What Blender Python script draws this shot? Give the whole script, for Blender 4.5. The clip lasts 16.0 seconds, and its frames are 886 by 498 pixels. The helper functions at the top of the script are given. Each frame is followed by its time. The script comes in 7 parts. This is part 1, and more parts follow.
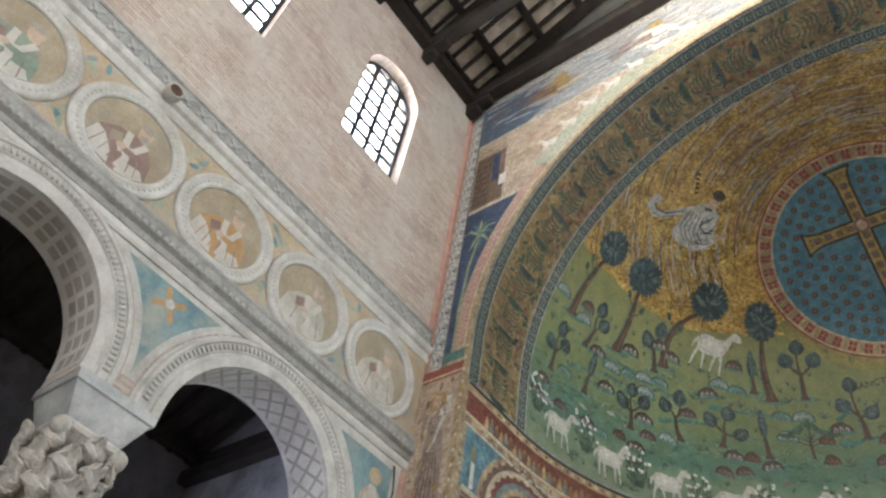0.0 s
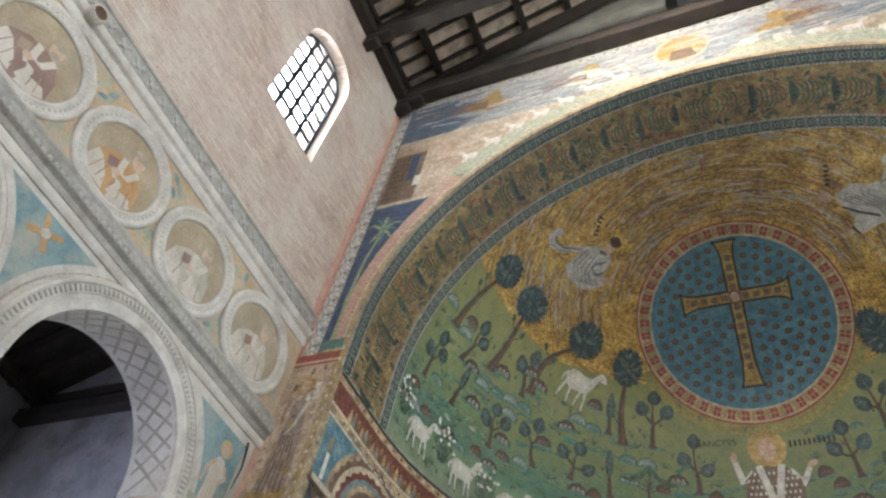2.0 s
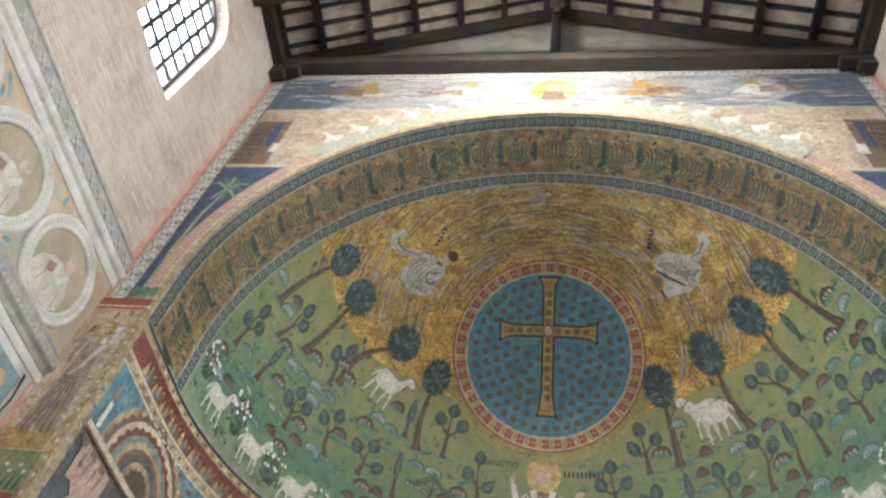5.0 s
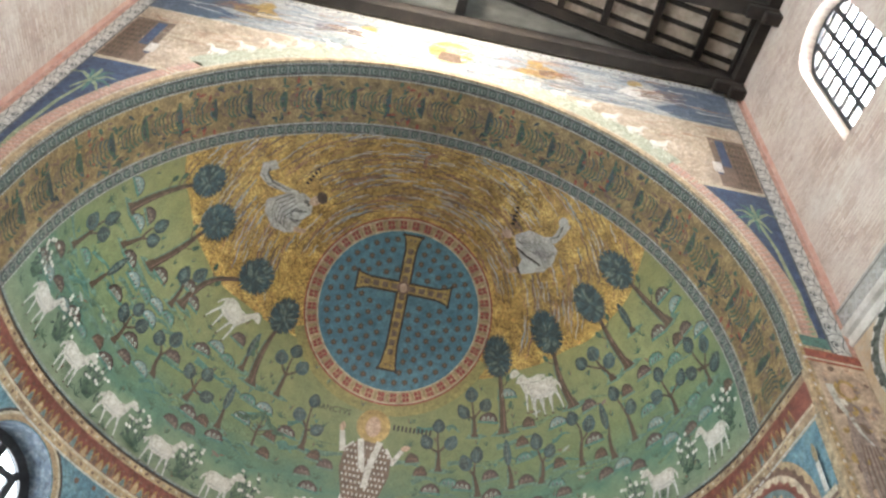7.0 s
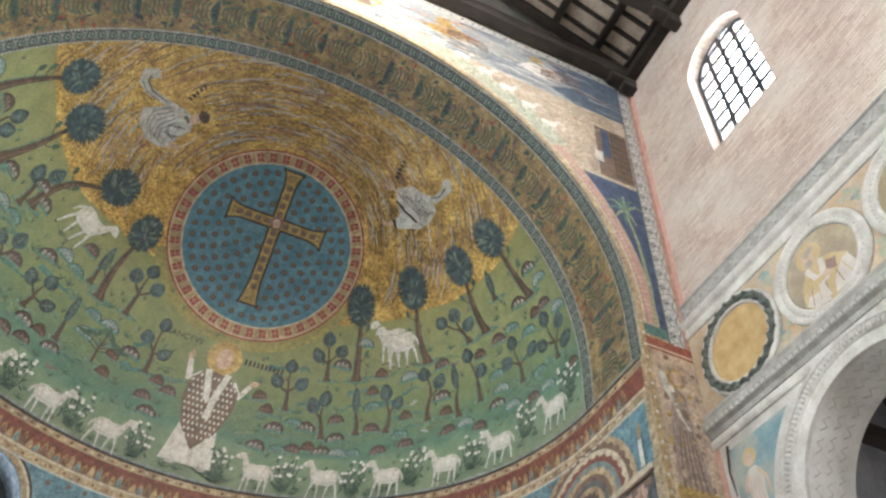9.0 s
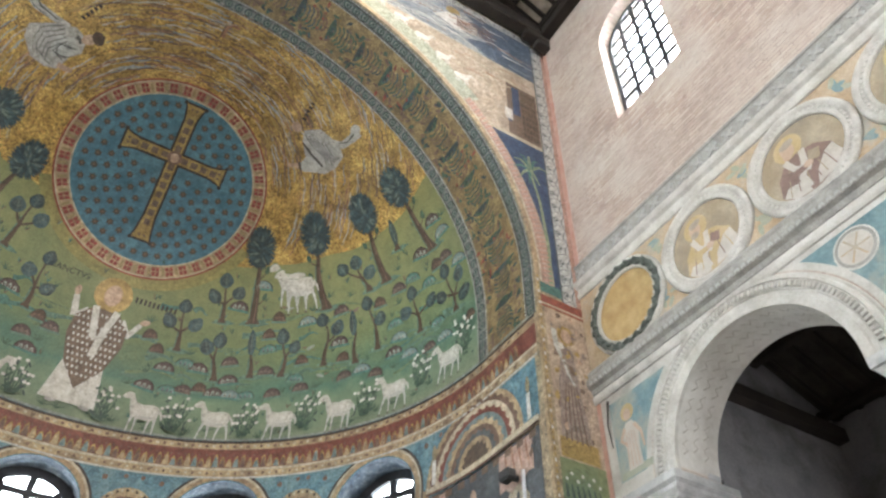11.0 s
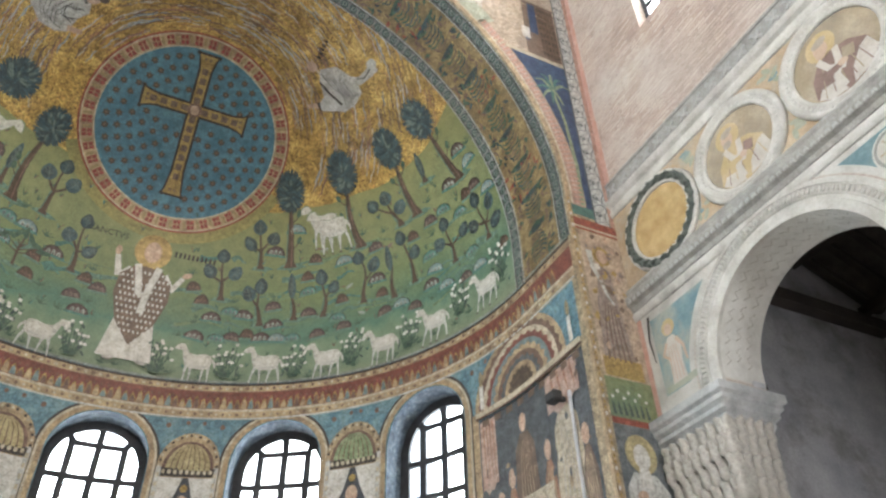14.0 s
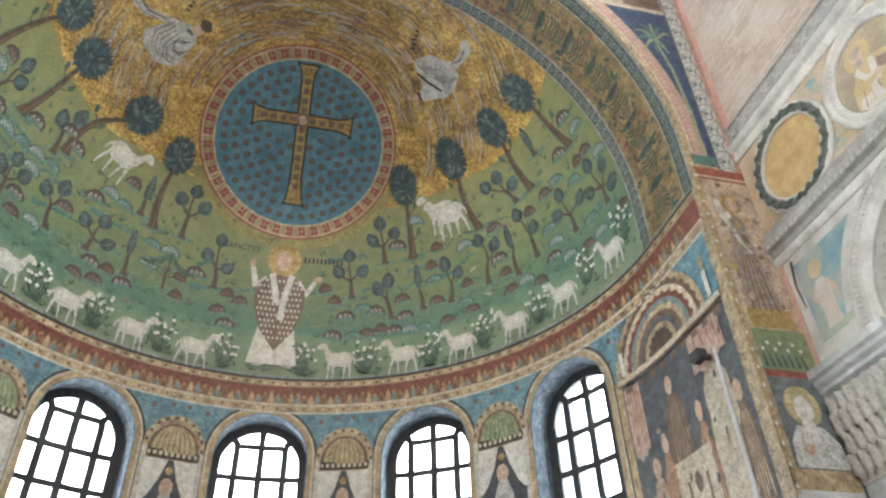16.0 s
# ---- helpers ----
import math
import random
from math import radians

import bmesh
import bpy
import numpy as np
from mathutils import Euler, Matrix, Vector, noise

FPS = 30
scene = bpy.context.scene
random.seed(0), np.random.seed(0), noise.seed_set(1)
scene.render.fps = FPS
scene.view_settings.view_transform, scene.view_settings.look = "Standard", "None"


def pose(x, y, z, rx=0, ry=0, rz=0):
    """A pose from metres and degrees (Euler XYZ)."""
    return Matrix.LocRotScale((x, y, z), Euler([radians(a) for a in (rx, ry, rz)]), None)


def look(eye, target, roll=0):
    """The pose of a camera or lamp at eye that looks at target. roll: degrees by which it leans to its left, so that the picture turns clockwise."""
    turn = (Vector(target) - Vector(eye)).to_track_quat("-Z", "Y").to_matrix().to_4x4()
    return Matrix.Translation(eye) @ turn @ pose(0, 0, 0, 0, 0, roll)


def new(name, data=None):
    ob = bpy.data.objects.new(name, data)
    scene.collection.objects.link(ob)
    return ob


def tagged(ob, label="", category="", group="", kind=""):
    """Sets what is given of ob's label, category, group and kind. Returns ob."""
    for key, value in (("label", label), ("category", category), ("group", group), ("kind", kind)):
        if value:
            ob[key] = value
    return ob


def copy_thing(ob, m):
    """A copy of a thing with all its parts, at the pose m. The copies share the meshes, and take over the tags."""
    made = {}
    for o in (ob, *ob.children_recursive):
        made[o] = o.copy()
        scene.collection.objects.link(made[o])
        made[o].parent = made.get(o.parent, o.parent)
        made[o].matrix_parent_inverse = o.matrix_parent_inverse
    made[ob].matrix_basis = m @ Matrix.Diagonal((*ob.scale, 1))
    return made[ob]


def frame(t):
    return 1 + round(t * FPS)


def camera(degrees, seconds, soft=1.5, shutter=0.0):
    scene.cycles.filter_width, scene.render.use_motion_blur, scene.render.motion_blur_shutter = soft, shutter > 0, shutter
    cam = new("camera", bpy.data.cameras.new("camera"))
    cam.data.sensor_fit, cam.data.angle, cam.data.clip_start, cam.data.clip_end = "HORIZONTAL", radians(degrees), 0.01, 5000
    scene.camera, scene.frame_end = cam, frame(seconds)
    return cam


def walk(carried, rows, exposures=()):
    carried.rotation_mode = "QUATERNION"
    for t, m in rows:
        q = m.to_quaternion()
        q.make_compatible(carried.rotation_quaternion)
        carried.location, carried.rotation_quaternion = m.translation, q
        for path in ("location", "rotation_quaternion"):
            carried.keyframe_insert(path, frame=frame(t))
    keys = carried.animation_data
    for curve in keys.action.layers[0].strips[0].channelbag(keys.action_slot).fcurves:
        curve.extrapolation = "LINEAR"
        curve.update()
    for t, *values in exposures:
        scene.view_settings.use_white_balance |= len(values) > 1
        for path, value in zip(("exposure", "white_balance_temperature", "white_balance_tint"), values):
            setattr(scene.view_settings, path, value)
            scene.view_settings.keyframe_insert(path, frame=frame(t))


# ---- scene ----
from math import cos, pi, sin, sqrt, tan, atan2

# ---- camera and walk: turning in place in the nave, in front of the apse ----
cam = camera(62.2, 16.0, soft=2.5)
ROWS = [
    (0.0, 0.145, -7.550, 1.717, 138.60, -7.50, 36.76),
    (0.5, 0.145, -7.561, 1.710, 138.74, -8.20, 32.90),
    (1.0, 0.143, -7.568, 1.705, 139.07, -8.66, 28.60),
    (1.5, 0.140, -7.568, 1.706, 139.72, -8.87, 25.38),
    (2.0, 0.139, -7.568, 1.706, 140.55, -9.37, 22.35),
    (2.5, 0.142, -7.571, 1.702, 140.79, -9.19, 19.71),
    (3.0, 0.151, -7.574, 1.694, 141.75, -9.20, 16.55),
    (3.5, 0.164, -7.570, 1.679, 142.21, -8.90, 12.94),
    (4.0, 0.179, -7.555, 1.654, 143.01, -8.85, 10.14),
    (6.5, 0.270, -7.368, 1.492, 142.32, -6.23, -6.41),
    (7.0, 0.280, -7.336, 1.474, 141.76, -6.04, -10.10),
    (7.5, 0.282, -7.315, 1.463, 141.19, -5.97, -13.16),
    (8.0, 0.281, -7.304, 1.456, 140.66, -5.75, -16.39),
    (8.5, 0.278, -7.303, 1.451, 139.83, -5.37, -19.61),
    (9.0, 0.273, -7.309, 1.449, 139.26, -4.24, -23.13),
    (9.5, 0.264, -7.325, 1.454, 138.08, -2.78, -26.30),
    (10.0, 0.247, -7.351, 1.467, 137.43, -2.36, -28.90),
    (12.5, 0.099, -7.527, 1.624, 130.73, 0.18, -31.84),
    (13.0, 0.083, -7.542, 1.646, 129.53, 0.56, -30.67),
    (13.5, 0.071, -7.546, 1.656, 129.13, 1.08, -28.48),
    (14.0, 0.060, -7.545, 1.656, 128.98, 1.39, -25.60),
    (14.5, 0.052, -7.539, 1.657, 128.37, 1.18, -23.38),
    (15.0, 0.048, -7.530, 1.659, 128.39, 0.96, -20.53),
    (15.5, 0.046, -7.512, 1.664, 128.18, 0.91, -17.11),
    (16.0, 0.045, -7.494, 1.664, 127.74, 1.71, -13.63),
]
EXPOSE = [(0.0, 0.26), (2.0, 0.28), (4.2, 0.50), (6.3, 0.86), (9.0, 0.78), (12.5, 0.73), (16.0, 0.77)]
walk(cam, [(t, pose(*p)) for t, *p in ROWS], EXPOSE)

# ---- plan, in metres ----
W = 7.3            # half width of the nave
R = 6.32           # radius of arch, apse and half dome
YD = 1.58          # depth of the arch, where the half dome begins
ZC = 10.57         # springing of arch and half dome
ZT = 19.1          # underside of the tie beams
YW = -36.0         # west end of the nave
TH = 0.75          # thickness of the nave walls
BAY = 3.93         # arcade bay
ARCH_Y = [-2.8] + [-6.72 - BAY * k for k in range(7)]
ARCH_R, ARCH_Z = 1.42, 6.40
WIN_Y = [-2.70 - 3.86 * k for k in range(8)]
APSE_WIN = [-64.0, -32.0, 0.0, 32.0, 63.0]

# ---- world and lights ----
world = bpy.data.worlds.new("sky")
scene.world = world
world.use_nodes = True
wn = world.node_tree
sky = wn.nodes.new("ShaderNodeTexSky")
sky.sky_type, sky.sun_disc = "NISHITA", False
sky.sun_elevation, sky.sun_rotation = radians(48), radians(150)
wn.links.new(sky.outputs[0], wn.nodes["Background"].inputs[0])
wn.nodes["Background"].inputs[1].default_value = 0.12


def area(name, m, w, h, power, colour=(0.885, 0.945, 1.0)):
    lamp = bpy.data.lights.new(name, "AREA")
    lamp.shape, lamp.size, lamp.size_y, lamp.energy, lamp.color = "RECTANGLE", w, h, power, colour
    ob = new(name, lamp)
    ob.matrix_world = m
    return ob


sun = new("sun", bpy.data.lights.new("sun", "SUN"))
sun.data.energy, sun.data.angle, sun.data.color = 1.0, radians(12), (1.0, 0.95, 0.86)
sun.matrix_world = look((20, -30, 40), (0, 0, 0))

NAVE_LIGHT, APSE_LIGHT = 470.0, 440.0
for y in WIN_Y:
    for s in (-1, 1):
        area("nave_daylight", look((s * (W + TH + 0.25), y, 15.7), (0, y, 15.4 - 1.5)), 1.9, 3.4, NAVE_LIGHT)
for a in APSE_WIN:
    q = radians(a)
    area("apse_daylight", look(((R + 2.0) * sin(q), YD + (R + 2.0) * cos(q), 6.9), (0, YD, 6.4)), 2.8, 4.8, APSE_LIGHT)
area("west_daylight", look((0, YW + 0.3, 13), (0, 0, 10)), 7.0, 6.0, 2300.0)
flood = new("arch_floodlight", bpy.data.lights.new("arch_floodlight", "SPOT"))
flood.data.energy, flood.data.spot_size, flood.data.spot_blend, flood.data.shadow_soft_size = 1420.0, radians(140), 1.0, 0.2
flood.data.color = (1.0, 0.93, 0.82)
flood.matrix_world = look((-0.3, -4.0, 18.6), (-0.3, 0.0, 17.9))
for s in (-1, 1):
    aisle = area("aisle_daylight", look((s * 14.2, -4.5, 3.4), (s * 10.0, 0.4, 7.4)), 1.4, 2.4, 105.0 if s < 0 else 34.0, (0.66, 0.72, 1.0) if s < 0 else (0.95, 0.95, 1.0))
    aisle.data.spread = radians(75)

# ---- materials ----
def nodes_of(name):
    m = bpy.data.materials.new(name)
    m.use_nodes = True
    return m, m.node_tree, m.node_tree.nodes["Principled BSDF"]


def coloured(t, fac, stops):
    ramp = t.nodes.new("ShaderNodeValToRGB")
    while len(ramp.color_ramp.elements) < len(stops):
        ramp.color_ramp.elements.new(0.5)
    for e, (p, c) in zip(ramp.color_ramp.elements, stops):
        e.position, e.color = p, (*c, 1)
    t.links.new(fac, ramp.inputs[0])
    return ramp.outputs[0]


def noise_node(t, vec, scale, detail=4.0, rough=0.55, stretch=None):
    if stretch:
        mp = t.nodes.new("ShaderNodeMapping")
        mp.inputs["Scale"].default_value = stretch
        t.links.new(vec, mp.inputs[0])
        vec = mp.outputs[0]
    n = t.nodes.new("ShaderNodeTexNoise")
    n.inputs["Scale"].default_value, n.inputs["Detail"].default_value, n.inputs["Roughness"].default_value = scale, detail, rough
    t.links.new(vec, n.inputs["Vector"])
    return n.outputs["Fac"]


def mixed(t, a, b, fac, kind="MIX"):
    n = t.nodes.new("ShaderNodeMix")
    n.data_type, n.blend_type = "RGBA", kind
    for socket, v in ((n.inputs[0], fac), (n.inputs[6], a), (n.inputs[7], b)):
        if isinstance(v, (int, float)):
            socket.default_value = v
        elif isinstance(v, tuple):
            socket.default_value = (*v, 1)
        else:
            t.links.new(v, socket)
    return n.outputs[2]


def surface(name, dark, light, scale=2.0, rough=0.8, grain=30.0, grain_amt=0.35, bump=0.3, dirt=None, dirt_scale=0.7, metal=0.0, stretch=None, random_amt=0.0, gloss=0.5):
    """Two tones in large patches, fine grain, an optional layer of dirt, and relief."""
    m, t, b = nodes_of(name)
    vec = t.nodes.new("ShaderNodeTexCoord").outputs["Object"]
    col = coloured(t, noise_node(t, vec, scale, 5, 0.6, stretch), [(0.32, dark), (0.68, light)])
    fine = noise_node(t, vec, grain, 3, 0.6, stretch)
    g = coloured(t, fine, [(0.3, (0.35, 0.35, 0.35)), (0.7, (0.65, 0.65, 0.65))])
    col = mixed(t, col, g, grain_amt, "OVERLAY")
    if dirt:
        mask = coloured(t, noise_node(t, vec, dirt_scale, 6, 0.65), [(0.5, (0, 0, 0)), (0.72, (1, 1, 1))])
        col = mixed(t, col, dirt, mask)
    if random_amt:
        info = t.nodes.new("ShaderNodeObjectInfo").outputs["Random"]
        r = coloured(t, info, [(0.0, (0.5 - random_amt,) * 3), (1.0, (0.5 + random_amt,) * 3)])
        col = mixed(t, col, r, 1.0, "OVERLAY")
    t.links.new(col, b.inputs["Base Color"])
    b.inputs["Roughness"].default_value, b.inputs["Metallic"].default_value = rough, metal
    b.inputs["Specular IOR Level"].default_value = gloss
    if bump:
        n = t.nodes.new("ShaderNodeBump")
        n.inputs["Strength"].default_value, n.inputs["Distance"].default_value = bump, 0.02
        t.links.new(fine, n.inputs["Height"])
        t.links.new(n.outputs[0], b.inputs["Normal"])
    return m


def mosaic(name, tones, scale=3.0, cell=55.0, amt=0.55, metal=0.0, rough=0.5, stretch=None, bump=0.35, spread=0.17):
    """Glass mosaic: tones in patches, and small cubes of glass that differ in value and tilt."""
    m, t, b = nodes_of(name)
    vec = t.nodes.new("ShaderNodeTexCoord").outputs["Object"]
    k = len(tones)
    col = coloured(t, noise_node(t, vec, scale, 5, 0.65, stretch), [(0.3 + 0.4 * i / max(1, k - 1), c) for i, c in enumerate(tones)])
    v = t.nodes.new("ShaderNodeTexVoronoi")
    v.inputs["Scale"].default_value = cell
    t.links.new(vec, v.inputs["Vector"])
    sep = t.nodes.new("ShaderNodeSeparateColor")
    t.links.new(v.outputs["Color"], sep.inputs[0])
    cubes = coloured(t, sep.outputs[0], [(0.0, (0.5 - spread,) * 3), (1.0, (0.5 + spread,) * 3)])
    col = mixed(t, col, cubes, min(1.0, amt + 0.3), "OVERLAY")
    big = t.nodes.new("ShaderNodeTexVoronoi")
    big.inputs["Scale"].default_value = cell * 0.42
    t.links.new(vec, big.inputs["Vector"])
    sep2 = t.nodes.new("ShaderNodeSeparateColor")
    t.links.new(big.outputs["Color"], sep2.inputs[0])
    col = mixed(t, col, coloured(t, sep2.outputs[1], [(0.0, (0.38, 0.38, 0.38)), (1.0, (0.62, 0.62, 0.62))]), min(1.0, amt + 0.2), "OVERLAY")
    wear = coloured(t, noise_node(t, vec, 9.0, 6, 0.7), [(0.35, (0.33, 0.32, 0.30)), (0.7, (0.63, 0.63, 0.63))])
    col = mixed(t, col, wear, 0.8, "OVERLAY")
    t.links.new(col, b.inputs["Base Color"])
    b.inputs["Roughness"].default_value, b.inputs["Metallic"].default_value = rough, metal
    n = t.nodes.new("ShaderNodeBump")
    n.inputs["Strength"].default_value, n.inputs["Distance"].default_value = bump, 0.01
    t.links.new(sep.outputs[1], n.inputs["Height"])
    t.links.new(n.outputs[0], b.inputs["Normal"])
    return m


def glowing(name, colour, power):
    m, t, b = nodes_of(name)
    b.inputs["Emission Color"].default_value, b.inputs["Emission Strength"].default_value = (*colour, 1), power
    return m


def plaster_wall(name):
    """Old lime wash over brick courses: pale, with pink brick showing, streaks and stains."""
    m, t, b = nodes_of(name)
    vec = t.nodes.new("ShaderNodeTexCoord").outputs["Object"]
    big = noise_node(t, vec, 0.55, 6, 0.65)
    col = coloured(t, big, [(0.3, (0.48, 0.39, 0.33)), (0.5, (0.585, 0.52, 0.46)), (0.7, (0.655, 0.615, 0.565))])
    courses = noise_node(t, vec, 7.0, 5, 0.7, (1.0, 0.8, 4.0))
    sepv = t.nodes.new("ShaderNodeSeparateXYZ")
    t.links.new(vec, sepv.inputs[0])
    joined = t.nodes.new("ShaderNodeCombineXYZ")
    t.links.new(sepv.outputs[1], joined.inputs[0])
    t.links.new(sepv.outputs[2], joined.inputs[1])
    bricks = t.nodes.new("ShaderNodeTexBrick")
    for key, val in (("Scale", 1.0), ("Mortar Size", 0.014), ("Mortar Smooth", 0.6), ("Brick Width", 0.42), ("Row Height", 0.085)):
        bricks.inputs[key].default_value = val
    bricks.inputs["Color1"].default_value, bricks.inputs["Color2"].default_value, bricks.inputs["Mortar"].default_value = (0.56, 0.54, 0.52, 1), (0.36, 0.32, 0.30, 1), (0.28, 0.27, 0.27, 1)
    t.links.new(joined.outputs[0], bricks.inputs["Vector"])
    col = mixed(t, col, coloured(t, courses, [(0.36, (0.34, 0.32, 0.30)), (0.6, (0.57, 0.57, 0.57))]), 0.5, "OVERLAY")
    patchy = coloured(t, noise_node(t, vec, 0.8, 5, 0.6), [(0.35, (0.15, 0.15, 0.15)), (0.62, (1, 1, 1))])
    col = mixed(t, col, mixed(t, col, bricks.outputs[0], 0.85, "OVERLAY"), patchy)
    stain = coloured(t, noise_node(t, vec, 1.7, 7, 0.72), [(0.56, (0, 0, 0)), (0.72, (1, 1, 1))])
    col = mixed(t, col, (0.36, 0.26, 0.20), mixed(t, (0, 0, 0), stain, 0.65))
    specks = coloured(t, noise_node(t, vec, 14.0, 2, 0.5), [(0.66, (0, 0, 0)), (0.74, (1, 1, 1))])
    col = mixed(t, col, (0.22, 0.17, 0.14), mixed(t, (0, 0, 0), specks, 0.6))
    t.links.new(col, b.inputs["Base Color"])
    b.inputs["Roughness"].default_value = 0.95
    n = t.nodes.new("ShaderNodeBump")
    n.inputs["Strength"].default_value, n.inputs["Distance"].default_value = 0.5, 0.02
    t.links.new(courses, n.inputs["Height"])
    t.links.new(n.outputs[0], b.inputs["Normal"])
    return m


M_WALL = plaster_wall("limewashed_brick")
M_STUCCO = surface("white_stucco", (0.52, 0.50, 0.45), (0.70, 0.68, 0.63), 2.5, 0.85, 24, 0.4, 0.35, (0.38, 0.36, 0.32), 1.6)
M_GREYSTONE = surface("grey_stucco", (0.28, 0.27, 0.245), (0.44, 0.425, 0.39), 4.0, 0.85, 30, 0.5, 0.4)
M_MARBLE = surface("grey_white_marble", (0.36, 0.37, 0.37), (0.62, 0.62, 0.60), 1.8, 0.5, 12, 0.4, 0.15, (0.26, 0.26, 0.26), 2.2)
M_CAPITAL = surface("weathered_marble", (0.42, 0.39, 0.34), (0.62, 0.59, 0.53), 3.0, 0.8, 22, 0.5, 0.4, (0.27, 0.23, 0.19), 2.5)
M_TIMBER = surface("dark_timber", (0.014, 0.010, 0.008), (0.038, 0.028, 0.021), 2.0, 0.85, 25, 0.5, 0.4)
M_TILE = surface("roof_tiles", (0.42, 0.34, 0.26), (0.62, 0.53, 0.43), 3.5, 0.9, 30, 0.5, 0.3, (0.2, 0.16, 0.12), 1.5)
# Aisle roof boards: tile settings darkened, the aisle's gloom put into the colour.
M_BOARDS = surface("shaded_aisle_boards", (0.03, 0.024, 0.02), (0.06, 0.05, 0.042), 3.5, 0.9, 30, 0.5, 0.3)
M_FLOOR = surface("marble_floor", (0.36, 0.32, 0.28), (0.52, 0.48, 0.43), 1.5, 0.35, 20, 0.3, 0.1)
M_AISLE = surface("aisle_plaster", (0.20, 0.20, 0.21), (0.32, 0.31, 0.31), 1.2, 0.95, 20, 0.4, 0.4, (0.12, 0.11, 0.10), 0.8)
M_IRON = surface("dark_iron", (0.015, 0.015, 0.017), (0.04, 0.04, 0.045), 8.0, 0.6, 40, 0.3, 0.2)
M_GOLD = mosaic("gold_mosaic", [(0.26, 0.155, 0.045), (0.46, 0.295, 0.085), (0.66, 0.46, 0.16)], 2.2, 44, 0.65, 0.12, 0.40, bump=0.6, spread=0.34)
M_GREEN = mosaic("green_mosaic", [(0.115, 0.185, 0.13), (0.20, 0.24, 0.125), (0.30, 0.30, 0.15)], 1.0, 50, 0.05, 0.0, 0.5)


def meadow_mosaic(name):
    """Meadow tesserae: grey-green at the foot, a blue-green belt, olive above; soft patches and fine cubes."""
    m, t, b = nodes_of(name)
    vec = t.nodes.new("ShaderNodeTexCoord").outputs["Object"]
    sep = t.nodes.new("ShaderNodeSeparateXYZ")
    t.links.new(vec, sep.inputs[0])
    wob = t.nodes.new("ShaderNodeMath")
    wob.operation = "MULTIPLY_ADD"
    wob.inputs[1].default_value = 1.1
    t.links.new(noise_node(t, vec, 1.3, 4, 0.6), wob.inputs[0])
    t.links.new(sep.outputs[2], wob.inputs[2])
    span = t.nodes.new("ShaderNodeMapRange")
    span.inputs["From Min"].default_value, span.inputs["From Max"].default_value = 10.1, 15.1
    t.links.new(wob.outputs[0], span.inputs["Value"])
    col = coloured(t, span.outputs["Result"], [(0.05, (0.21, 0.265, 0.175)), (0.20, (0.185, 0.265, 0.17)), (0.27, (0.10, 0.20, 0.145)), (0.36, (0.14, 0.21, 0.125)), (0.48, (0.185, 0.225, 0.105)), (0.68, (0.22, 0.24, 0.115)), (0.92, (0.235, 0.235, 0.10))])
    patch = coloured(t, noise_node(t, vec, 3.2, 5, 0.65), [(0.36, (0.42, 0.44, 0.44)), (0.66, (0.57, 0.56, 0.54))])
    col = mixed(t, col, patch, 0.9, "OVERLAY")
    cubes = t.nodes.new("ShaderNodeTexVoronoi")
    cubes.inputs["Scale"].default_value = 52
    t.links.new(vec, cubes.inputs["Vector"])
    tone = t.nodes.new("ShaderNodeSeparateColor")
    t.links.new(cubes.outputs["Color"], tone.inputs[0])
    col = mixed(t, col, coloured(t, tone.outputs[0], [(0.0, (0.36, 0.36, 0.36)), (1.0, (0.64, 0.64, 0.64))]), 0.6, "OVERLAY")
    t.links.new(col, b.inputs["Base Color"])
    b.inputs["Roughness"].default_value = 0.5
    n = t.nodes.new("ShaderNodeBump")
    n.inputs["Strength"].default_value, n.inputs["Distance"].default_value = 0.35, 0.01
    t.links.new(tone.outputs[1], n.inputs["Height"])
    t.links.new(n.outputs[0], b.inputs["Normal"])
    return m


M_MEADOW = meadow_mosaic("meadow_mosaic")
M_JAMB = mosaic("arch_ground_mosaic", [(0.22, 0.18, 0.12), (0.37, 0.29, 0.19), (0.52, 0.42, 0.27)], 6.0, 50, 0.6)
M_BLUE = mosaic("blue_mosaic", [(0.06, 0.14, 0.19), (0.13, 0.25, 0.31), (0.22, 0.34, 0.38)], 3.0, 50, 0.5)


# ---- building helpers ----
def link(name, bm, mats, parent=None, label="", smooth=False):
    me = bpy.data.meshes.new(name)
    bmesh.ops.recalc_face_normals(bm, faces=bm.faces)
    for f in bm.faces:
        f.smooth = smooth
    bm.to_mesh(me)
    bm.free()
    for m in (mats if isinstance(mats, (list, tuple)) else [mats]):
        me.materials.append(m)
    ob = new(name, me)
    if parent:
        ob.parent = parent
    if label:
        ob["label"] = label
    return ob


def part(name, bm, material, parent, label="", smooth=False):
    return link(name, bm, material, parent, label, smooth)


def quad(bm, *pts, mat=0):
    f = bm.faces.new([bm.verts.new(p) for p in pts])
    f.material_index = mat
    return f


def box(bm, x0, x1, y0, y1, z0, z1, bevel=0.0):
    made = bmesh.ops.create_cube(bm, size=1.0, matrix=Matrix.LocRotScale(((x0 + x1) / 2, (y0 + y1) / 2, (z0 + z1) / 2), None, (abs(x1 - x0), abs(y1 - y0), abs(z1 - z0))))
    if bevel:
        edges = list({e for v in made["verts"] for e in v.link_edges})
        bmesh.ops.bevel(bm, geom=edges, offset=bevel, segments=1, affect="EDGES")


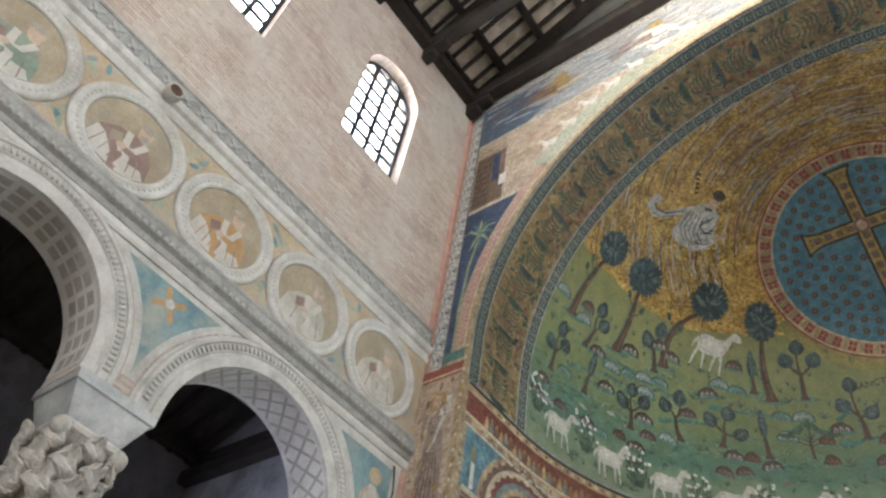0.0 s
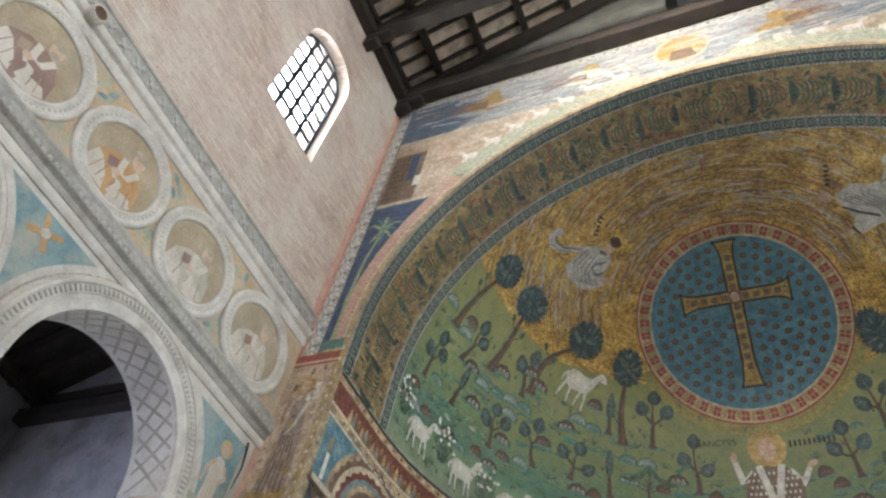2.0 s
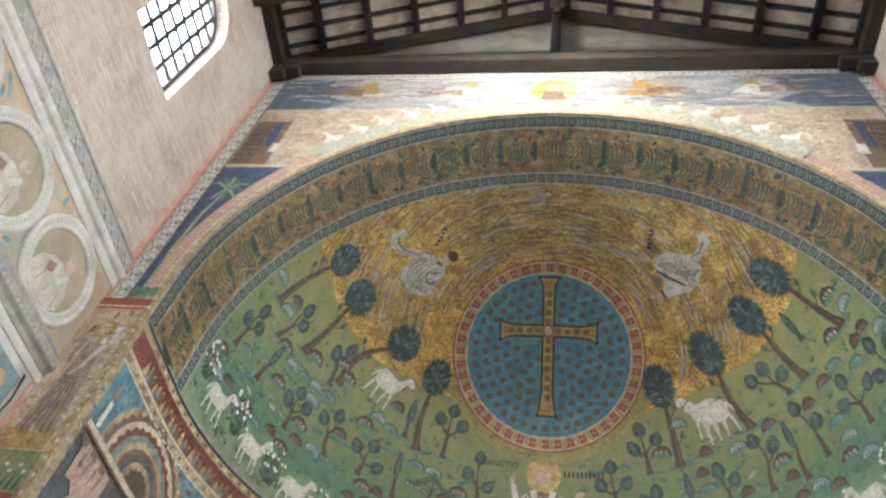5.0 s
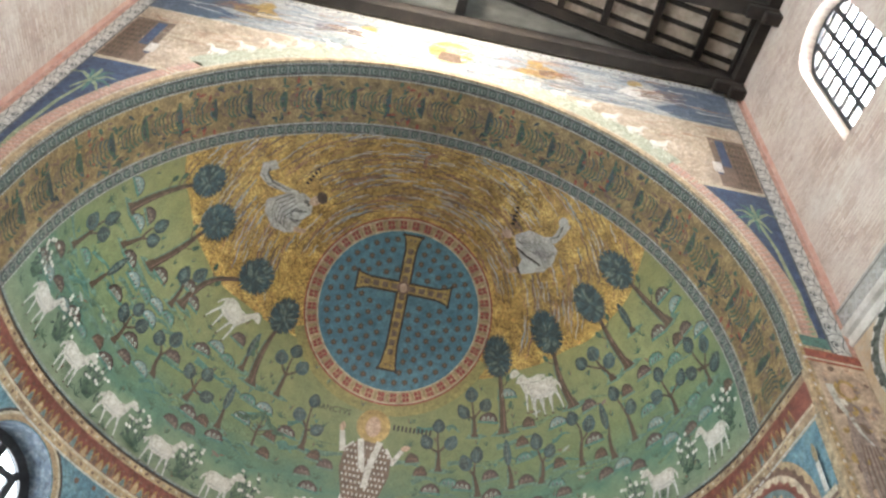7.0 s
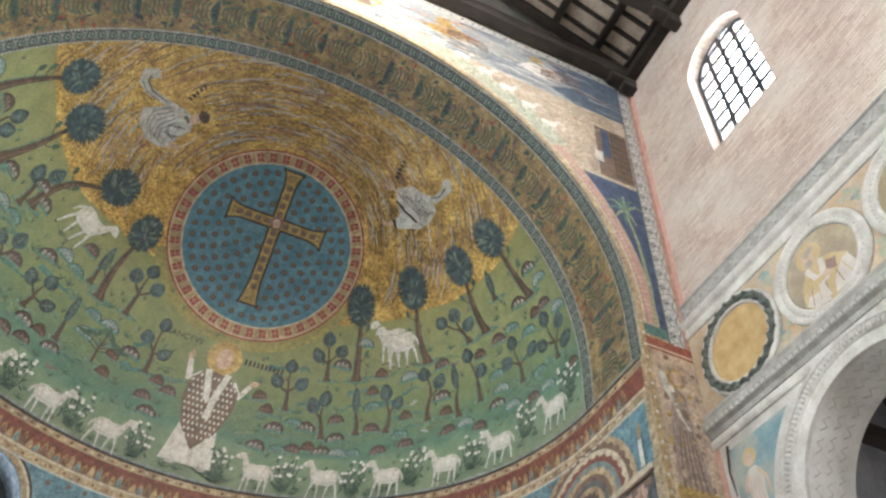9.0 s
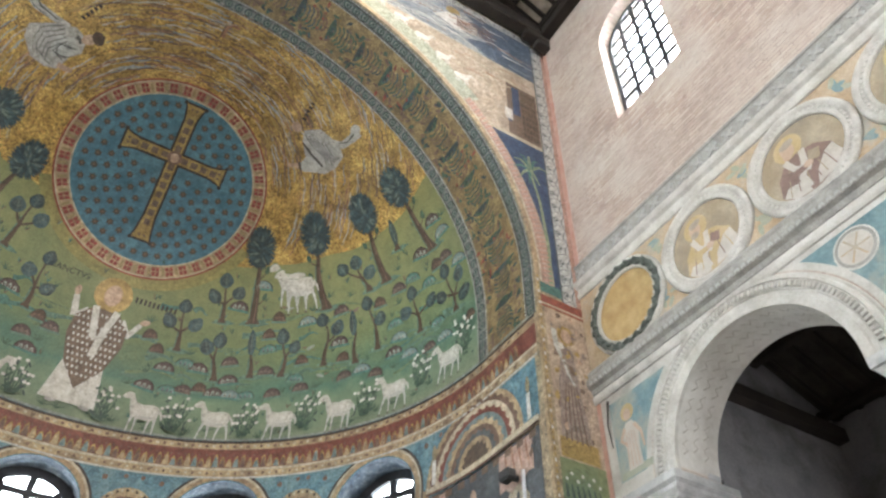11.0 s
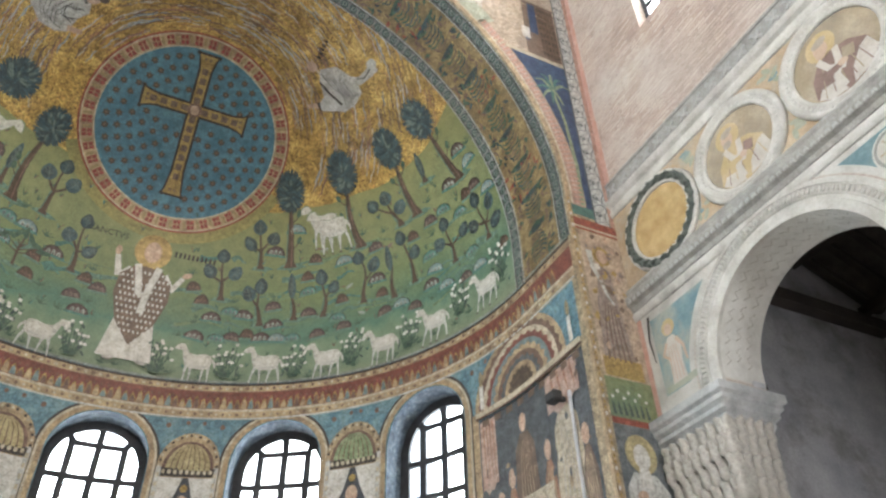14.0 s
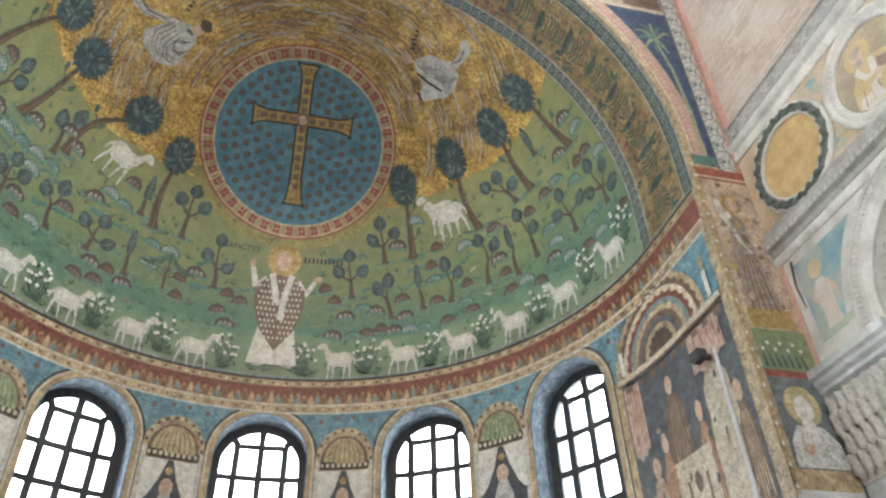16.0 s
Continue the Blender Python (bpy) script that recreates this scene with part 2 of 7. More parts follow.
def plate(outer, holes, front, back, hole_mat=0):
    """A slab of the outline with holes through it; front and back turn (u, v) into places."""
    bm = bmesh.new()
    edges, rings = [], []
    for k, loop in enumerate([outer] + holes):
        vs = [bm.verts.new((u, v, 0)) for u, v in loop]
        edges += [bm.edges.new((vs[i], vs[(i + 1) % len(vs)])) for i in range(len(vs))]
        rings.append((k, loop))
    bmesh.ops.triangle_fill(bm, edges=edges, use_beauty=True)
    tris = [[(v.co.x, v.co.y) for v in f.verts] for f in bm.faces]
    bm.free()
    bm = bmesh.new()
    cache = {}

    def vert(side, uv):
        key = (side, round(uv[0], 4), round(uv[1], 4))
        if key not in cache:
            cache[key] = bm.verts.new((front if side == 0 else back)(*uv))
        return cache[key]
    for tri in tris:
        bm.faces.new([vert(0, q) for q in tri])
        bm.faces.new([vert(1, q) for q in reversed(tri)])
    for k, loop in rings:
        for i in range(len(loop)):
            a, b = loop[i], loop[(i + 1) % len(loop)]
            f = bm.faces.new([vert(0, a), vert(0, b), vert(1, b), vert(1, a)])
            f.material_index = hole_mat if k else 0
    return bm


def arc(cx, cz, r, a0, a1, n):
    return [(cx + r * cos(radians(a0 + (a1 - a0) * i / n)), cz + r * sin(radians(a0 + (a1 - a0) * i / n))) for i in range(n + 1)]


def arched(cx, z0, half, spring, n=16, rise=None):
    """The outline of an opening with a round head."""
    rise = rise or half
    head = [(cx + half * cos(pi * i / n), spring + rise * sin(pi * i / n)) for i in range(n + 1)]
    return [(cx - half, z0), (cx + half, z0)] + head


def sweep(bm, profile, path, closed=False, mat=0):
    """Profile points (a, b) carried along a list of functions (a, b) -> place."""
    rows = [[bm.verts.new(f(a, b)) for a, b in profile] for f in path]
    n = len(profile)
    for i in range(len(rows) - 1):
        for j in range(n):
            fc = bm.faces.new([rows[i][j], rows[i][(j + 1) % n], rows[i + 1][(j + 1) % n], rows[i + 1][j]])
            fc.material_index = mat
    if not closed:
        bm.faces.new(rows[0])
        bm.faces.new(list(reversed(rows[-1])))


def on_wall(s):
    """Places on a nave wall's face: along it, up, and out into the nave."""
    return lambda y, z, d=0.0: (s * (W - d), y, z)


def dome_at(az, el, d=0.0):
    """A place on apse wall or half dome: degrees round, degrees up (below 0: metres down, as el/10), d metres in front."""
    a, e = radians(az), radians(max(el, 0.0))
    r = R - d
    z = ZC + r * sin(e) + (min(el, 0.0) * 0.1)
    return (r * cos(e) * sin(a), YD + r * cos(e) * cos(a), z)


# ---- setting: floor, walls, arch, apse ----
def tag_setting(ob, label):
    return tagged(ob, label, kind="structure")


bm = bmesh.new()
box(bm, -15.2, 15.2, YW - 0.4, 9.5, -0.3, 0.0)
tag_setting(link("floor", bm, M_FLOOR), "pale worn marble floor of the basilica")

for s, nm in ((-1, "wall_north"), (1, "wall_south")):
    bottom = []
    for y in sorted(ARCH_Y, reverse=True):
        bottom += [(y + ARCH_R, 6.28)] + [(y + ARCH_R * cos(pi * i / 24), ARCH_Z + ARCH_R * sin(pi * i / 24)) for i in range(25)] + [(y - ARCH_R, 6.28)]
    outer = [(0.0, 19.7), (0.0, 6.28)] + bottom + [(YW, 6.28), (YW, 19.7)]
    holes = [arched(y, 13.72, 0.86, 16.46) for y in WIN_Y]
    ob = link(nm, plate(outer, holes, lambda u, v: (s * W, u, v), lambda u, v: (s * (W + TH), u, v + (0.75 if 13.5 < v < 13.9 else 0.0))), M_WALL)
    tag_setting(ob, "limewashed brick clerestory wall of the nave")

jamb = [(R, 0.0), (R, ZC)]
outline = [(-W, 0.0), (-W, 19.7), (W, 19.7), (W, 0.0), (R, 0.0)] + arc(0, ZC, R, 0, 180, 64) + [(-R, 0.0)]
arch_wall = link("wall_east", plate(outline, [], lambda u, v: (u, 0.0, v), lambda u, v: (u, YD, v)), M_JAMB)
tag_setting(arch_wall, "mosaic-covered wall of the triumphal arch")

# apse wall with five round-headed windows
bm = bmesh.new()
HALF, SILL, SPRING, RISE = 8.7, 4.3, 7.78, 0.98
cuts = sorted({round(-90 + 180 * i / 90, 3) for i in range(91)} | {round(a + HALF * k / 8, 3) for a in APSE_WIN for k in range(-8, 9)})


def head(a):
    for c in APSE_WIN:
        if abs(a - c) < HALF + 1e-6:
            return SPRING + RISE * sqrt(max(0.0, 1 - ((a - c) / HALF) ** 2))
    return None


def cyl(a, z, d=0.0):
    q = radians(a)
    return ((R - d) * sin(q), YD + (R - d) * cos(q), z)


for a, b in zip(cuts[:-1], cuts[1:]):
    mid = (a + b) / 2
    spans = [((0.0, 0.0), (ZC, ZC))]
    if head(mid) is not None:
        ha, hb = head(a), head(b)
        spans = [((0.0, 0.0), (SILL, SILL)), ((ha or SPRING, hb or SPRING), (ZC, ZC))]
        quad(bm, cyl(a, SILL), cyl(b, SILL), cyl(b, SILL, -0.85), cyl(a, SILL, -0.85))
        quad(bm, cyl(a, ha or SPRING), cyl(b, hb or SPRING), cyl(b, hb or SPRING, -0.85), cyl(a, ha or SPRING, -0.85), mat=1)
    for (za, zb), (zc, zd) in spans:
        quad(bm, cyl(a, za), cyl(b, zb), cyl(b, zd), cyl(a, zc))
        quad(bm, cyl(a, za, -0.85), cyl(b, zb, -0.85), cyl(b, zd, -0.85), cyl(a, zc, -0.85))
for c in APSE_WIN:
    for a in (c - HALF, c + HALF):
        quad(bm, cyl(a, SILL), cyl(a, SPRING), cyl(a, SPRING, -0.85), cyl(a, SILL, -0.85), mat=1)
M_REVEAL = mosaic("window_reveal", [(0.03, 0.05, 0.08), (0.11, 0.145, 0.18), (0.26, 0.30, 0.33)], 6.0, 50, 0.3, 0, 0.8)
bmesh.ops.remove_doubles(bm, verts=bm.verts, dist=0.0005)
apse_wall = tag_setting(link("wall_apse", bm, [M_BLUE, M_REVEAL]), "curved apse wall with blue mosaic between the windows")

bm = bmesh.new()
n, k = 72, 40
grid = [[bm.verts.new(dome_at(-90 + 180 * i / n, 90 * j / k)) for i in range(n + 1)] for j in range(k)]
top = bm.verts.new((0, YD, ZC + R))
for j in range(k - 1):
    for i in range(n):
        bm.faces.new([grid[j][i], grid[j][i + 1], grid[j + 1][i + 1], grid[j + 1][i]])
for i in range(n):
    bm.faces.new([grid[k - 1][i], grid[k - 1][i + 1], top])
dome = link("apse_dome", bm, M_GOLD, smooth=True)
tag_setting(dome, "gold mosaic half dome of the apse")
solid = dome.modifiers.new("thickness", "SOLIDIFY")
solid.thickness, solid.offset = 0.5, 1

# west wall, aisles
bm = bmesh.new()
box(bm, -15.2, 15.2, YW - 0.4, YW, 0, 24.0)
tag_setting(link("wall_west", bm, M_WALL), "plain brick west wall")
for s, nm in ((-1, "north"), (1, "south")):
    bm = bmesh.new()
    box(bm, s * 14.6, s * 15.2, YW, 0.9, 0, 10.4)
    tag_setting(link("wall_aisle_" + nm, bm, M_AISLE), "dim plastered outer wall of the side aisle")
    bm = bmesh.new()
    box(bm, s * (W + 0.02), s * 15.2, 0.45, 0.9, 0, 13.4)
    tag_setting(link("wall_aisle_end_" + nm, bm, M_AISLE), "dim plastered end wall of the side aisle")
    bm = bmesh.new()
    x0, z0, x1, z1 = s * (W + TH), 13.3, s * 15.2, 10.2
    for a, b in ((0.0, 0.12),):
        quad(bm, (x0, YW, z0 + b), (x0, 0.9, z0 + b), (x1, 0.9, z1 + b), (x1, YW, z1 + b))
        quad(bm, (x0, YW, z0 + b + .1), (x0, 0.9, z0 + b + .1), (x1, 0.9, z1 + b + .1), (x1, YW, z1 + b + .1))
    for i in range(50):
        y = 0.2 - i * 0.55
        sweep(bm, [(-0.07, -0.1), (0.07, -0.1), (0.07, 0.12), (-0.07, 0.12)], [lambda a, b, q=q: (x0 + (x1 - x0) * q, y + a, z0 + (z1 - z0) * q + b) for q in (0, 1)], mat=1)
    box(bm, s * (W + TH), s * 14.6, 0.18, 0.45, 9.85, 10.15)
    if s < 0:
        box(bm, s * (W + TH), s * 14.6, 0.30, 0.45, 10.35, 10.55)
    for q in (0.12, 0.37, 0.62, 0.87):
        box(bm, x0 + (x1 - x0) * q - 0.09, x0 + (x1 - x0) * q + 0.09, YW, 0.45, z0 + (z1 - z0) * q - 0.28, z0 + (z1 - z0) * q - 0.08)
    for f in bm.faces:
        if len(f.verts) == 4 and f.calc_area() < 60:
            f.material_index = 1
    tag_setting(link("ceiling_aisle_" + nm, bm, [M_BOARDS, M_TIMBER]), "dark open timber roof of the side aisle, gloom coloured into the boards")

# nave roof: rafters, purlins and tiles over tie beams
bm = bmesh.new()
PITCH = tan(radians(27))
for s in (-1, 1):
    quad(bm, (s * 8.2, YW, 19.62), (s * 8.2, 0.6, 19.62), (0, 0.6, 19.62 + 8.2 * PITCH), (0, YW, 19.62 + 8.2 * PITCH), mat=1)
    quad(bm, (s * 8.2, YW, 19.75), (s * 8.2, 0.6, 19.75), (0, 0.6, 19.75 + 8.2 * PITCH), (0, YW, 19.75 + 8.2 * PITCH), mat=1)
    y = -0.45
    while y > -14:
        sweep(bm, [(-0.05, -0.13), (0.05, -0.13), (0.05, 0.0), (-0.05, 0.0)],
              [lambda a, b, x=x: (s * x, y + a, 19.6 + (8.2 - x) * PITCH + b) for x in (8.2, 0.0)])
        y -= 0.46
    for x in (0.3, 1.5, 2.7, 3.9, 5.1, 6.3, 7.2):
        zz = 19.6 + (8.2 - x) * PITCH
        box(bm, s * x - 0.09, s * x + 0.09, YW, 0.0, zz - 0.30, zz - 0.10)
    box(bm, s * 7.02, s * 7.3, YW, 0.0, 19.1, 19.4)
tag_setting(link("ceiling", bm, [M_TIMBER, M_TILE]), "open roof of dark rafters under pale tiles")
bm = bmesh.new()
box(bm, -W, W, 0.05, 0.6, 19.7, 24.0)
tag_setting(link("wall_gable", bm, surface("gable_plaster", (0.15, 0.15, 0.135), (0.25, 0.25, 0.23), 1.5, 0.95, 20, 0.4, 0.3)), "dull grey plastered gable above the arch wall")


def tie_beam(y):
    root = new("roof_truss")
    tagged(root, "dark timber roof truss on corbels above the nave", "truss", "roof trusses")
    bm = bmesh.new()
    box(bm, -W + 0.005, W - 0.005, -0.17, 0.17, 0.0, 0.45, 0.02)
    part("tie", bm, M_TIMBER, root)
    for s in (-1, 1):
        bm = bmesh.new()
        box(bm, s * 6.55, s * (W - 0.004), -0.15, 0.15, -0.22, -0.003, 0.03)
        box(bm, s * 6.9, s * (W - 0.004), -0.14, 0.14, -0.45, -0.223, 0.03)
        part("corbel", bm, M_TIMBER, root)
        bm = bmesh.new()
        sweep(bm, [(-0.12, 0), (0.12, 0), (0.12, 0.25), (-0.12, 0.25)], [lambda a, b, x=x: (s * x, a, 0.40 + (7.0 - x) * PITCH * 0.93 + b) for x in (7.0, 0.1)])
        part("principal_rafter", bm, M_TIMBER, root)
    bm = bmesh.new()
    box(bm, -0.13, 0.13, -0.12, 0.12, 0.45, 3.6, 0.01)
    part("king_post", bm, M_TIMBER, root)
    root.location = (0, y, ZT)
    return root


first = tie_beam(-0.22)
for i in range(1, 9):
    copy_thing(first, pose(0, -0.22 - 1.92 * i, ZT))

# ---- mosaic helpers: flat tesserae shapes laid on curved walls ----
from mathutils.geometry import tessellate_polygon


def split(tri, longest, out):
    """Cut a triangle along its longest side until no side is longer than that."""
    best, k = 0.0, 0
    for i in range(3):
        a, b = tri[i], tri[(i + 1) % 3]
        q = (a[0] - b[0]) ** 2 + (a[1] - b[1]) ** 2
        if q > best:
            best, k = q, i
    if best <= longest * longest:
        out.append(tri)
        return
    a, b, c = tri[k], tri[(k + 1) % 3], tri[(k + 2) % 3]
    m = ((a[0] + b[0]) / 2, (a[1] + b[1]) / 2)
    split((a, m, c), longest, out)
    split((m, b, c), longest, out)


def laid(shapes, mapper, longest=0.4):
    """One mesh of flat shapes (outline, material, lift), each laid on a surface by mapper(u, v, lift)."""
    bm = bmesh.new()
    for num, (poly, mi, d) in enumerate(shapes):
        d += 0.0003 * (num % 13)
        cache, out = {}, []
        for t3 in tessellate_polygon([[Vector((u, v, 0)) for u, v in poly]]):
            split(tuple(poly[i] for i in t3), longest, out)
        for tri in out:
            vs = []
            for q in tri:
                key = (round(q[0], 5), round(q[1], 5))
                if key not in cache:
                    cache[key] = bm.verts.new(mapper(q[0], q[1], d))
                vs.append(cache[key])
            if len(set(vs)) == 3:
                try:
                    bm.faces.new(vs).material_index = mi
                except ValueError:
                    pass
    return bm


def ell(cx, cy, rx, ry, n=14, rot=0.0, jag=0.0, seed=0):
    rnd = random.Random(seed)
    c, s = cos(radians(rot)), sin(radians(rot))
    out = []
    for i in range(n):
        a = 2 * pi * i / n
        k = 1 + (rnd.uniform(-jag, jag) if jag else 0)
        x, y = rx * k * cos(a), ry * k * sin(a)
        out.append((cx + c * x - s * y, cy + s * x + c * y))
    return out


def stroke(pts, w0, w1=None):
    """A ribbon along points, tapering from w0 to w1."""
    w1 = w0 if w1 is None else w1
    left, right = [], []
    for i, (x, y) in enumerate(pts):
        a, b = pts[max(0, i - 1)], pts[min(len(pts) - 1, i + 1)]
        dx, dy = b[0] - a[0], b[1] - a[1]
        k = sqrt(dx * dx + dy * dy) or 1.0
        w = (w0 + (w1 - w0) * i / max(1, len(pts) - 1)) / 2
        left.append((x - dy / k * w, y + dx / k * w))
        right.append((x + dy / k * w, y - dx / k * w))
    return left + right[::-1]


def rect(x0, x1, y0, y1):
    return [(x0, y0), (x1, y0), (x1, y1), (x0, y1)]


def ball(u, v, d):
    """Round the front point of the half dome's sphere: u to the right, v up, in metres."""
    a, e, r = u / R, v / R, R - d
    return (r * cos(e) * sin(a), r * cos(e) * cos(a), r * sin(e))


def cap(rho, th, d):
    """Polar places round the front point of the sphere: metres out along the surface, and an angle."""
    c, r = rho / R, R - d
    return (r * sin(c) * cos(th), r * cos(c), r * sin(c) * sin(th))


def dome_pose(az, el, roll=0.0, mirror=False):
    m = Matrix.Translation((0, YD, ZC)) @ pose(0, 0, 0, 0, 0, -az) @ pose(0, 0, 0, el, 0, 0) @ Matrix.Rotation(radians(-roll), 4, "Y")
    return m @ Matrix.Diagonal((-1, 1, 1, 1)) if mirror else m


def dome_piece(name, mesh, az, el, roll=0.0, mirror=False, parent=None, label=""):
    ob = new(name, mesh)
    ob.parent = parent or dome
    ob.matrix_basis = dome_pose(az, el, roll, mirror)
    if label:
        ob["label"] = label
    return ob


def motif(name, shapes, mats):
    bm = laid(shapes, ball)
    me = bpy.data.meshes.new(name)
    bm.to_mesh(me)
    bm.free()
    for m in mats:
        me.materials.append(m)
    return me


def tess(name, a, b, cell=60.0, **k):
    return mosaic(name, [a, b], 5.0, cell, 0.5, **k)


M_WHITE = tess("white_tesserae", (0.52, 0.50, 0.46), (0.74, 0.72, 0.68))
M_CREAM = tess("cream_tesserae", (0.42, 0.36, 0.26), (0.62, 0.55, 0.42))
M_CROWN = tess("dark_leaf_tesserae", (0.03, 0.05, 0.055), (0.075, 0.10, 0.095))
M_LEAF = tess("green_leaf_tesserae", (0.04, 0.08, 0.06), (0.09, 0.15, 0.10))
M_TRUNK = tess("trunk_tesserae", (0.06, 0.045, 0.035), (0.13, 0.085, 0.055))
M_RUST = tess("rust_tesserae", (0.13, 0.075, 0.055), (0.23, 0.14, 0.105))
M_TEAL = tess("teal_tesserae", (0.06, 0.15, 0.13), (0.11, 0.24, 0.20))
M_ROCKB = tess("blue_rock_tesserae", (0.10, 0.16, 0.17), (0.24, 0.32, 0.32))
M_RED = tess("red_tesserae", (0.22, 0.05, 0.03), (0.36, 0.10, 0.06))
M_LINE = tess("dark_line_tesserae", (0.03, 0.025, 0.02), (0.07, 0.05, 0.04))
M_GLEAM = mosaic("bright_gold_tesserae", [(0.28, 0.18, 0.06), (0.50, 0.35, 0.13)], 5.0, 60, 0.5, 0.2, 0.4)
M_CLOUDW = tess("cloud_white_tesserae", (0.40, 0.38, 0.34), (0.60, 0.57, 0.52))
M_CLOUDB = tess("cloud_blue_tesserae", (0.22, 0.28, 0.31), (0.38, 0.43, 0.44))
M_CLOUDR = tess("cloud_red_tesserae", (0.28, 0.13, 0.08), (0.42, 0.24, 0.15))
M_DUSK = tess("dark_grey_tesserae", (0.035, 0.04, 0.05), (0.08, 0.085, 0.10))
M_NAVY = tess("navy_tesserae", (0.025, 0.045, 0.10), (0.06, 0.10, 0.19))
M_FIELD = mosaic("medallion_blue", [(0.055, 0.15, 0.21), (0.09, 0.21, 0.28), (0.12, 0.27, 0.34)], 2.5, 50, 0.1)
M_ROBE = tess("grey_robe_tesserae", (0.36, 0.34, 0.32), (0.54, 0.52, 0.49))
M_VEST = tess("brown_vestment_tesserae", (0.13, 0.085, 0.06), (0.22, 0.15, 0.11))
M_FLESH = tess("flesh_tesserae", (0.42, 0.28, 0.20), (0.58, 0.42, 0.31))
M_TAN = mosaic("tan_mosaic", [(0.30, 0.22, 0.15), (0.46, 0.37, 0.28), (0.56, 0.48, 0.40)], 2.0, 50, 0.45)
M_BROWN = mosaic("brown_gold_mosaic", [(0.24, 0.17, 0.12), (0.42, 0.31, 0.19), (0.56, 0.44, 0.26)], 2.2, 50, 0.5, 0.1)
M_SKYB = mosaic("night_sky_mosaic", [(0.14, 0.18, 0.23), (0.32, 0.34, 0.36), (0.50, 0.47, 0.42)], 2.0, 50, 0.45, stretch=(0.5, 1, 3))
M_PALE = tess("pale_grey_tesserae", (0.42, 0.42, 0.40), (0.60, 0.60, 0.57))

# ---- half dome: meadow ----
rnd = random.Random(7)


def meadow_top(a):
    return 32.2 + 3.6 * max(0.0, (abs(a) - 55) / 25) ** 1.3 + 0.35 * sin(radians(a * 9)) + 0.2 * sin(radians(a * 23))


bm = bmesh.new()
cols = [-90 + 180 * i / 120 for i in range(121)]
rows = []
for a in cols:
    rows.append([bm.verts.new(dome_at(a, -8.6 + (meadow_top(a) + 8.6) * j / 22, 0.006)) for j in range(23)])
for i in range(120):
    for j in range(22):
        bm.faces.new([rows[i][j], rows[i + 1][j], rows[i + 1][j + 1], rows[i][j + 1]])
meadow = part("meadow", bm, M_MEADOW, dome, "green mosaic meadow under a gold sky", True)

# teal shadows lying across the meadow
shapes = []
for i in range(110):
    el = rnd.choice([3, 5, 6, 7, 8, 9, 12, 13, 16, 20]) + rnd.uniform(-1.2, 1.2)
    az = rnd.uniform(-86, 86)
    if el > meadow_top(az) - 4 or abs(az) < 7:
        continue
    w = rnd.uniform(3.0, 11.0) / max(0.4, cos(radians(el)))
    pts = [(az + w * (k / 5 - 0.5), el + 0.5 * sin(k + i) - 0.3 * abs(k - 2.5)) for k in range(6)]
    shapes.append((stroke(pts, rnd.uniform(0.5, 1.5), 0.2), rnd.choice([0, 2, 2, 2, 3, 3]), 0.010))
M_MIDTEAL = tess("mid_teal_tesserae", (0.10, 0.18, 0.14), (0.15, 0.24, 0.18))
M_MIDGREEN = tess("mid_green_tesserae", (0.14, 0.21, 0.12), (0.20, 0.26, 0.14))
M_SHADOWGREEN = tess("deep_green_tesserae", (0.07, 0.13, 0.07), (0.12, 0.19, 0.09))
ob = part("meadow_shadow", laid(shapes, lambda u, v, d: dome_at(u, v, d), 4.0), [M_TEAL, M_SHADOWGREEN, M_MIDTEAL, M_MIDGREEN], dome, "teal streaks of shade in the meadow")
ob["kind"] = "stuff"

# short grass and flower tufts scattered
shapes = []
for i in range(300):
    az, el = rnd.uniform(-86, 86), rnd.uniform(-7.5, 31)
    if el > meadow_top(az) - 2 or (abs(az) < 8 and el < 24):
        continue
    k = 0.9 / max(0.5, cos(radians(el)))
    for j in range(3):
        dx = (j - 1) * 0.5 + rnd.uniform(-0.2, 0.2)
        shapes.append((stroke([(az, el - 0.4), (az + dx * k * 0.6, el + 0.2), (az + dx * k, el + rnd.uniform(0.5, 0.9))], 0.26, 0.08), rnd.choice([0, 0, 0, 1, 2]), 0.012))
ob = part("grass_tufts", laid(shapes, lambda u, v, d: dome_at(u, v, d), 4.0), [M_LEAF, M_TEAL, M_RUST], dome, "small dark tufts of mosaic grass")
ob["kind"] = "stuff"


# ---- half dome: trees, plants, stones ----
M_VEIN = tess("leaf_vein_tesserae", (0.12, 0.16, 0.15), (0.19, 0.23, 0.20))
M_MUTED = tess("muted_rock_tesserae", (0.07, 0.05, 0.045), (0.13, 0.09, 0.078))
M_ROCKP = tess("pink_rock_tesserae", (0.16, 0.11, 0.095), (0.26, 0.19, 0.165))
M_ROCKW = tess("pale_rock_tesserae", (0.24, 0.28, 0.26), (0.38, 0.40, 0.36))
M_FLEECE = tess("fleece_tesserae", (0.47, 0.45, 0.41), (0.65, 0.63, 0.585))
M_LEAFB = tess("blue_leaf_tesserae", (0.045, 0.085, 0.10), (0.085, 0.13, 0.14))


def from_foot(foot, place):
    """A place of the dome (degrees round, degrees up) in metres right of and above a foot on it."""
    v = dome_pose(*foot).inverted() @ Vector(dome_at(*place))
    return R * atan2(v.x, v.y), R * math.asin(max(-1.0, min(1.0, v.z / R)))


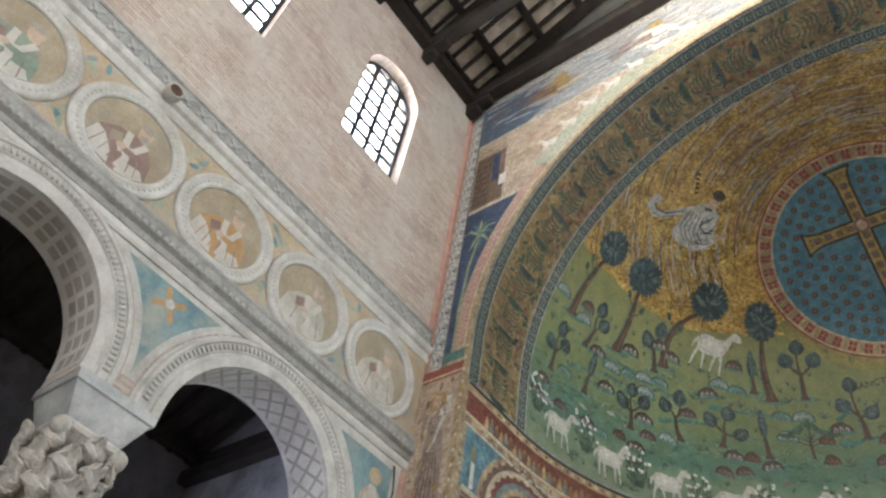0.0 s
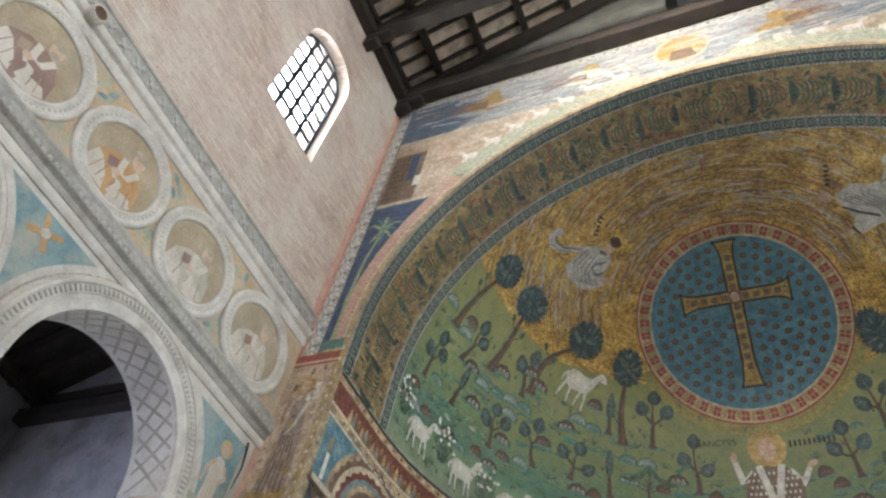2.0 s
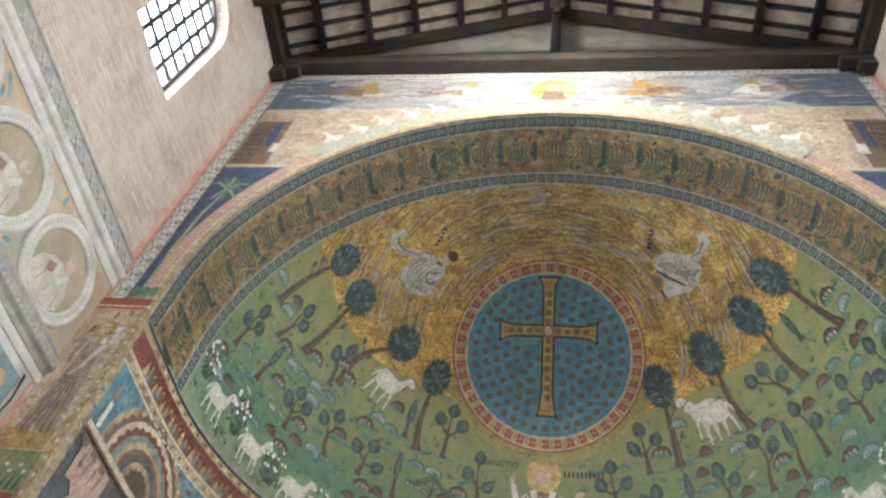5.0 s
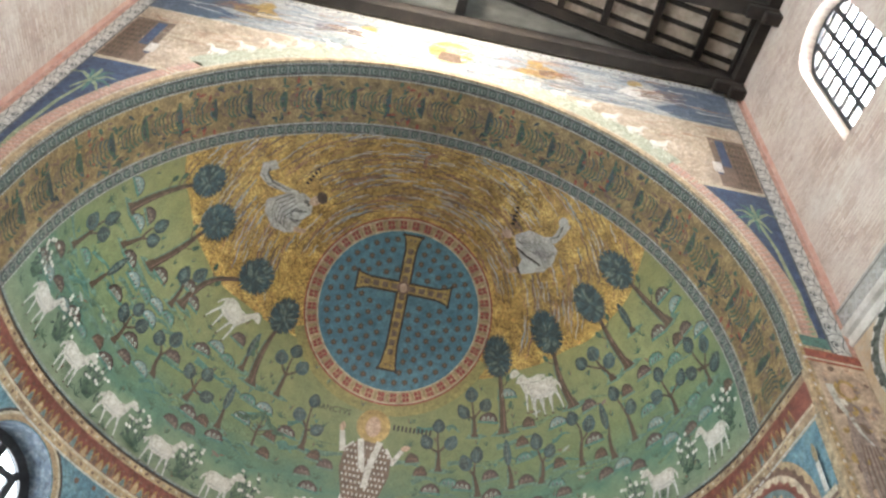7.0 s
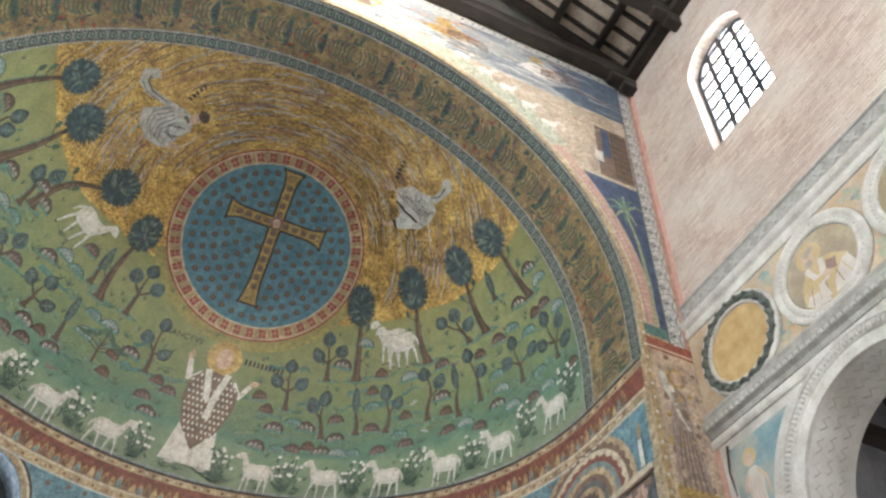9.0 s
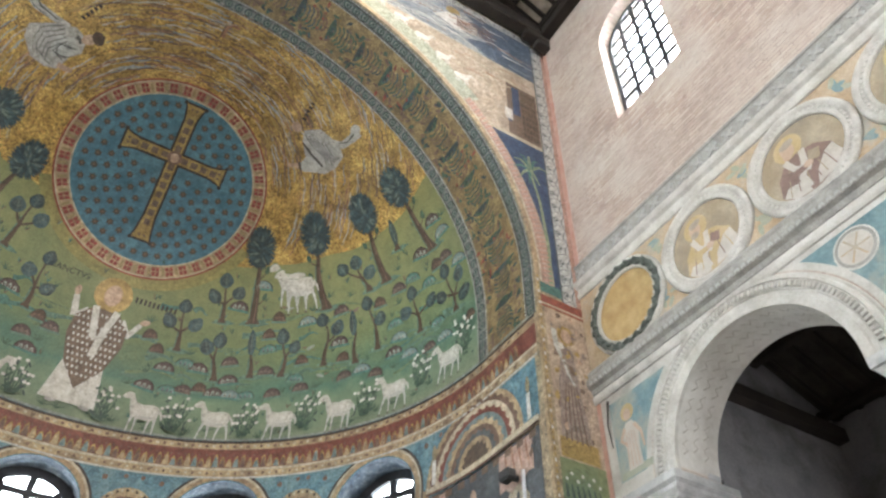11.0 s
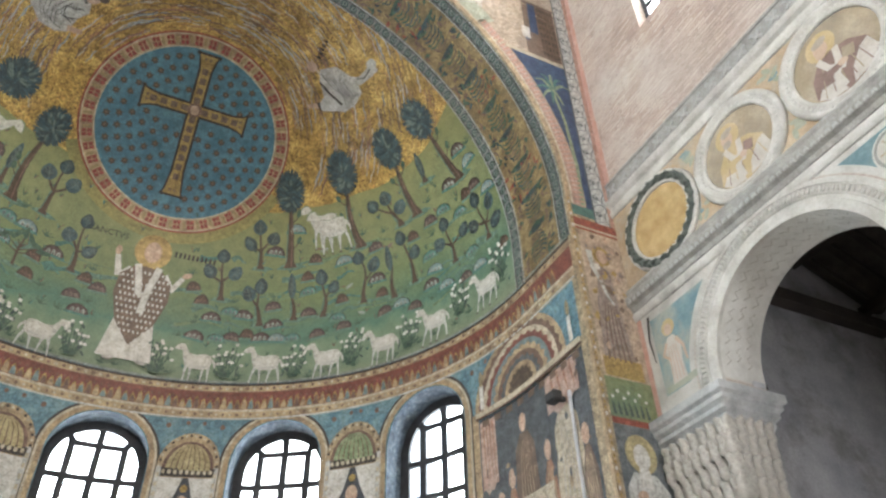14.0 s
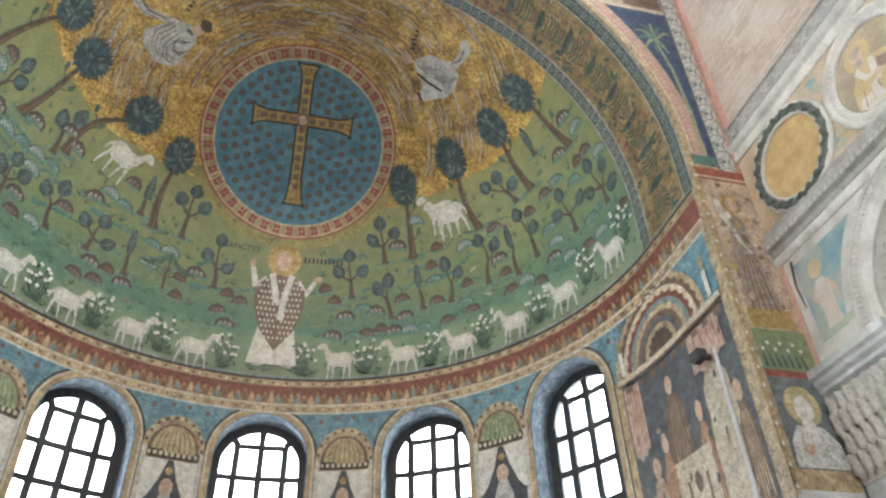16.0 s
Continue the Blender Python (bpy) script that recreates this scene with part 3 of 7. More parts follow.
def bent(p, q, bow, n=7):
    """Points from p to q, bowed sideways."""
    dx, dy = q[0] - p[0], q[1] - p[1]
    return [(p[0] + dx * k / n - dy * bow * sin(pi * k / n), p[1] + dy * k / n + dx * bow * sin(pi * k / n)) for k in range(n + 1)]


def leaf_shape(x, y, w, h, turn=0.0, n=14):
    """A leaf: pointed at the top, round at the foot."""
    c, s_ = cos(radians(turn)), sin(radians(turn))
    out = []
    for k in range(n):
        a = 2 * pi * k / n
        u, v = w * sin(a) * (1 - 0.35 * max(0.0, cos(a))), h * cos(a)
        out.append((x + c * u - s_ * v, y + s_ * u + c * v))
    return out


def crown_tree(foot, crown, rx, ry, bow, seed):
    """A tall tree: bent trunk with roots, and a feathery dark crown of many leaves."""
    q = random.Random(seed)
    cx, cy = from_foot(foot, crown)
    L = sqrt(cx * cx + cy * cy)
    ux, uy = cx / L, cy / L
    end = (cx - ux * ry * 0.7, cy - uy * ry * 0.7)
    line = bent((0, 0), end, bow)
    lean = math.degrees(atan2(-ux, uy))
    s = [([(-0.34, -0.05), (0.1, -0.10), (0.42, -0.03), (0.24, 0.06), (-0.2, 0.07)], 5, 0.012),
         (stroke([(x - 0.07, y) for x, y in line[:6]], 0.10, 0.04), 5, 0.013), (stroke(line, 0.19, 0.085), 1, 0.016), ([(-0.17, -0.03), (0.17, -0.03), (0.06, 0.2), (-0.06, 0.2)], 1, 0.015),
         (stroke([(x + 0.025, y) for x, y in line[:-1]], 0.03, 0.02), 6, 0.020)]
    s.append((ell(cx, cy, rx * 0.84, ry * 0.86, 30, lean, 0.05, seed), 0, 0.022))
    for ringr, count, size, lift in ((0.92, 44, 0.11, 0.023), (0.70, 28, 0.10, 0.026), (0.45, 14, 0.10, 0.029), (0.2, 6, 0.09, 0.032)):
        for k in range(count):
            a = 2 * pi * (k + q.uniform(-0.3, 0.3)) / count
            lx, ly = rx * ringr * cos(a), ry * ringr * sin(a)
            c_, s_ = cos(radians(lean)), sin(radians(lean))
            x, y = cx + c_ * lx - s_ * ly, cy + s_ * lx + c_ * ly
            turn = math.degrees(a) - 90 + lean
            turn = lean + (turn - lean) * 0.75 if abs(turn - lean) < 180 else turn
            s.append((leaf_shape(x, y, size * 0.30, size * q.uniform(0.8, 1.15), turn, 8), q.choice([0, 0, 4] if ringr > 0.8 else [0, 0, 4, 4, 3]), lift + 0.001 * q.random()))
    for k in range(2):
        f = q.uniform(0.4, 0.75)
        d = q.choice([-1, 1])
        bx, by = line[int(f * 7)]
        s.append((stroke([(bx, by), (bx + d * 0.12, by + 0.06), (bx + d * 0.2, by + 0.15)], 0.035, 0.02), 1, 0.018))
        s.append((leaf_shape(bx + d * 0.22, by + 0.22, 0.06, 0.10, -d * 20, 10), 2, 0.024))
    return motif("tree", s, [M_CROWN, M_TRUNK, M_LEAF, M_VEIN, M_LEAFB, M_MIDTEAL, M_RUST])


def blob_tree(foot, tops, seed, slim=False):
    """A small tree: thin trunk, and a dark leaf clump at the end of each branch (one slim clump: a cypress)."""
    q = random.Random(seed)
    ends = [from_foot(foot, p) for p in tops]
    mx, my = sum(x for x, y in ends) / len(ends), sum(y for x, y in ends) / len(ends)
    fork = (mx * 0.55, my * 0.55)
    s = [([(-0.24, -0.04), (0.12, -0.08), (0.34, -0.02), (0.16, 0.05), (-0.14, 0.05)], 3, 0.012), (stroke([(-0.05, 0.0), (fork[0] - 0.05, fork[1])], 0.07, 0.03), 3, 0.013),
         (stroke(bent((0, 0), fork, q.uniform(-0.06, 0.06)), 0.125, 0.07), 1, 0.015), ([(-0.10, -0.02), (0.10, -0.02), (0.04, 0.14), (-0.04, 0.14)], 1, 0.014)]
    for k, (x, y) in enumerate(ends):
        s.append((stroke(bent(fork, (x, y), q.uniform(-0.12, 0.12), 4), 0.06, 0.035), 1, 0.017))
        turn = math.degrees(atan2(-(x - fork[0]), y - fork[1])) * 0.6
        w, h = (0.10, 0.33) if slim else (q.uniform(0.145, 0.18), q.uniform(0.17, 0.22))
        tone = q.choice([0, 0, 4])
        s.append((leaf_shape(x, y, w, h, turn, 18), tone, 0.021))
        s.append((leaf_shape(x - 0.03, y - 0.02, w * 0.62, h * 0.7, turn, 14), 4 if tone == 0 else 0, 0.024))
        c_, s_ = cos(radians(turn)), sin(radians(turn))
        s.append((stroke([(x + s_ * h * 0.8, y - c_ * h * 0.8), (x - s_ * h * 0.7, y + c_ * h * 0.7)], 0.014), 5, 0.027))
        for e in (-1, 1):
            for j in (-0.3, 0.1, 0.45):
                bx, by = x - s_ * h * j, y + c_ * h * j
                s.append((stroke([(bx, by), (bx + e * w * 0.6 * c_ - s_ * 0.05, by + e * w * 0.6 * s_ + c_ * 0.05)], 0.012), 5, 0.027))
    return motif("tree", s, [M_CROWN, M_TRUNK, M_LEAF, M_MIDTEAL, M_LEAFB, M_VEIN])


def leafy_plant(h, seed):
    q = random.Random(seed)
    s = [(stroke([(0, 0), (-0.02, h * 0.5), (0.02, h)], 0.07, 0.03), 1, 0.015), (ell(0, 0, 0.24, 0.05), 2, 0.013)]
    for k in range(7):
        a = 90 + (k - 3) * 34 + q.uniform(-8, 8)
        L, z = q.uniform(0.20, 0.27), h * (0.9 - 0.12 * abs(k - 3))
        x = 0.17 * (k - 3) * 0.6
        s.append((stroke([(0, z * 0.75), (x, z)], 0.03, 0.02), 1, 0.016))
        s.append((leaf_shape(x * 1.5, z + 0.12, 0.055, L * 0.7, a - 90, 10), 0, 0.02 + 0.001 * k))
    return motif("plant", s, [M_LEAF, M_TRUNK, M_MIDTEAL])


def sprig(seed):
    q = random.Random(seed)
    s = []
    for k in range(5):
        a = radians(90 + (k - 2) * 32 + q.uniform(-8, 8))
        s.append((stroke([(0, 0), (0.09 * cos(a), 0.09 * sin(a)), (0.17 * cos(a) * q.uniform(0.8, 1.2), 0.17 * sin(a))], 0.03, 0.012), 0, 0.014))
    return motif("plant", s, [M_LEAF])


def stone(w, h, seed, mats):
    """A rounded rock: dark outline, body, and pale ribs like small caves; a shadow at its foot."""
    q = random.Random(seed)

    def hump(f, g):
        return [(w * f * cos(pi * k / 9), h * g * sin(pi * k / 9) * (1 + q.uniform(-0.06, 0.06))) for k in range(10)]
    s = [(hump(1.08, 1.1), 3, 0.0135), (hump(0.98, 1.0), 0, 0.0155), ([(-w * 1.3, -0.05), (w * 1.2, -0.06), (w * 1.05, 0.01), (-w * 1.1, 0.02)], 1, 0.013)]
    for k in range(3):
        x = w * (-0.52 + 0.5 * k)
        s.append(([(x - w * 0.17, 0.0), (x + w * 0.17, 0.0), (x + w * 0.15, h * 0.42), (x, h * (0.70 - 0.12 * abs(k - 1))), (x - w * 0.15, h * 0.42)], 2, 0.018))
        s.append(([(x - w * 0.07, 0.0), (x + w * 0.09, 0.0), (x + w * 0.07, h * 0.30), (x, h * 0.44)], 3, 0.021))
    return motif("stone", s, mats + [M_LINE])


def bird(seed):
    s = [(leaf_shape(0, 0, 0.04, 0.11, 75, 10), 0, 0.016), (stroke([(0.1, 0.03), (0.2, 0.07)], 0.05, 0.02), 1, 0.018), (stroke([(-0.02, 0.0), (-0.06, -0.1)], 0.016), 1, 0.015)]
    return motif("bird", s, [M_ROCKW if seed else M_ROCKP, M_RUST])


PLANTS = [leafy_plant(0.6, 1), leafy_plant(0.75, 2)]
BIRDS = [bird(0), bird(1)]
SPRIGS = [sprig(1), sprig(2), sprig(3)]
STONES = [stone(0.19, 0.21, 1, [M_MUTED, M_MIDTEAL, M_ROCKP]), stone(0.22, 0.18, 2, [M_ROCKB, M_TEAL, M_ROCKW]), stone(0.16, 0.23, 3, [M_TRUNK, M_MIDTEAL, M_RUST]), stone(0.20, 0.17, 4, [M_TEAL, M_MIDTEAL, M_ROCKB]), stone(0.22, 0.20, 5, [M_MUTED, M_TEAL, M_ROCKW])]

# tall trees against the gold: foot, crown, half width and half height of the crown, bow of the trunk
TALL = [((-80.7, 23.0), (-77.5, 40.4), 0.37, 0.37, 0.03), ((-66.9, 21.5), (-65.1, 38.9), 0.42, 0.40, -0.05), ((-55.0, 22.2), (-45.5, 38.3), 0.42, 0.42, 0.16), ((-31.0, 18.8), (-32.1, 35.4), 0.33, 0.42, 0.04),
        ((30.9, 19.0), (31.5, 36.2), 0.34, 0.50, 0.0), ((48.6, 20.8), (47.4, 38.2), 0.37, 0.53, 0.07), ((64.8, 22.6), (63.2, 39.0), 0.35, 0.48, 0.05), ((79.1, 23.6), (76.1, 40.1), 0.37, 0.48, 0.03)]
for i, (foot, crown, rx, ry, bow) in enumerate(TALL):
    dome_piece("tree", crown_tree(foot, crown, rx, ry, bow, i + 1), *foot, label="tall mosaic tree with a feathery dark crown")
# small trees: foot and leaf clumps
NORTH_TREES = [((-82.1, 9.1), [(-83.6, 14.7), (-81.3, 18.8), (-79.6, 15.9)]), ((-74.8, 18.7), [(-71.2, 24.9), (-72.9, 27.8)]), ((-56.9, 20.5), [(-59.6, 26.8), (-56.7, 29.5)]), ((-61.5, 6.4), [(-63.6, 11.9), (-61.5, 14.8), (-58.6, 13.1)]),
               ((-50.5, 7.4), [(-53.9, 14.2), (-50.7, 16.5)]), ((-41.9, 8.0), [(-44.2, 13.4), (-40.3, 15.2), (-38.0, 11.1)]), ((-24.3, 19.2), [(-27.2, 27.3), (-24.4, 30.0), (-21.2, 27.2)]), ((-14.7, 10.4), [(-15.3, 21.5), (-12.6, 15.5), (-17.6, 17.5)])]
SOUTH_TREES = [((23.9, 18.9), [(23.4, 28.4), (21.2, 24.6), (26.9, 25.7)]), ((15.9, 11.3), [(15.3, 21.4), (12.7, 17.7), (18.5, 17.6)]), ((24.9, 5.5), [(24.5, 14.7), (21.9, 13.0)]), ((38.8, 6.5), [(38.4, 15.7), (41.3, 13.0)]), ((48.2, 7.8), [(47.6, 18.3), (51.3, 15.9)]),
               ((60.9, 8.3), [(58.9, 19.4), (61.9, 15.0)]), ((60.0, 22.1), [(57.5, 29.3), (53.6, 28.6), (60.8, 26.1)]), ((71.8, 7.9), [(70.8, 17.2), (75.6, 13.4), (68.5, 13.5)]), ((81.7, 7.5), [(80.6, 17.2), (84.2, 14.6), (78.3, 12.3), (84.8, 9.9)])]
SLIM_TREES = [((-72.9, 9.1), [(-71.8, 16.0)]), ((-33.1, 6.7), [(-33.6, 13.9)]), ((-34.5, 20.2), [(-34.8, 26.3)]), ((32.2, 6.5), [(31.5, 14.5)]), ((55.6, 6.7), [(55.1, 16.0)]), ((69.8, 28.0), [(70.0, 32.0)])]
for group, slim in ((NORTH_TREES, False), (SOUTH_TREES, False), (SLIM_TREES, True)):
    for i, (foot, tops) in enumerate(group):
        dome_piece("tree", blob_tree(foot, tops, i + 11, slim), *foot)
taken = [(foot[0] + (top[0] - foot[0]) * f, foot[1] + (top[1] - foot[1]) * f) for foot, top, *_ in TALL for f in (0.0, 0.35, 0.7)]
for foot, tops in NORTH_TREES + SOUTH_TREES + SLIM_TREES:
    taken += [(foot[0], foot[1] + 1.0), ((foot[0] + tops[0][0]) / 2, (foot[1] + tops[0][1]) / 2)] + tops
taken += [(-44, 31), (-41, 29), (-38, 30), (-42, 26), (41, 26), (38, 28), (44, 26), (36, 25), (-25, 9), (-25, 13)]
dome_piece("plant", PLANTS[1], -24.9, 6.8, 0)
for i in range(1500):
    az, el = rnd.uniform(-86, 86), 1.6 + 27 * rnd.random() ** 1.9
    if abs(az) < 8.5 or el > meadow_top(az) - 3.0 or (abs(az) < 27 and el > 17):
        continue
    if any(abs(az - a) * cos(radians(el)) < 2.8 and abs(el + 0.8 - e) < 2.5 for a, e in taken):
        continue
    pick = rnd.random()
    if pick < 0.66:
        dome_piece("stone", rnd.choice(STONES), az, el, rnd.uniform(-10, 10), rnd.random() < 0.5)
    elif pick < 0.72:
        dome_piece("bird", BIRDS[i % 2], az, el, rnd.uniform(-20, 20), rnd.random() < 0.5)
    else:
        dome_piece("plant", rnd.choice(SPRIGS), az, el, rnd.uniform(-15, 15), rnd.random() < 0.5)
    taken.append((az, el + 0.8))

# ---- half dome: sheep, lilies, lambs ----
body = [(-0.36, 0.04), (-0.33, -0.12), (-0.20, -0.19), (0.08, -0.17), (0.21, -0.10), (0.27, 0.06), (0.31, 0.24), (0.42, 0.235), (0.49, 0.26), (0.45, 0.33), (0.38, 0.385), (0.29, 0.385), (0.23, 0.30), (0.16, 0.19), (0.02, 0.155), (-0.18, 0.18), (-0.31, 0.15)]


def sheep(step, k=1.0, lift=0.0, name="sheep"):
    """A white sheep that stands sideways; step spreads its legs, k is its size."""
    s = [([(x * 1.05 - 0.002, y * 1.22) for x, y in body], 3, 0.014), ([(x * 1.02, y * 1.14) for x, y in body], 0, 0.020)]
    for x, dx in ((-0.30, -0.07), (-0.20, 0.05), (0.08, -0.03), (0.17, 0.06)):
        s.append((stroke([(x, -0.10), (x + dx * step * 0.6, -0.30), (x + dx * step, -0.54)], 0.075, 0.024), 2, 0.018))
        s.append((rect(x + dx * step - 0.025, x + dx * step + 0.03, -0.585, -0.555), 1, 0.019))
    s.append((stroke([(-0.34, 0.08), (-0.42, -0.04), (-0.44, -0.16)], 0.07, 0.03), 0, 0.016))
    s.append((stroke([(0.31, 0.37), (0.26, 0.42)], 0.05, 0.02), 0, 0.024))
    s.append((stroke([(-0.24, -0.14), (0.0, -0.14), (0.16, -0.08)], 0.035, 0.02), 2, 0.026))
    s.append((stroke([(0.20, -0.02), (0.24, 0.13)], 0.022, 0.014), 2, 0.026))
    s.append((ell(0.37, 0.32, 0.014, 0.014, 6), 1, 0.026))
    return motif(name, [([(x * k, y * k) for x, y in p], m_, d_ + lift) for p, m_, d_ in s], [M_FLEECE, M_MUTED, M_PALE, M_MIDGREEN])


SHEEP = [sheep(1.0), sheep(0.4), sheep(1.5)]
for i, (az, el) in enumerate([(-78.4, -1.0), (-66.0, -2.0), (-53.7, -2.8), (-41.2, -3.5), (-28.0, -3.7), (-15.6, -3.9)]):
    dome_piece("sheep", SHEEP[i % 3], az, el, -3, False, label="white mosaic sheep on the green meadow")
for i, (az, el) in enumerate([(13.3, -3.7), (27.0, -3.6), (40.0, -3.8), (52.6, -3.4), (65.1, -2.8), (79.0, -1.9)]):
    dome_piece("sheep", SHEEP[(i + 1) % 3], az, el, 0, True, label="white mosaic sheep on the green meadow")
lamb = [sheep(1.3, 1.12), sheep(0.6, 1.12), sheep(1.3, 1.15, 0.02)]
dome_piece("sheep", lamb[0], -43.2, 29.0, -14, False, label="white mosaic lamb among the trees")
dome_piece("sheep", lamb[1], 39.6, 28.0, 0, True, label="white mosaic lamb behind another")
dome_piece("sheep", lamb[2], 41.6, 26.6, 4, True, label="white mosaic lamb among the trees")


def lily(seed):
    q = random.Random(seed)
    s = []
    for k in range(7):
        x = (k - 3) * 0.065
        top = q.uniform(0.22, 0.55)
        s.append((stroke([(0.4 * x, -0.30), (x, 0.0), (x * 1.3, top)], 0.035, 0.02), 0, 0.014))
        for j in range(4):
            z = -0.28 + (top + 0.26) * (j + 1) / 4
            s.append((leaf_shape(x + q.choice([-0.05, 0.05]), z - 0.05, 0.022, 0.075, q.uniform(-60, 60), 8), q.choice([0, 2]), 0.016))
        for j in range(2):
            fx, fy = x * 1.5 + q.uniform(-0.07, 0.07), top - 0.24 * j + q.uniform(-0.05, 0.05)
            for e in range(4):
                s.append((ell(fx + 0.024 * cos(pi * e / 2 + 0.5), fy + 0.024 * sin(pi * e / 2 + 0.5), 0.024, 0.024, 6), 1, 0.020 + 0.002 * e))
    return motif("lily", s, [M_LEAF, M_WHITE, M_CROWN])


LILY = [lily(1), lily(2), lily(3)]
for i, (az, el) in enumerate([(-84.6, 1.2), (-72.1, -0.6), (-60.4, -3.0), (-47.8, -4.3), (-35.8, -4.2), (-23.0, -4.2), (-9.9, -4.5), (5.8, -4.6), (19.6, -4.5), (33.5, -4.8), (45.8, -3.8), (59.0, -3.8), (72.0, -1.9), (83.5, -0.2)]):
    dome_piece("lily", LILY[i % 3], az, el, 0, i % 2 == 0, label="clump of white mosaic lilies")
for i in range(46):
    az = -86 + 172 * (i + rnd.random()) / 46
    dome_piece("plant", SPRIGS[i % 3], az, rnd.uniform(-8.0, -6.5) + 3.0 * max(0.0, (abs(az) - 60) / 25), rnd.uniform(-10, 10))

# ---- half dome: saint with raised arms, as plain shapes ----
s = [([(-0.62, -1.95), (0.58, -1.95), (0.42, -0.9), (0.40, 0.0), (0.28, 0.30), (-0.28, 0.30), (-0.40, 0.0), (-0.42, -0.9)], 0, 0.016),
     ([(-0.58, 0.12), (-0.28, 0.42), (0.28, 0.42), (0.58, 0.08), (0.60, -0.35), (0.42, -1.0), (0.0, -1.58), (-0.42, -1.0), (-0.60, -0.35)], 1, 0.022),
     (stroke([(-0.35, 0.25), (-0.62, 0.12), (-0.72, 0.55)], 0.26, 0.12), 0, 0.020), (stroke([(0.35, 0.25), (0.62, 0.0), (0.80, 0.32)], 0.26, 0.12), 0, 0.020),
     (ell(-0.74, 0.66, 0.07, 0.12), 2, 0.022), (ell(0.88, 0.40, 0.12, 0.07, 12, 20), 2, 0.022),
     (ell(0, 0.82, 0.42, 0.42, 26), 3, 0.018), (ell(0, 0.80, 0.19, 0.26, 18), 2, 0.024),
     (stroke([(-0.24, 0.45), (-0.08, -0.25), (0.02, -0.3)], 0.15), 0, 0.028), (stroke([(0.24, 0.45), (0.10, -0.2), (0.06, -0.75)], 0.15), 0, 0.030),
     (ell(-0.34, -1.98, 0.13, 0.05, 10, 10), 5, 0.022), (ell(0.36, -1.98, 0.13, 0.05, 10, -10), 5, 0.022)]
for r_ in range(11):
    for c_ in range(12):
        x, y = -0.55 + 0.1 * c_ + (0.05 if r_ % 2 else 0), 0.28 - 0.15 * r_
        if abs(x) < 0.54 - 0.30 * max(0.0, (-y - 0.5)) and abs(x) > 0.03:
            s.append((rect(x - 0.022, x + 0.022, y - 0.045, y + 0.02), 0, 0.026))
dome_piece("robed_shape", motif("robed_shape", s, [M_WHITE, M_VEST, M_FLESH, M_GLEAM, M_LINE, M_ROBE]), -0.2, 12.2, 0, label="robed mosaic shape with spread arms and gold disc")

# words beside the disc: one word, and plain bars for a name
word = bpy.data.curves.new("inscription", "FONT")
word.body, word.size, word.extrude, word.align_x = "SANCTVS", 0.20, 0.002, "CENTER"
word.materials.append(M_LINE)
ob = new("inscription", word)
ob.parent = dome
ob.matrix_basis = dome_pose(-10.3, 20.6, 4) @ Matrix.Translation((0, R - 0.03, 0)) @ pose(0, 0, 0, 90, 0, 0)
s = [(rect(-0.45 + 0.1 * k, -0.45 + 0.1 * k + 0.05, -0.07, 0.07), 0, 0.02) for k in range(10)]
dome_piece("inscription_bars", motif("inscription_bars", s, [M_LINE]), 8.8, 20.0, -3)

# ---- half dome: medallion with jewelled cross ----
def ring_mesh(name, r0, r1, d, mat, n=72, a0=0.0, a1=360.0):
    bm = bmesh.new()
    vs = [[bm.verts.new(cap(r, radians(a0 + (a1 - a0) * i / n), d)) for i in range(n + 1)] for r in (r0, r1)]
    for i in range(n):
        bm.faces.new([vs[0][i], vs[0][i + 1], vs[1][i + 1], vs[1][i]])
    bmesh.ops.remove_doubles(bm, verts=bm.verts, dist=0.0005)
    me = bpy.data.meshes.new(name)
    bm.to_mesh(me)
    bm.free()
    me.materials.append(mat)
    return me


bm = bmesh.new()
rad = [0.0001 + 2.08 * k / 10 for k in range(11)]
vs = [[bm.verts.new(cap(r, 2 * pi * i / 72, 0.012)) for i in range(72)] for r in rad]
for k in range(10):
    for i in range(72):
        bm.faces.new([vs[k][i], vs[k][(i + 1) % 72], vs[k + 1][(i + 1) % 72], vs[k + 1][i]])
disc = bpy.data.meshes.new("medallion_field")
bm.to_mesh(disc)
bm.free()
disc.materials.append(M_FIELD)
EC = 46.9
medal = dome_piece("medallion_field", disc, 0, EC, label="round blue field of the starry medallion")
for nm, r0, r1, d, m in (("ring_inner", 2.07, 2.10, 0.020, M_CREAM), ("ring_band", 2.10, 2.37, 0.016, M_BROWN), ("ring_outer", 2.37, 2.395, 0.020, M_CREAM), ("ring_edge", 2.395, 2.44, 0.018, M_RED)):
    dome_piece(nm, ring_mesh(nm, r0, r1, d, m), 0, EC)
M_OLIVE = mosaic("olive_edge", [(0.24, 0.23, 0.09), (0.34, 0.29, 0.11)], 2.0, 50, 0.2)
dome_piece("olive_edge", ring_mesh("olive_edge", 2.44, 2.70, 0.009, M_OLIVE, 40, 200, 340), 0, EC)
M_GEM = tess("crimson_tesserae", (0.22, 0.045, 0.035), (0.36, 0.09, 0.07))
M_DULL = tess("dull_gold_tesserae", (0.20, 0.15, 0.08), (0.36, 0.27, 0.14))
gem = motif("gem", [(rect(-0.085 + 0.095 * k, -0.005 + 0.095 * k, 2.125 + 0.12 * j, 2.225 + 0.12 * j), 0, 0.021) for k in range(2) for j in range(2)] + [(rect(0.125, 0.19, 2.15, 2.32), 1, 0.021)], [M_GEM, M_DULL])
for i in range(44):
    dome_piece("gem", gem, 0, EC, 360 * i / 44)
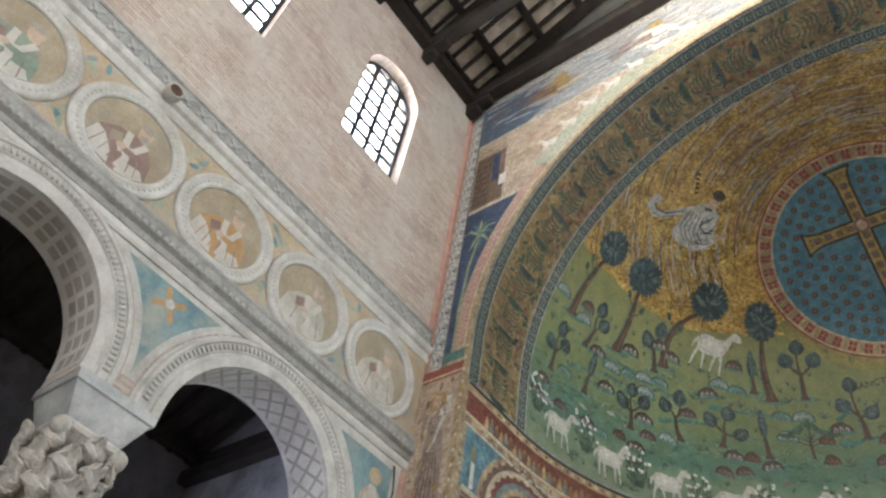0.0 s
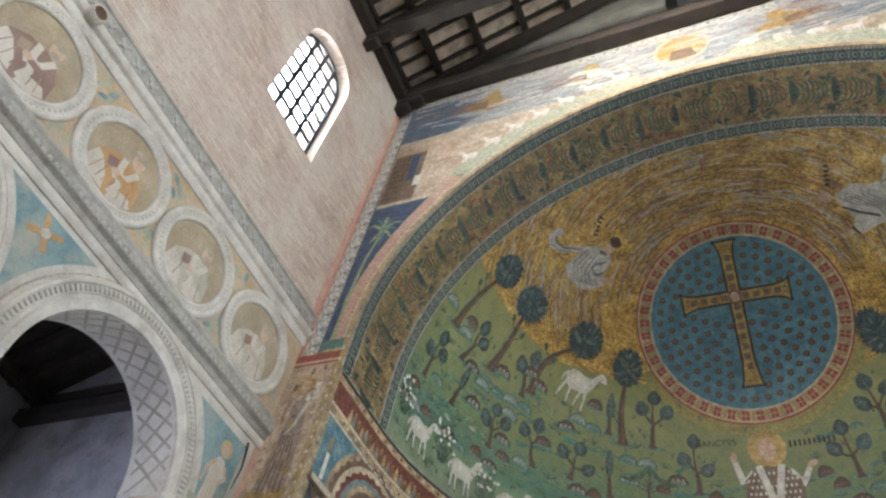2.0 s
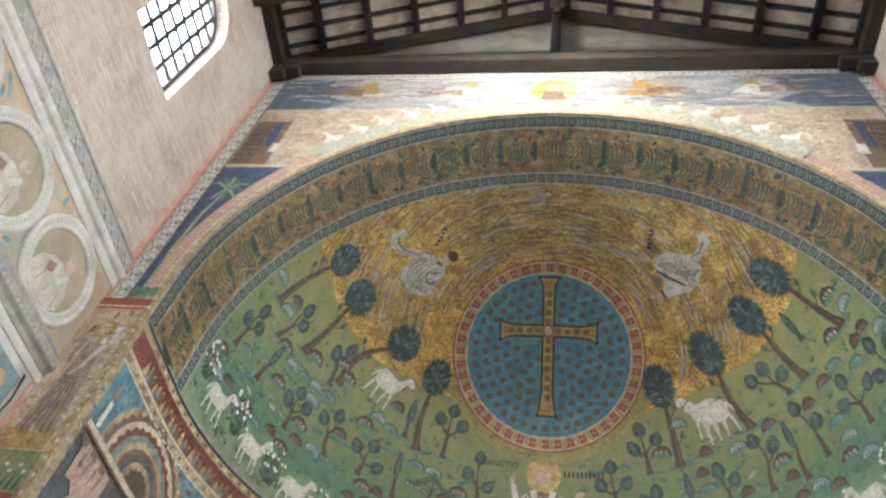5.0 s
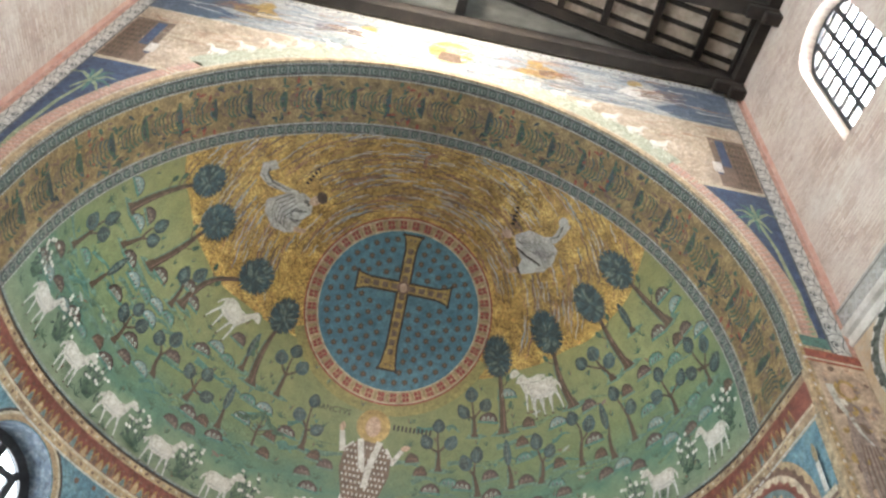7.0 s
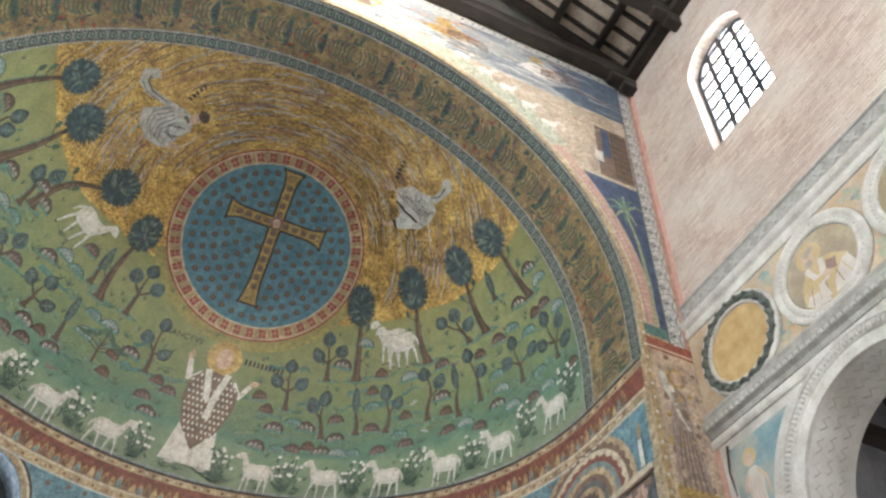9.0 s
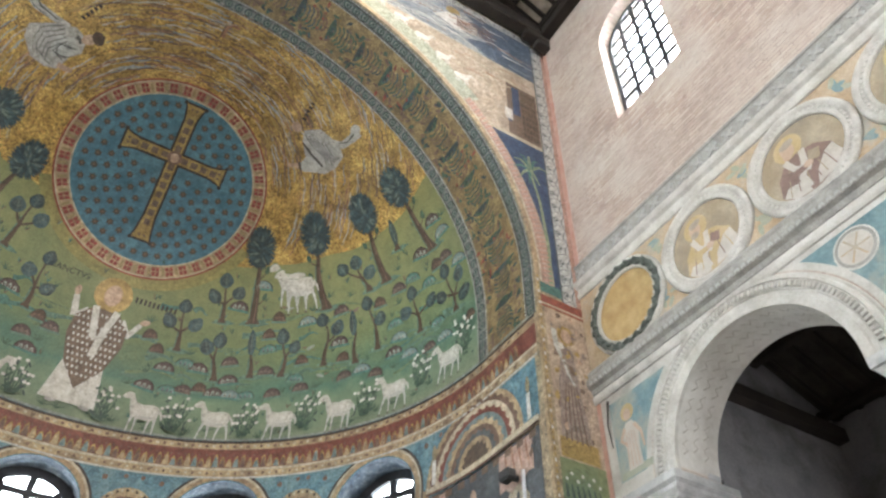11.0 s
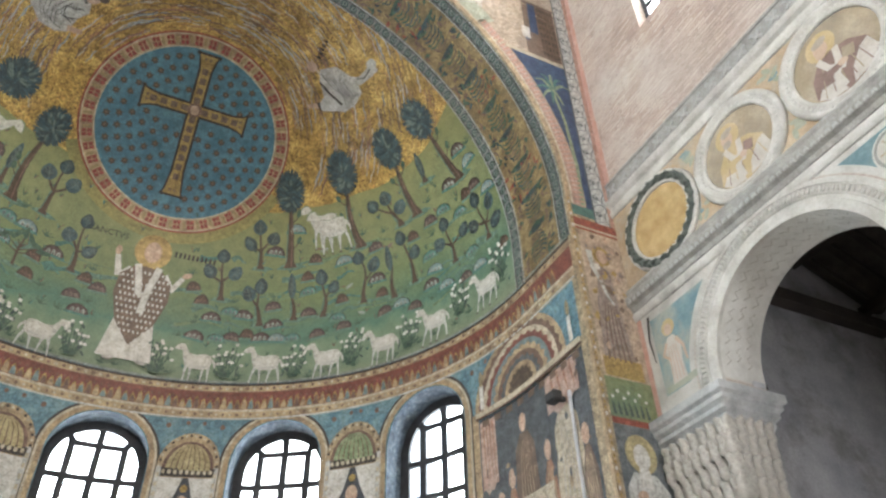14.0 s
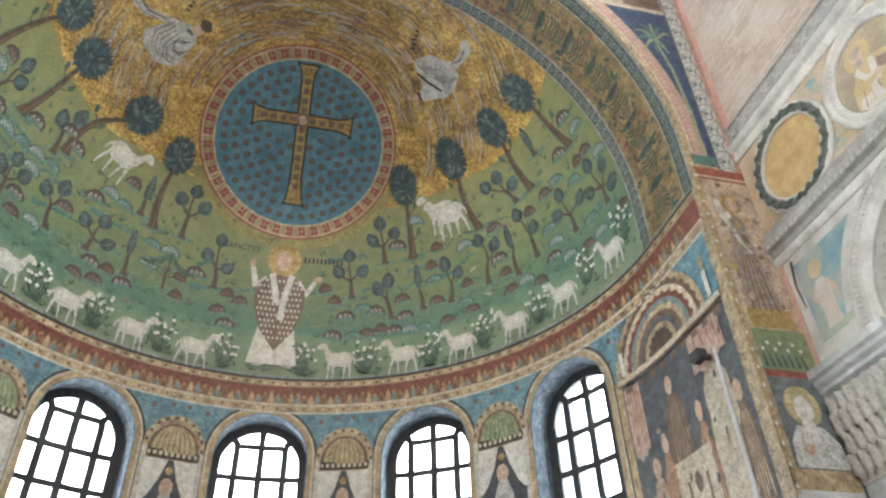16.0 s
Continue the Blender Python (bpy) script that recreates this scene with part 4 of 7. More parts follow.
M_STAR = tess("star_tesserae", (0.05, 0.04, 0.035), (0.13, 0.10, 0.07))
star = motif("star", [([((0.10 if k % 2 else 0.06) * cos(pi * k / 6), (0.10 if k % 2 else 0.06) * sin(pi * k / 6)) for k in range(12)], 0, 0.020), (ell(0, 0, 0.035, 0.035, 6), 1, 0.024)], [M_STAR, M_VEST])
for k in range(1, 8):
    m_ = int(6.3 * k * 0.95)
    for i in range(m_):
        u, v = 0.265 * k * cos(2 * pi * i / m_ + k), 0.265 * k * sin(2 * pi * i / m_ + k)
        if (abs(u) < 0.24 and -1.75 < v - 0.15 < 1.75) or (abs(v - 0.52) < 0.26 and abs(u) < 1.35):
            continue
        ob = dome_piece("star", star, 0, EC)
        ob.matrix_basis = dome_pose(0, EC) @ Matrix.Rotation(u / R, 4, "Z").inverted() @ Matrix.Rotation(v / R, 4, "X")


def arm(L, w0, w1):
    return [(-w0, 0.0), (-w0, L * 0.72), (-w1 * 0.8, L * 0.93), (-w1, L), (w1, L), (w1 * 0.8, L * 0.93), (w0, L * 0.72), (w0, 0.0)]


def turned(poly, a):
    c, s_ = cos(radians(a)), sin(radians(a))
    return [(c * x - s_ * y, s_ * x + c * y) for x, y in poly]


s = []
for L, a in ((1.36, 0), (1.20, 90), (2.12, 180), (1.20, 270)):
    s.append((turned(arm(L + 0.05, 0.17, 0.29), a), 1, 0.024))
    s.append((turned(arm(L, 0.115, 0.22), a), 0, 0.030))
    for k in range(1, int(L / 0.24)):
        s.append((turned(rect(-0.07, 0.07, 0.24 * k - 0.075, 0.24 * k + 0.075), a), 2, 0.036))
    for e in (-1, 1):
        s.append((turned(ell(e * 0.06, L - 0.1, 0.03, 0.03, 7), a), 2, 0.036))
        s.append((turned(ell(e * 0.25, L + 0.02, 0.05, 0.05, 8), a), 1, 0.034))
s += [(ell(0, 0, 0.17, 0.17, 16), 3, 0.04), (ell(0, 0, 0.10, 0.12, 12), 4, 0.045)]
dome_piece("cross", motif("cross", s, [M_GLEAM, M_LINE, M_VEST, M_RUST, M_FLESH]), 0, 52.3, 0, label="gold jewelled mosaic cross with dark outline")

# ---- half dome: clouds in the gold ----
TO_MEDAL = dome_pose(0, EC)


def round_medal(u, v, d):
    """Places by angle round the medallion (u, degrees) and metres out from its centre (v)."""
    return TO_MEDAL @ Vector(cap(v, radians(u), d))


shapes = []
for i in range(2500):
    th, rho = rnd.uniform(-40, 220), rnd.uniform(2.5, 6.6)
    p = round_medal(th, rho, 0.0)
    el = math.degrees(math.asin((p.z - ZC) / R))
    if el < 37.0 or p.y < YD + 0.12 or ((th < 22 or th > 158) and rho < 3.3) or th < -8 or th > 188:
        continue
    if any((p - Vector(dome_at(*q))).length < 0.62 for q in ((-55, 54.0), (57, 55.5), (-67, 53), (69, 55), (-53, 59))):
        continue
    L = math.degrees(rnd.uniform(0.3, 1.0) / rho)
    flat = 0.25 if 50 < th < 130 else 0.0
    pts = []
    for j in range(6):
        t_ = th + L * (j / 5 - 0.5)
        pts.append((t_, rho + 0.02 * sin(j * 1.9 + i) + flat * abs(t_ - 90) / 90))
    w_ = rnd.uniform(0.018, 0.04)
    left = [(u, v + w_ * (0.5 - 0.08 * abs(k - 2.5))) for k, (u, v) in enumerate(pts)]
    right = [(u, v - w_ * (0.5 - 0.08 * abs(k - 2.5))) for k, (u, v) in enumerate(pts)][::-1]
    if any((round_medal(u, v, 0.0).y < YD + 0.05) for u, v in (pts[0], pts[-1])):
        continue
    shapes.append((left + right, rnd.choice([0, 0, 1, 2, 2, 3, 3, 3, 4, 4, 4]), 0.012 + 0.004 * rnd.random()))
ob = part("cloud_streaks", laid(shapes, round_medal, 6.0), [M_CLOUDW, M_CLOUDB, M_CLOUDR, M_VEST, M_GLEAM], dome, "white, blue and red streaks of mosaic cloud")
ob["kind"] = "stuff"

M_BANDG = tess("grey_fold_tesserae", (0.06, 0.06, 0.06), (0.14, 0.13, 0.12))
# two half figures in the clouds, as plain robed shapes
s = [([(-0.16, 0.44), (-0.40, 0.10), (-0.58, -0.38), (-0.36, -0.58), (0.08, -0.66), (0.40, -0.50), (0.54, -0.30), (0.40, 0.05), (0.42, 0.30), (0.24, 0.46), (0.05, 0.50)], 0, 0.018),
     ([(0.05, 0.30), (0.38, 0.30), (0.40, 0.02), (0.24, -0.22), (0.02, -0.20), (-0.12, 0.05)], 4, 0.021),
     (stroke([(0.02, 0.36), (0.12, 0.40), (0.20, 0.36)], 0.10, 0.05), 3, 0.024), (ell(0.18, 0.58, 0.12, 0.17, 16, -8), 1, 0.024), (ell(0.21, 0.76, 0.16, 0.13, 16, -10, 0.05, 2), 2, 0.026),
     (stroke([(0.46, -0.25), (0.60, -0.14), (0.70, -0.04)], 0.13, 0.10), 1, 0.020),
     (stroke([(-0.22, 0.30), (-0.55, 0.10), (-0.88, -0.08), (-1.16, -0.10), (-1.32, 0.06), (-1.24, 0.22), (-1.10, 0.16)], 0.14, 0.26), 0, 0.017),
     (stroke([(-0.45, 0.16), (-0.85, -0.02), (-1.12, 0.00), (-1.20, 0.10)], 0.03, 0.05), 3, 0.022), (stroke([(-0.55, 0.02), (-0.9, -0.14), (-1.2, -0.12)], 0.02, 0.02), 3, 0.022)]
for k in range(5):
    s.append((stroke([(-0.30 + 0.09 * k, 0.22 - 0.02 * k), (-0.42 + 0.12 * k, -0.18 - 0.02 * k), (-0.26 + 0.13 * k, -0.44), (-0.02 + 0.11 * k, -0.56 + 0.05 * k)], 0.022, 0.012), 3, 0.027))
for k in range(3):
    s.append((stroke([(0.30 - 0.03 * k, 0.24 - 0.05 * k), (0.06 - 0.02 * k, 0.06 - 0.06 * k), (0.14 + 0.06 * k, -0.20 + 0.02 * k), (0.40, -0.12 + 0.08 * k)], 0.02, 0.03), 3, 0.028))
fig = motif("robed_shape", s, [M_ROBE, M_FLESH, M_TRUNK, M_BANDG, M_PALE])
dome_piece("robed_shape", fig, -55, 54.0, 0, False, label="pale robed mosaic shape among clouds")
s = [([(-0.22, 0.60), (0.18, 0.48), (0.50, -0.02), (0.48, -0.34), (0.20, -0.52), (-0.16, -0.56), (-0.50, -0.34), (-0.46, 0.0), (-0.38, 0.36)], 0, 0.018),
     (ell(-0.36, 0.74, 0.12, 0.14, 14, 20), 1, 0.020), ([(-0.40, 0.02), (-0.16, -0.34), (-0.36, -0.44), (-0.66, -0.30), (-0.70, -0.12)], 4, 0.022),
     (stroke([(-0.66, -0.16), (-0.80, -0.08), (-0.98, -0.02)], 0.14, 0.09), 1, 0.020), (stroke([(-0.38, 0.34), (-0.28, -0.02), (-0.12, -0.38)], 0.05, 0.06), 2, 0.028), (stroke([(-0.70, -0.26), (-0.66, -0.06)], 0.06), 2, 0.026),
     (stroke([(0.30, 0.10), (0.56, -0.08), (0.86, -0.02), (1.12, 0.06)], 0.16, 0.24), 0, 0.017), (ell(1.05, 0.12, 0.15, 0.13, 14, 30), 4, 0.019), (stroke([(0.5, 0.0), (0.72, -0.06), (0.98, 0.06)], 0.03, 0.04), 3, 0.022)]
for k in range(6):
    s.append((stroke([(-0.24 + 0.08 * k, 0.50 - 0.08 * k), (-0.16 + 0.07 * k, 0.10 - 0.05 * k), (0.02 + 0.05 * k, -0.22 - 0.02 * k), (-0.06 + 0.09 * k, -0.48 + 0.03 * k)], 0.024, 0.012), 3, 0.024))
dome_piece("robed_shape", motif("robed_shape", s, [M_ROBE, M_FLESH, M_LINE, M_BANDG, M_PALE]), 57, 55.5, 0, label="pale robed mosaic shape with a dark sash")
s = [(stroke([(0, -0.2), (0, 0.1), (0.1, 0.2), (0.25, 0.2)], 0.09, 0.05), 0, 0.02), (stroke([(-0.05, -0.2), (-0.05, 0.15)], 0.02), 1, 0.024)]
dome_piece("bracket_shape", motif("bracket", s, [M_CLOUDR, M_LINE]), -4.5, 83.0, 0, label="small reddish bracket shape in the gold")
for az, el, ro in ((-63, 62, 25), (60, 64.5, -60)):
    s = [(rect(-0.05 + 0.0, 0.05, -0.3 + 0.11 * k, -0.3 + 0.11 * k + 0.06), 0, 0.02) for k in range(5)]
    dome_piece("inscription_bars", motif("inscription_bars", s, [M_LINE]), az, el, ro)

# ---- arch soffit: two jewelled bands and a vine between ----
def soff(u, v, d):
    """Places on the soffit: degrees along the arch (under 0 and over 180: down the jambs), metres from the front."""
    a = radians(min(180.0, max(0.0, u)))
    drop = (min(u, 0.0) + min(180.0 - u, 0.0)) * R * pi / 180
    return ((R - d) * cos(a), v, ZC + (R - d) * sin(a) + drop)


def strip(name, u0, u1, v0, v1, d, mat, mapper, n, parent, label=""):
    bm = bmesh.new()
    vs = [[bm.verts.new(mapper(u0 + (u1 - u0) * i / n, v, d)) for v in (v0, v1)] for i in range(n + 1)]
    for i in range(n):
        bm.faces.new([vs[i][0], vs[i + 1][0], vs[i + 1][1], vs[i][1]])
    return part(name, bm, mat, parent, label, True)


def local_soffit(shapes, mats, name):
    bm = laid(shapes, lambda u, v, d: ((R - d) * sin(u / R), v, (R - d) * cos(u / R)))
    me = bpy.data.meshes.new(name)
    bm.to_mesh(me)
    bm.free()
    for m in mats:
        me.materials.append(m)
    return me


def on_soffit(name, me, deg, mirror=False, down=0.0):
    ob = new(name, me)
    ob.parent = arch_wall
    ob.matrix_basis = Matrix.Translation((0, 0, ZC - down)) @ Matrix.Rotation(radians(90 - deg), 4, "Y") @ (Matrix.Diagonal((-1, 1, 1, 1)) if mirror else Matrix.Identity(4))
    return ob


M_BAND = tess("band_blue_grey", (0.06, 0.07, 0.08), (0.13, 0.14, 0.15))
M_GEMG = tess("gem_green", (0.03, 0.06, 0.06), (0.08, 0.125, 0.115))
M_GEMRING = tess("gem_ring", (0.20, 0.24, 0.22), (0.32, 0.35, 0.32))
M_GEMMID = tess("front_gem_bed", (0.10, 0.115, 0.12), (0.20, 0.215, 0.21))
M_GEMBED = tess("gem_bed", (0.17, 0.18, 0.185), (0.30, 0.305, 0.30))
M_VINEG = mosaic("vine_ground", [(0.16, 0.115, 0.06), (0.28, 0.20, 0.095), (0.42, 0.305, 0.145)], 3.0, 48, 0.5, 0.1)
LOW = -8.2
for y0, lift in ((0.05, 0.005), (1.54, 0.020)):
    strip("jewelled_band", LOW, 180 - LOW, y0, y0 + 0.31, lift, M_GEMBED if y0 > 1 else M_GEMMID, soff, 120, arch_wall, "band of blue-green gems between white beads")
    for yy in (y0, y0 + 0.285):
        beads = [(ell(LOW + 0.35 + (180 - 2 * LOW) * i / 290, yy + 0.016, 0.2, 0.018, 6), 0, lift + 0.006) for i in range(290)]
        part("bead_line", laid(beads, soff, 2.0), M_PALE, arch_wall)
    for yy in (y0 + 0.045, y0 + 0.25):
        strip("dark_line", LOW, 180 - LOW, yy, yy + 0.02, lift + 0.005, M_LINE, soff, 120, arch_wall)
    round_gem = local_soffit([(ell(0, y0 + 0.157, 0.092, 0.096, 14), 0, lift + 0.007), (ell(0.004, y0 + 0.152, 0.058, 0.060, 12), 1, lift + 0.012), (ell(0.008, y0 + 0.150, 0.036, 0.038, 10), 0, lift + 0.016), (rect(0.107, 0.121, y0 + 0.08, y0 + 0.235), 1, lift + 0.007)], [M_GEMG, M_GEMRING, M_LINE], "gem")
    for i in range(87):
        on_soffit("gem", round_gem, (i + 0.5) * 180 / 87)
    for i in range(4):
        for deg in (0, 180):
            on_soffit("gem", round_gem, deg, False, 0.12 + 0.225 * i)
strip("vine_ground", LOW, 180 - LOW, 0.37, 1.535, 0.003, M_VINEG, soff, 120, arch_wall, "gold-brown mosaic ground of the vine")


def spray(seed, mats):
    """A stretch of vine: a thick crescent leaf, and a sprig with paired leaves and fruit along it."""
    q = random.Random(seed)
    s = []
    c = 0.95
    bow = q.uniform(0.26, 0.40)
    outer = [(-0.36 - 0.09 * cos(pi * (k / 10 - 0.5)), c + bow * (k / 5 - 1)) for k in range(11)]
    inner = [(-0.36 + 0.02 * cos(pi * (k / 10 - 0.5)), c + bow * (k / 5 - 1) * 0.96) for k in range(11)][::-1]
    s.append((outer + inner, q.choice([0, 1, 1]), 0.012))
    for k in range(9):
        x, y = outer[k + 1]
        s.append((leaf_shape(x - 0.02, y, 0.03, 0.075, 90 + (k - 4) * 12, 8), q.choice([0, 1]), 0.014))
    s.append((stroke([(-0.34, c), (0.0, c + q.uniform(-0.04, 0.04)), (0.36, c)], 0.03, 0.02), 4, 0.016))
    for k in range(7):
        x = -0.26 + 0.092 * k
        r = 0.16 + 0.10 * sin(pi * k / 6)
        for e in (-1, 1):
            s.append((stroke(bent((x, c), (x + 0.07, c + e * r), e * 0.2, 4), 0.028, 0.045), q.choice([0, 1, 1, 4]), 0.018 + 0.001 * k))
    for k in range(16):
        x, y = q.uniform(-0.42, 0.42), c + q.choice([-1, 1]) * q.uniform(0.26, 0.52)
        s.append((leaf_shape(x, y, q.uniform(0.025, 0.045), q.uniform(0.06, 0.11), q.uniform(-120, 120), 8), q.choice([0, 1, 1, 4, 2]), 0.026 + 0.0004 * k))
    for k in range(8):
        s.append((ell(q.uniform(-0.38, 0.40), c + q.uniform(-0.5, 0.5), q.uniform(0.022, 0.042), q.uniform(0.022, 0.042), 7), q.choice([2, 2, 3]), 0.036))
    return local_soffit(s, mats, "vine")


VINES = [spray(k, [M_CROWN, M_LEAF, M_RUST, M_GLEAM, M_VEST] if k % 3 else [M_LEAFB, M_LEAF, M_RED, M_GLEAM, M_RUST]) for k in range(1, 7)]
for i in range(25):
    deg = 180 * (i + 0.5) / 25
    on_soffit("vine", VINES[(i * 5) % 6], deg, deg < 90)
for e in (0, 180):
    on_soffit("vine", VINES[e % 5], e, False, 0.45)

# ---- arch wall: front face panels ----
FACE = lambda u, v, d: (u, -d, v)
M_CANOPY = tess("canopy_yellow", (0.34, 0.27, 0.13), (0.54, 0.46, 0.26))
M_ROSEBROWN = mosaic("rose_brown_mosaic", [(0.32, 0.235, 0.18), (0.47, 0.36, 0.27), (0.60, 0.49, 0.37)], 3.0, 50, 0.4)
M_SLATE = tess("slate_blue_tesserae", (0.10, 0.115, 0.125), (0.19, 0.205, 0.21))
M_HALOB = tess("halo_brown", (0.24, 0.18, 0.10), (0.36, 0.28, 0.17))


def beside_arch(s, x1, z0, z1, grow, d, mat, name, label="", n=24, x_out=None):
    """A panel from the arch (its radius grown by that much) out to x1, between two heights."""
    bm = bmesh.new()
    vs = []
    for i in range(n + 1):
        z = z0 + (z1 - z0) * i / n
        k = (R + grow) ** 2 - max(0.0, z - ZC) ** 2
        xi = min(sqrt(k) if k > 0 else 0.0, x1)
        vs.append([bm.verts.new((s * xi, -d, z)), bm.verts.new((s * x1, -d, z))])
    for i in range(n):
        bm.faces.new([vs[i][0], vs[i + 1][0], vs[i + 1][1], vs[i][1]])
    bmesh.ops.remove_doubles(bm, verts=bm.verts, dist=0.0005)
    return part(name, bm, mat, arch_wall, label)


def face_ring(name, r0, r1, a0, a1, d, mat, n=90, label=""):
    return strip(name, a0, a1, r0, r1, d, mat, lambda u, v, dd: (v * cos(radians(u)), -dd, ZC + v * sin(radians(u))), n, arch_wall, label)


def scroll_tile(name, h, mats):
    s = [(rect(-0.15, 0.15, -h / 2, h / 2), 0, 0.0), (stroke([(-0.06 + 0.06 * cos(k), 0.10 * sin(k) * h / 0.4) for k in (0.2, 1.2, 2.2, 3.2, 4.2, 5.2)], 0.025), 1, 0.004),
         (stroke([(0.14, -h / 2), (0.06, -h / 6), (0.08, h / 6), (0.14, h / 2)], 0.02), 1, 0.004), (ell(-0.05, 0, 0.03, 0.04, 8), 1, 0.005), (stroke([(-0.14, -h / 2), (-0.05, -h * 0.35), (0.03, -h * 0.3)], 0.02), 1, 0.004)]
    bm = laid(s, lambda u, v, d: (u, -d, v))
    me = bpy.data.meshes.new(name)
    bm.to_mesh(me)
    bm.free()
    for m in mats:
        me.materials.append(m)
    return me


M_SKYD = tess("deep_sky_tesserae", (0.06, 0.085, 0.13), (0.14, 0.18, 0.24))
M_FADED = tess("faded_red_tesserae", (0.40, 0.20, 0.15), (0.54, 0.34, 0.27))
M_ROBED = tess("dark_robe_tesserae", (0.22, 0.17, 0.15), (0.37, 0.29, 0.25))
TILE_V = scroll_tile("scroll", 0.40, [M_PALE, M_BAND])
TILE_H = scroll_tile("scroll", 0.30, [M_PALE, M_BAND])
for s in (-1, 1):
    beside_arch(s, 6.88, 17.1, 18.86, 0.0, 0.006, M_SKYB, "cloud_panel", "dark blue mosaic sky streaked with clouds")
    part("dark_sky", laid([([(s * x, z) for x, z in ((5.5, 17.12), (6.86, 17.12), (6.86, 18.85), (4.6, 18.85), (5.2, 18.5), (4.5, 18.2), (5.6, 17.9), (4.9, 17.5))], 0, 0.009)], FACE), M_SKYD, arch_wall, "deep blue corner of the mosaic sky")
    beside_arch(s, 6.88, 14.45, 17.1, 0.0, 0.004, M_TAN, "city_panel", "tan mosaic ground with a file of sheep")
    beside_arch(s, 6.88, 10.12, 14.40, 0.42, 0.006, M_NAVY, "palm_panel", "dark blue mosaic panel with a palm tree")
    beside_arch(s, 6.88, 14.38, 14.50, 0.1, 0.010, M_CREAM, "cream_line")
    beside_arch(s, 6.88, 17.07, 17.12, 0.1, 0.010, M_CREAM, "cream_line")
    strip("red_edge", 10.06, 19.1, 7.20, 7.292, 0.006, M_FADED, lambda u, v, d: (s * v, -d, u), 4, arch_wall)
    strip("grey_edge", 10.06, 18.86, 6.86, 6.90, 0.012, M_BAND, lambda u, v, d: (s * v, -d, u), 4, arch_wall)
    for i in range(22):
        ob = new("scroll", TILE_V)
        ob.parent, ob.matrix_basis = arch_wall, Matrix.Translation((s * 7.045, -0.006, 10.26 + 0.4 * i)) @ Matrix.Diagonal((s, 1, 1, 1))
    # palm tree
    sh = [(stroke([(6.66, 10.25), (6.70, 11.4), (6.62, 12.6), (6.45, 13.45)], 0.09, 0.06), 0, 0.012)]
    for k in range(9):
        a = radians(20 + k * 35)
        L = 0.42 if 40 < 20 + k * 35 < 320 else 0.5
        sh.append((stroke([(6.45, 13.5), (6.45 + 0.55 * L * cos(a), 13.5 + 0.75 * L * sin(a) + 0.1), (6.45 + L * cos(a), 13.5 + 1.1 * L * sin(a))], 0.10, 0.03), 1 if k % 2 else 0, 0.014))
    sh.append((rect(6.4, 6.86, 10.12, 10.35), 1, 0.011))
    part("palm", laid([([(s * x, y) for x, y in p], m_, d_) for p, m_, d_ in sh], FACE), [tess("palm_pale" , (0.20, 0.26, 0.16), (0.34, 0.38, 0.24)), M_TEAL], arch_wall, "pale green mosaic palm tree")
    # towers with a gate
    sh = [(rect(6.0, 6.84, 14.5, 16.5), 0, 0.010), (rect(6.15, 6.35, 15.3, 16.4), 2, 0.014), (rect(5.98, 6.1, 14.95, 15.3), 2, 0.014)]
    for r_ in range(8):
        for c_ in range(5):
            sh.append((rect(6.40 + 0.085 * c_, 6.46 + 0.085 * c_, 14.6 + 0.23 * r_, 14.76 + 0.23 * r_), 1, 0.014))
    sh.append((rect(5.92, 6.12, 15.02, 15.42), 3, 0.018))
    part("city_gate", laid([([(s * x, y) for x, y in p], m_, d_) for p, m_, d_ in sh], FACE), [M_VEST, M_TRUNK, M_NAVY, M_WHITE], arch_wall, "brown mosaic city gate with barred walls")
    # green slope along the arch and small sheep climbing it
    face_ring("green_slope", R + 0.15, R + 0.62, 41 if s > 0 else 98, 82 if s > 0 else 139, 0.008, tess("slope_green", (0.32, 0.34, 0.26), (0.46, 0.46, 0.37)), 40)
    for k in range(7):
        a = radians(46 + 5.4 * k)
        px, pz = (R + 0.62) * cos(a), ZC + (R + 0.62) * sin(a)
        sh = [([(s * (px - x * 0.62), pz + y * 0.62 + 0.14) for x, y in [(-bx, by) for bx, by in body][::-1]], 0, 0.014)]
        for lx in (-0.16, -0.10, 0.06, 0.12):
            sh.append((stroke([(s * (px + lx), pz + 0.06), (s * (px + lx), pz - 0.09)], 0.03), 0, 0.013))
        part("sheep", laid(sh, FACE), [M_WHITE], arch_wall)
    # winged shapes in the clouds
    for cx, cz, kind in ((2.25, 18.05, 0), (4.75, 18.1, 1)):
        tone = 1 if (kind == 1) == (s < 0) else 0
        sh = [([(s * (cx - 0.75), cz - 0.25), (s * (cx - 0.35), cz + 0.2), (s * (cx + 0.1), cz + 0.32), (s * (cx + 0.5), cz + 0.1), (s * (cx + 0.45), cz - 0.22), (s * (cx - 0.1), cz - 0.36)], tone, 0.014), (ell(s * (cx - 0.2), cz + 0.36, 0.2, 0.2, 14), 1, 0.012)]
        for k in range(4):
            sh.append((stroke([(s * (cx - 0.1), cz + 0.05 - 0.08 * k), (s * (cx + 0.6), cz + 0.15 - 0.1 * k), (s * (cx + 1.0), cz - 0.12 * k)], 0.06, 0.03), 2, 0.018))
        part("winged_shape", laid(sh, FACE), [M_WHITE, M_GLEAM, M_RUST], arch_wall, "pale winged mosaic shape in the clouds")
    # lower wall strip: robed shape over flowers, bust below
    beside_arch(s, 7.292, 9.80, 10.06, 0.0, 0.008, M_RED, "red_band", n=4)
